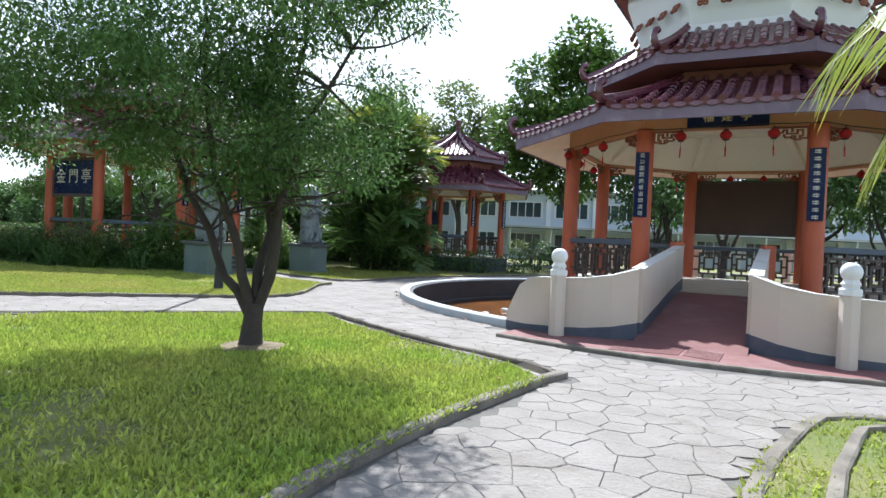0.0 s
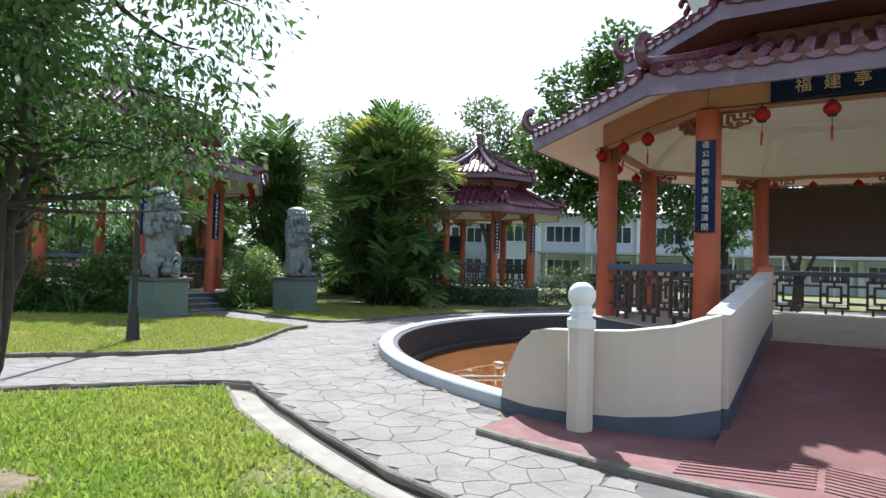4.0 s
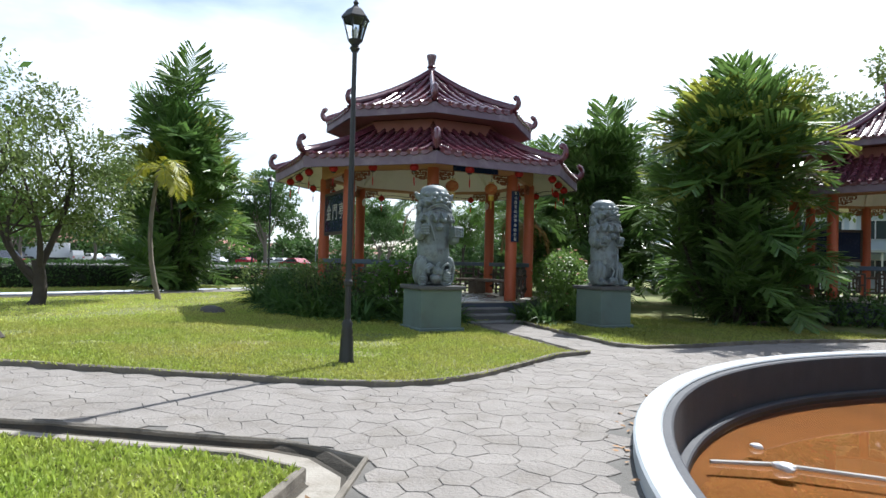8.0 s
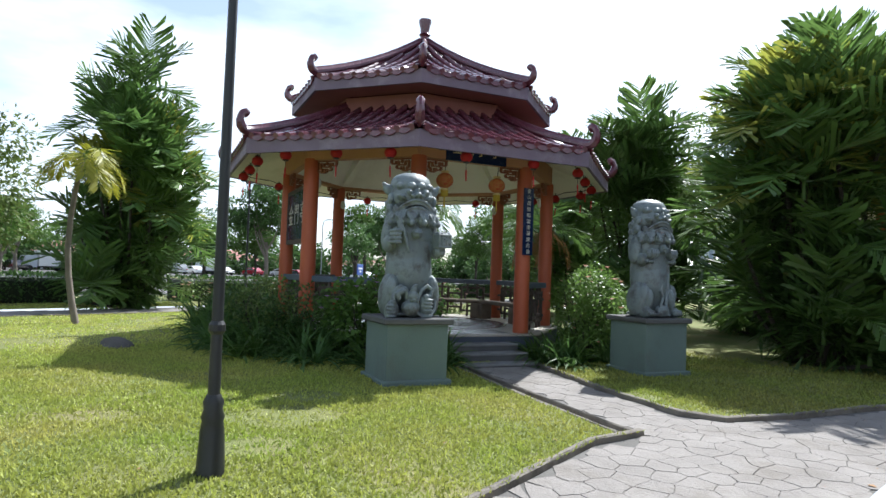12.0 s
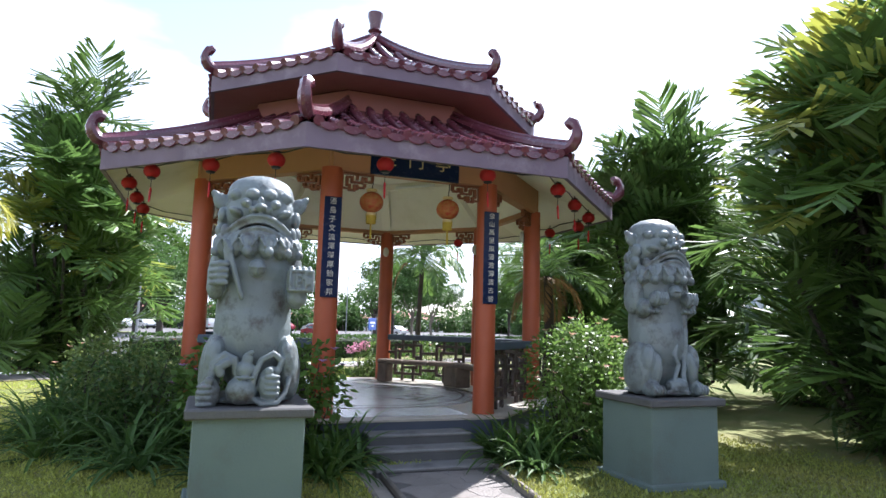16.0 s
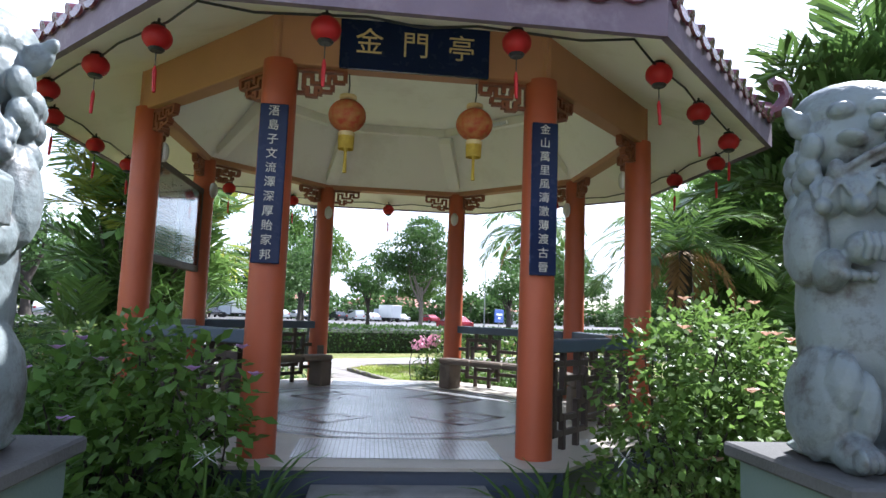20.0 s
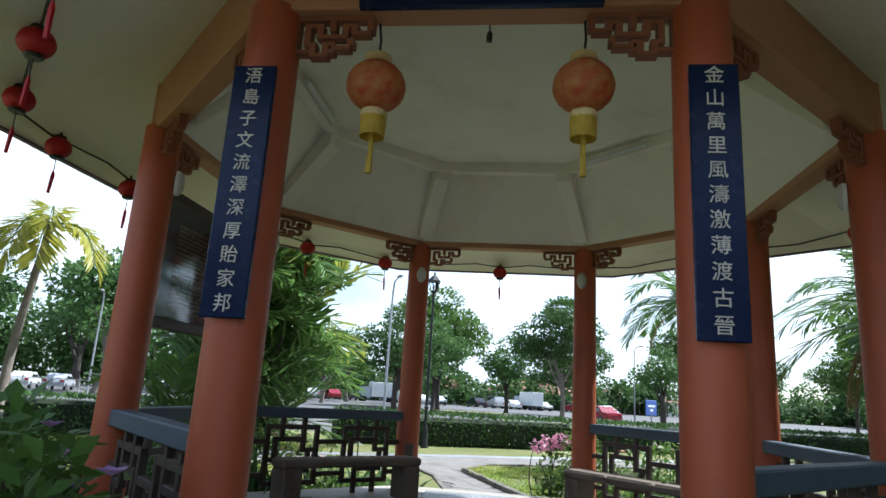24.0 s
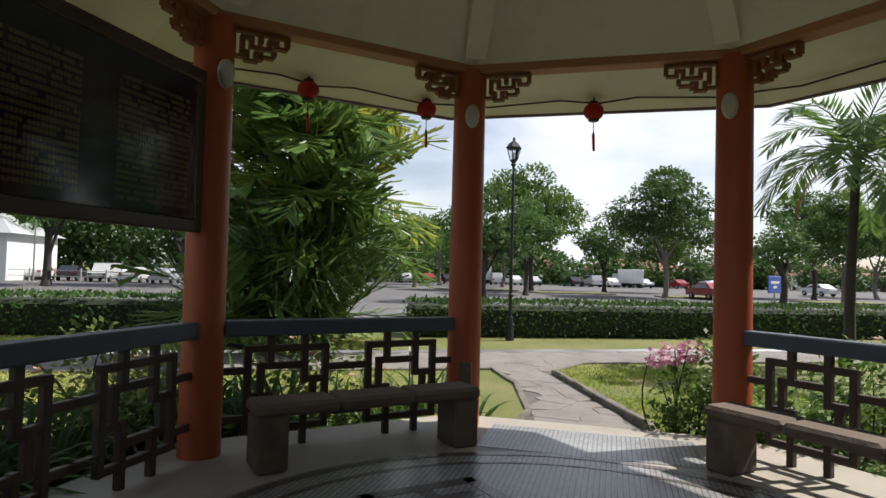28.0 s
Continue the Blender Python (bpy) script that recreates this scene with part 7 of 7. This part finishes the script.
def truck(m, label):
    t = thing("truck", m, label, "truck", "parked trucks")
    part("cargo_box", Mesh().box(0.9, 0, 1.75, 3.9, 2.0, 2.1, c=0.04), M["white"], t, "white cargo box")
    part("cab", Mesh().rings([[(x, y, z) for x, z in ((-2.9, 0.5), (-2.9, 1.2), (-2.6, 2.1), (-1.2, 2.15), (-1.2, 0.5))] for y in (-0.95, 0.95)], True), M["cabblue"], t, "blue-grey cab")
    part("windscreen", Mesh().add([(-2.91, -0.8, 1.25), (-2.91, 0.8, 1.25), (-2.66, 0.75, 2.0), (-2.66, -0.75, 2.0)], [(0, 3, 2, 1)]), M["carglass"], t)
    for x in (-2.1, 1.9):
        for s in (-1, 1):
            part("wheel", Mesh().rings([[(x + r * math.cos(a), s * y, 0.4 + r * math.sin(a)) for a in np.linspace(0, 2 * math.pi, 14, endpoint=False)] for r, y in ((0.2, 0.7), (0.4, 0.7), (0.4, 0.95), (0.2, 0.96))], True), M["tyre"], t)
    part("chassis", Mesh().box(0.2, 0, 0.6, 5.4, 0.9, 0.22), M["black"], t)
    return t


M["cabblue"] = material("cab_paint", (0.45, 0.5, 0.55), 0.4, (0.4, 0.45, 0.5), 1.0, 0.5, 0.0, 20, coat=0.4)
tk = truck(pose(-97, 45.5, 0.27, 0, 0, 90), "white box truck with a pale cab in the car park")
copy_thing(tk, pose(-97, 70.5, 0.27, 0, 0, 5))

park = [(-66.2, 43.8, 12.6, 5.2), (-56.6, 52.4, 11.2, 4.8), (-70.7, 53.7, 8.6, 3.6), (-86.3, 38.7, 9.2, 3.8), (-43.0, 52.5, 6.0, 2.2), (-84.5, 46.5, 7.6, 3.4), (-59.6, 70.0, 10.5, 4.6), (-90, 22.4, 8.5, 3.6),
        (-57.0, 40.0, 8.2, 3.4), (-74.2, 33.5, 8.0, 3.4), (-78.6, 19.6, 11.5, 4.6), (-63.2, 13.4, 12.0, 5.0), (-70, 60.5, 8.0, 3.4), (-48, 62, 8.5, 3.5), (-58, 4.0, 11.5, 4.8), (-52, -6, 11.5, 4.6), (-86, 8, 12, 5), (-76, -8, 12, 5), (-46, 76, 9, 4), (-66, 84, 10, 4.5), (-44, 33.0, 7.0, 2.6)]
base = []
for i, (x, y, h, s) in enumerate(park):
    if i < 6:
        base.append(tree(x, y, h, s, 200 + i, "rounded shade tree in the car park", 3, 0.2, 0.38, "leafdark" if i % 3 else "leaf", "barkpale" if i % 2 else "bark", 48, 0.30, 0.6, 24, 0.6, 0.45, "car park trees", 15000))
    else:
        b = base[i % 6]
        k = h / park[i % 6][2]
        t = copy_thing(b, pose(x, y, 0.2, 0, 0, i * 67))
        t.scale = (k * 1.05, k * 0.95, k)
for x, y in ((-64, 47), (-58, 57), (-52.0, 66), (-69, 39), (-45, 45)):
    pl = thing("tree_island", pose(x, y, 0.27), "long kerbed island of dry grass between parking bays", "traffic island")
    part("island_bed", Mesh().box(0, 0, 0.06, 3.0, 7.5, 0.14, c=0.04), M["lawn"], pl)
    part("island_kerb", Mesh().rings([[(sx * (1.62 + d), sy * (3.87 + d), z) for sx, sy in ((-1, -1), (1, -1), (1, 1), (-1, 1))] for d, z in ((0.0, 0.0), (0.0, 0.11), (-0.11, 0.12), (-0.11, 0.0))], True, (False, False)), M["kerb"], pl)

# trees behind the smaller pavilion and the large one
tree(9.4, 44.5, 16.0, 5.6, 301, "large dense round-headed broadleaf tree beyond the pavilion", 4, 0.3, 0.3, "leaf", "bark", 26, 0.36, 0.7, 34, 0.75, 0.36, "trees behind the pavilions", 22000)
for i, (x, y, h, s) in enumerate(((-9.8, 52, 13.0, 4.6), (-4.4, 53, 14.5, 4.8), (1.8, 53.5, 15.0, 4.6), (-15.5, 52, 11.5, 4.6), (-22, 50, 11, 4.5), (22.5, 36.5, 9.5, 4.2), (27.5, 33, 9.0, 4.2), (16.5, 44, 9.5, 3.8), (30, 26, 9, 4.2))):
    tree(x, y, h, s, 310 + i, "tall leafy tree behind the pavilions", 4, 0.22, 0.32, ("leafolive", "leafolive", "leafolive", "leaf", "leaf", "leafdark", "leafdark", "leafdark", "leafdark")[i], "bark", 30, 0.3, 0.6, 26, 0.7, 0.36, "trees behind the pavilions", 14000)
for i, (x, y) in enumerate(((14.0, 30.5), (17.5, 29.0), (19.8, 27.0), (13.0, 36.5))):
    tree(x, y, 8.0, 3.2, 330 + i, "slender dark-trunked tree beyond the pond", 3, 0.16, 0.28, "leafdark", "bark", 40, 0.26, 0.6, 18, 0.7, 0.5, "trees beyond the pond", 7000)


# far wood along the edge of the car park
def wood(name, x0, y0, x1, y1, h, n, seed, label):
    rng = np.random.default_rng(seed)
    cl = []
    trunks = Mesh()
    for i in range(n):
        t = rng.random()
        x, y = x0 + (x1 - x0) * t + rng.normal() * 3, y0 + (y1 - y0) * t + rng.normal() * 3
        hh = h * rng.uniform(0.6, 1.15)
        cl.append((x, y, hh * 0.62, hh * 0.36, hh * 0.36, hh * 0.4))
        cl.append((x + rng.normal() * 2, y + rng.normal() * 2, hh * 0.35, hh * 0.3, hh * 0.3, hh * 0.3))
        trunks.tube([(x, y, 0), (x + rng.normal() * 0.3, y, hh * 0.6)], [0.2, 0.1], 5)
    t = new(name, clump_leaves(rng, cl, 5, 0.75, 0.7, M["leafdark"], name, most=26000))
    tagged(t, label, "trees", kind="stuff")
    tr = new("far_trunks", trunks.data("far_trunks", M["barkpale"]))
    tagged(tr, "far grey trunks", "trees", kind="stuff")


wood("far_wood", -135, -60, -128, 170, 8.5, 60, 1, "line of far green trees beyond the car park")
wood("far_wood", -106, -42, -104, 34, 12.5, 44, 5, "tall far trees beyond the parked cars")
wood("far_wood", -109, 30, -106, 150, 5.4, 110, 6, "low sunlit shrubs and trees behind the parked cars")
wood("far_wood", -118, -45, -60, -38, 12, 30, 2, "tall far trees beside the road")
wood("far_wood", -112, 160, -56, 118, 9.5, 34, 7, "far trees beyond the end of the car park")
wood("far_wood", -60, 120, 40, 95, 10, 34, 3, "far trees beyond the lawns")
wood("far_wood", -58, -30, -30, -48, 12, 22, 4, "tall far trees beside the road")


def house(x, y, yaw, w, d, h, roof, label):
    t = thing("house", pose(x, y, 0.2, 0, 0, yaw), label, "house", "far houses")
    part("wall", Mesh().box(0, 0, h / 2, w, d, h), M["white"], t)
    part("roof", Mesh().add([(-w / 2 - 0.6, -d / 2 - 0.6, h), (w / 2 + 0.6, -d / 2 - 0.6, h), (w / 2 + 0.6, d / 2 + 0.6, h), (-w / 2 - 0.6, d / 2 + 0.6, h), (-w / 2 + d / 3, 0, h + d * 0.24), (w / 2 - d / 3, 0, h + d * 0.24)],
                           [(0, 1, 5, 4), (1, 2, 5), (2, 3, 4, 5), (3, 0, 4), (3, 2, 1, 0)]), roof, t, "hipped roof")
    for i in range(int(w / 3)):
        for s in (-1, 1):
            win = part("window", Mesh().box(-w / 2 + 1.6 + i * 3, s * (d / 2 + 0.02), h * 0.55, 1.5, 0.08, 1.1), M["white"], t)
            part("pane", Mesh().box(-w / 2 + 1.6 + i * 3, s * (d / 2 + 0.05), h * 0.55, 1.3, 0.06, 0.9), M["winglass"], win)


M["redroof"] = material("roof_red", (0.29, 0.125, 0.095), 0.8, (0.24, 0.10, 0.075), 0.6, 0.8, 0.1, 10)
M["greyroof"] = material("roof_grey", (0.42, 0.44, 0.45), 0.6, (0.36, 0.38, 0.39), 0.6, 0.8, 0.1, 10)
for i, (x, y, yaw, w, d, h) in enumerate(((-120, 60, 88, 16, 9, 2.9), (-119, 84, 92, 18, 9, 3.0), (-121, 108, 85, 16, 9, 2.9), (-120, 132, 95, 18, 9, 3.0), (-122, 34, 90, 14, 8, 2.9))):
    house(x, y, yaw, w, d, h, M["redroof"] if i not in (4,) else M["greyroof"], "low white house with a hipped tile roof far beyond the cars")
house(-74, -14, 88, 22, 10, 4.2, M["greyroof"], "low white building with a grey roof beside the road")


# two-storey office building
def office(x, y, yaw, w, d, label, bays):
    t = thing("building", pose(x, y, 0, 0, 0, yaw), label, "building")
    part("wall", Mesh().box(0, 0, 3.6, w, d, 7.2), M["paleblue"], t)
    part("roof", Mesh().add([(-w / 2 - 1, -d / 2 - 1.4, 7.2), (w / 2 + 1, -d / 2 - 1.4, 7.2), (w / 2 + 1, d / 2 + 1, 7.2), (-w / 2 - 1, d / 2 + 1, 7.2), (-w / 2 - 1, 0, 9.8), (w / 2 + 1, 0, 9.8)], [(0, 1, 5, 4), (2, 3, 4, 5), (1, 2, 5), (3, 0, 4), (3, 2, 1, 0)]), M["greyroof"], t, "pale metal roof")
    for i in range(bays):
        cx = -w / 2 + (i + 0.5) * w / bays
        part("pilaster", Mesh().box(cx - w / bays / 2, -d / 2 - 0.15, 3.5, 0.5, 0.4, 7.0), M["white"], t)
        for z in (1.9, 5.2):
            win = part("window", Mesh().box(cx, -d / 2 - 0.03, z, w / bays - 1.2, 0.12, 1.7), M["white"], t)
            for q in range(4):
                ww = (w / bays - 1.5) / 4
                part("pane", Mesh().box(cx - 1.5 * ww + q * ww, -d / 2 - 0.07, z, ww - 0.1, 0.1, 1.5), M["winglass"], win)
    part("canopy", Mesh().box(0, -d / 2 - 2.2, 3.3, w * 0.8, 4.0, 0.18), M["greyroof"], t, "walkway canopy")
    for i in range(10):
        part("canopy_post", Mesh().box(-w * 0.38 + i * w * 0.76 / 9, -d / 2 - 3.9, 1.65, 0.12, 0.12, 3.3), M["white"], t)


M["paleblue"] = material("office_wall", (0.56, 0.63, 0.68), 0.8, (0.5, 0.57, 0.62), 0.3, 0.8, 0.05, 10)
office(27, 70, -8, 48, 12, "long two-storey pale blue office building with a metal roof", 10)
office(-10, 76, 4, 24, 10, "two-storey pale office building behind the trees", 5)
house(46, 36, 70, 20, 10, 4.2, M["greyroof"], "low white building with a pale roof beyond the trees")
tagged(part("far_walk", Mesh().box(6, 43.5, 0.035, 60, 5.5, 0.06), M["asphalt"]), "grey service road behind the small pavilion", "road", kind="structure")

# fence, poles and sign by the car park
M["greypole"] = material("pole_grey", (0.35, 0.36, 0.37), 0.5, (0.3, 0.31, 0.32), 2.0, 0.6, 0.05, 30, metal=0.4)
M["signblue"] = material("sign_blue", (0.03, 0.09, 0.36), 0.5, (0.025, 0.08, 0.32), 2.0, 0.6, 0.0, 30)
fence = thing("fence", pose(-66, 14, 0.27, 0, 0, -100), "low pale green railing beside the car park road", "fence")
for i in range(18):
    part("post", Mesh().box(i * 2.2 - 2, 0, 0.6, 0.1, 0.1, 1.2), M["coping"], fence)
for z in (0.5, 1.0):
    part("fence_rail", Mesh().box(16.7, 0, z, 37.4, 0.05, 0.06), M["coping"], fence)
for x, y, h in ((-38.0, 30.5, 7.5), (-53.7, 14.2, 7.0), (-66, 0, 7.0), (-60, 63, 7.5)):
    p = thing("lamp_column", pose(x, y, 0.27), "thin grey road lamp column with a curved arm", "lamp post", "road lamps")
    part("column", Mesh().tube([(0, 0, 0), (0, 0, h * 0.92), (0.2, 0, h), (0.9, 0, h * 1.02)], [0.08, 0.055, 0.045, 0.04], 7), M["greypole"], p)
    part("head", Mesh().box(1.15, 0, h * 1.02, 0.6, 0.22, 0.12, c=0.04), M["greypole"], p)
sign = thing("road_sign", pose(-33.5, 44.0, 0.27, 0, 0, 120), "small blue parking sign on a post", "sign")
part("post", Mesh().tube([(0, 0, 0), (0, 0, 1.3)], 0.04, 6), M["greypole"], sign)
part("panel", Mesh().box(0, 0, 1.6, 1.5, 0.05, 0.8, c=0.02), M["signblue"], sign)
for s in (-1, 1):
    part("letter_bar", Mesh().box(0, s * 0.03, 1.7, 1.0, 0.01, 0.12).box(0, s * 0.03, 1.48, 0.4, 0.01, 0.12), M["white"], sign)


# ---- stamped paving, grass, litter ----
def clip(poly, a, b):
    """Keeps what lies to the left of a-b."""
    out = []
    n = len(poly)
    for i in range(n):
        p, q = poly[i], poly[(i + 1) % n]
        dp = (b[0] - a[0]) * (p[1] - a[1]) - (b[1] - a[1]) * (p[0] - a[0])
        dq = (b[0] - a[0]) * (q[1] - a[1]) - (b[1] - a[1]) * (q[0] - a[0])
        if dp >= 0:
            out.append(p)
        if (dp >= 0) != (dq >= 0):
            t = dp / (dp - dq)
            out.append((p[0] + (q[0] - p[0]) * t, p[1] + (q[1] - p[1]) * t))
    return out


def paving(region, box, pitch, seed, keep):
    """Irregular flags: each is the land nearest to its own seed point, shrunk by half a joint."""
    rng = random.Random(seed)
    x0, y0, x1, y1 = box
    cells, grid = [], {}
    for i in range(int((x1 - x0) / pitch) + 1):
        for j in range(int((y1 - y0) / pitch) + 1):
            grid[i, j] = (x0 + (i + 0.5 * (j % 2) + rng.uniform(-0.33, 0.33)) * pitch, y0 + (j + rng.uniform(-0.33, 0.33)) * pitch)
    for (i, j), c in grid.items():
        if not keep(*c):
            continue
        near = [grid[i + a, j + b] for a in range(-3, 4) for b in range(-3, 4) if (a or b) and (i + a, j + b) in grid]
        poly = [(c[0] - pitch * 2, c[1] - pitch * 2), (c[0] + pitch * 2, c[1] - pitch * 2), (c[0] + pitch * 2, c[1] + pitch * 2), (c[0] - pitch * 2, c[1] + pitch * 2)]
        for q in sorted(near, key=lambda q: math.dist(q, c)):
            dx, dy = q[0] - c[0], q[1] - c[1]
            d = math.hypot(dx, dy)
            if d > pitch * 3.2:
                break
            k = 0.5 - 0.0024 / d
            m = (c[0] + dx * k, c[1] + dy * k)
            poly = clip(poly, m, (m[0] - dy, m[1] + dx))
        if len(poly) < 3:
            continue
        if all(region(*p) for p in poly):
            cells.append((c, poly))
        else:
            fixed = []
            for p in poly:
                q = p
                for s in range(12):
                    if region(*q):
                        break
                    q = blend(q, c, 0.12)
                fixed.append(q)
            if all(region(*p) for p in fixed):
                cells.append((c, fixed))
    return cells


def walkable(x, y):
    return kind_of(x, y) == "paved" and not inside(x, y, RAMP_AREA)


RAMP_AREA = [fuj_point(o, l, 0)[:2] for o, l in ((0, 0.9), (4.3, 0.9), (4.55, 3.3), (5.2, 2.3), (5.9, 1.5), (6.25, 0.6), (6.25, -0.6), (5.9, -1.5), (5.2, -2.3), (4.55, -3.3), (4.3, -0.9), (0, -0.9))]


def wander(p):
    """Shifts a point a little, alike for the flags on both sides of a joint."""
    q = (p[0] * 6.0, p[1] * 6.0, 0.0)
    v = noise.noise_vector(q) * 0.028
    return (p[0] + v.x, p[1] + v.y)


def flag_mesh(mb, c, poly, rng):
    """A low flag with softened edges; returns nothing, adds to mb in its own place."""
    poly = [wander(blend(a, b, j / 3)) for a, b in zip(poly, poly[1:] + poly[:1]) for j in range(3)]
    n = len(poly)
    h = rng.uniform(-0.0015, 0.0025)
    ins = [(p[0] + (c[0] - p[0]) * 0.03, p[1] + (c[1] - p[1]) * 0.03) for p in poly]
    g = [ground_z(*p) for p in poly]
    k = len(mb.v)
    mb.v += [(p[0], p[1], z - 0.05) for p, z in zip(poly, g)] + [(p[0], p[1], z - 0.0235) for p, z in zip(poly, g)] + [(p[0], p[1], ground_z(*p) - 0.019 + h) for p in ins]
    for i in range(n):
        j = (i + 1) % n
        mb.f += [(k + i, k + j, k + n + j, k + n + i), (k + n + i, k + n + j, k + 2 * n + j, k + 2 * n + i)]
    mb.f.append(tuple(range(k + 2 * n, k + 3 * n)))


prng2 = random.Random(9)
flags = paving(walkable, (-14, -1, 8, 33), 0.30, 5, lambda x, y: walkable(x, y) and y > 0.5)
flags.sort(key=lambda q: 0 if (-2.6 < q[0][0] < 3.6 and 3.2 < q[0][1] < 14.5) else 1)
rest = Mesh()
for i, (c, poly) in enumerate(flags):
    if i < 300:
        mb = Mesh()
        flag_mesh(mb, c, poly, prng2)
        part("flag", mb, M["paver"], pavement)
    else:
        flag_mesh(rest, c, poly, prng2)
rear_flags = paving(lambda x, y: inside(x, y, REAR), (-23, 8, -13, 40), 0.5, 6, lambda x, y: inside(x, y, REAR))
for c, poly in rear_flags:
    flag_mesh(rest, c, poly, prng2)
part("flags", rest, M["paver"], pavement)["kind"] = "stuff"


def inside_many(x, y, poly):
    hit = np.zeros(len(x), bool)
    for (x0, y0), (x1, y1) in zip(poly, poly[-1:] + poly[:-1]):
        if y0 != y1:
            hit ^= ((y0 > y) != (y1 > y)) & (x < (x1 - x0) * (y - y0) / (y1 - y0) + x0)
    return hit


def grass_field(seed, count, box, height, mat="grass"):
    rng = np.random.default_rng(seed)
    x0, y0, x1, y1 = box
    x, y = rng.uniform(x0, x1, count * 3), rng.uniform(y0, y1, count * 3)
    ok = np.hypot(x - POND[0], y - POND[1]) > POND_R
    for poly in (PAVED, REAR, *CHANNELS):
        ok &= ~inside_many(x, y, poly)
    ok &= np.hypot(x + 2.34, y - 7.92) > 0.42 + 0.2 * np.sin(x * 5) * np.cos(y * 4)
    worn = np.sin(x * 0.9 + 1.3) * np.cos(y * 0.8 - 0.4) + 0.5 * np.sin(x * 2.3 + y * 1.7) + 0.35 * np.sin(x * 4.1 - y * 3.3)
    ok &= (worn < 0.95) | (rng.random(len(x)) < 0.25)
    edge = np.minimum(np.minimum(x - x0, x1 - x), np.minimum(y - y0, y1 - y))
    ok &= rng.random(len(x)) < edge / 1.3
    x, y = x[ok][:count], y[ok][:count]
    z = np.interp(-x, (3.5, 8.0, 16.0, 26.0), (0.0, 0.12, 0.22, 0.27)) + 0.02
    P = np.stack([x, y, z], 1)
    A = unit(rng, len(P)) * 0.75 + np.array([0, 0, 0.8])
    L = height * (0.5 + rng.random(len(P)))
    return leaf_mesh("grass", P, A, unit(rng, len(P)), L, L * 0.10 + 0.0028, M[mat])


g1 = new("grass", grass_field(1, 170000, (-9.0, 0.9, 2.4, 12.4), 0.066))
tagged(g1, "short coarse green lawn grass", "grass", kind="stuff")
g2 = new("grass", grass_field(2, 160000, (-13.0, 11.0, -2.4, 22.3), 0.05, "grassdry"))
tagged(g2, "short coarse sun-dried yellow-green lawn grass", "grass", kind="stuff")
g3 = new("grass", grass_field(3, 16000, (0.8, 1.0, 7.2, 6.2), 0.05))
tagged(g3, "short coarse green lawn grass", "grass", kind="stuff")
g4 = new("grass", grass_field(4, 42000, (-7.0, 20.8, 2.0, 28.0), 0.055, "grassdry"))
tagged(g4, "short shaded lawn grass", "grass", kind="stuff")
g5 = new("grass", grass_field(5, 16000, (-20.0, 26.3, -14.0, 31.0), 0.055))
tagged(g5, "short sunlit lawn grass", "grass", kind="stuff")

g6 = new("grass", grass_field(6, 80000, (-25.0, 5.0, -11.4, 25.0), 0.055, "grassdry"))
tagged(g6, "short coarse lawn grass beyond the trees", "grass", kind="stuff")

# dry leaves in the drains, on the lawn and the floor
drng = np.random.default_rng(7)
P, tries = [], 0
while len(P) < 260 and tries < 20000:
    tries += 1
    x, y = drng.uniform(-6, 2), drng.uniform(6.5, 21.5)
    k = kind_of(x, y)
    if k == "drain":
        P.append((x, y, ground_z(x, y) - 0.10))
    elif k == "lawn" and drng.random() < 0.02:
        P.append((x, y, ground_z(x, y) + 0.055))
for i in range(90):
    a = drng.uniform(2.6, 4.2)
    r = POND_R + abs(drng.normal()) * 0.12 + 0.02
    x, y = POND[0] + r * math.cos(a), POND[1] + r * math.sin(a)
    P.append((x, y, ground_z(x, y) - 0.012))
P = np.array(P)
A = unit(drng, len(P)) * np.array([1, 1, 0.15])
L = 0.07 * (0.5 + drng.random(len(P)))
M["dryleaf"] = material("dry_leaf", (0.30, 0.17, 0.075), 0.8, (0.22, 0.12, 0.05), 4.0, 0.8, 0.0, 30, vary=0.4)
lit = new("dry_leaves", leaf_mesh("dry_leaves", P, A, np.repeat(np.array([[0, 0, 1.0]]), len(P), 0) + unit(drng, len(P)) * 0.3, L, L * 0.28, M["dryleaf"]))
tagged(lit, "scattered dry brown leaves", "leaf litter", kind="stuff")

# litter on the pond: a floating pipe, bottle and foam
pipe = thing("pipe", Matrix.Identity(4), "thin white plastic pipe lying across the pond water", "pipe")
part("pipe_length", Mesh().tube([(-0.2, 15.9, -0.585), (0.4, 16.25, -0.575), (1.4, 16.5, -0.58), (3.2, 16.6, -0.585)], 0.028, 7), M["coping"], pipe)
for x, y, s in ((0.52, 16.2, 0.11), (0.1, 16.9, 0.07), (1.5, 18.2, 0.1), (2.2, 19.3, 0.12), (1.7, 16.9, 0.08), (3.2, 20.4, 0.1)):
    bm = bmesh.new()
    bmesh.ops.create_icosphere(bm, subdivisions=2, radius=s, matrix=Matrix.Diagonal((1.2, 0.8, 0.55, 1)))
    for v in bm.verts:
        v.co *= 1 + 0.4 * noise.noise(v.co * 14)
    me = bpy.data.meshes.new("rubbish")
    bm.to_mesh(me)
    bm.free()
    me.materials.append(M["white"])
    ob = new("rubbish", me)
    ob.matrix_basis = pose(x, y, -0.57)
    tagged(ob, "crumpled pale plastic rubbish floating on the pond", "rubbish")
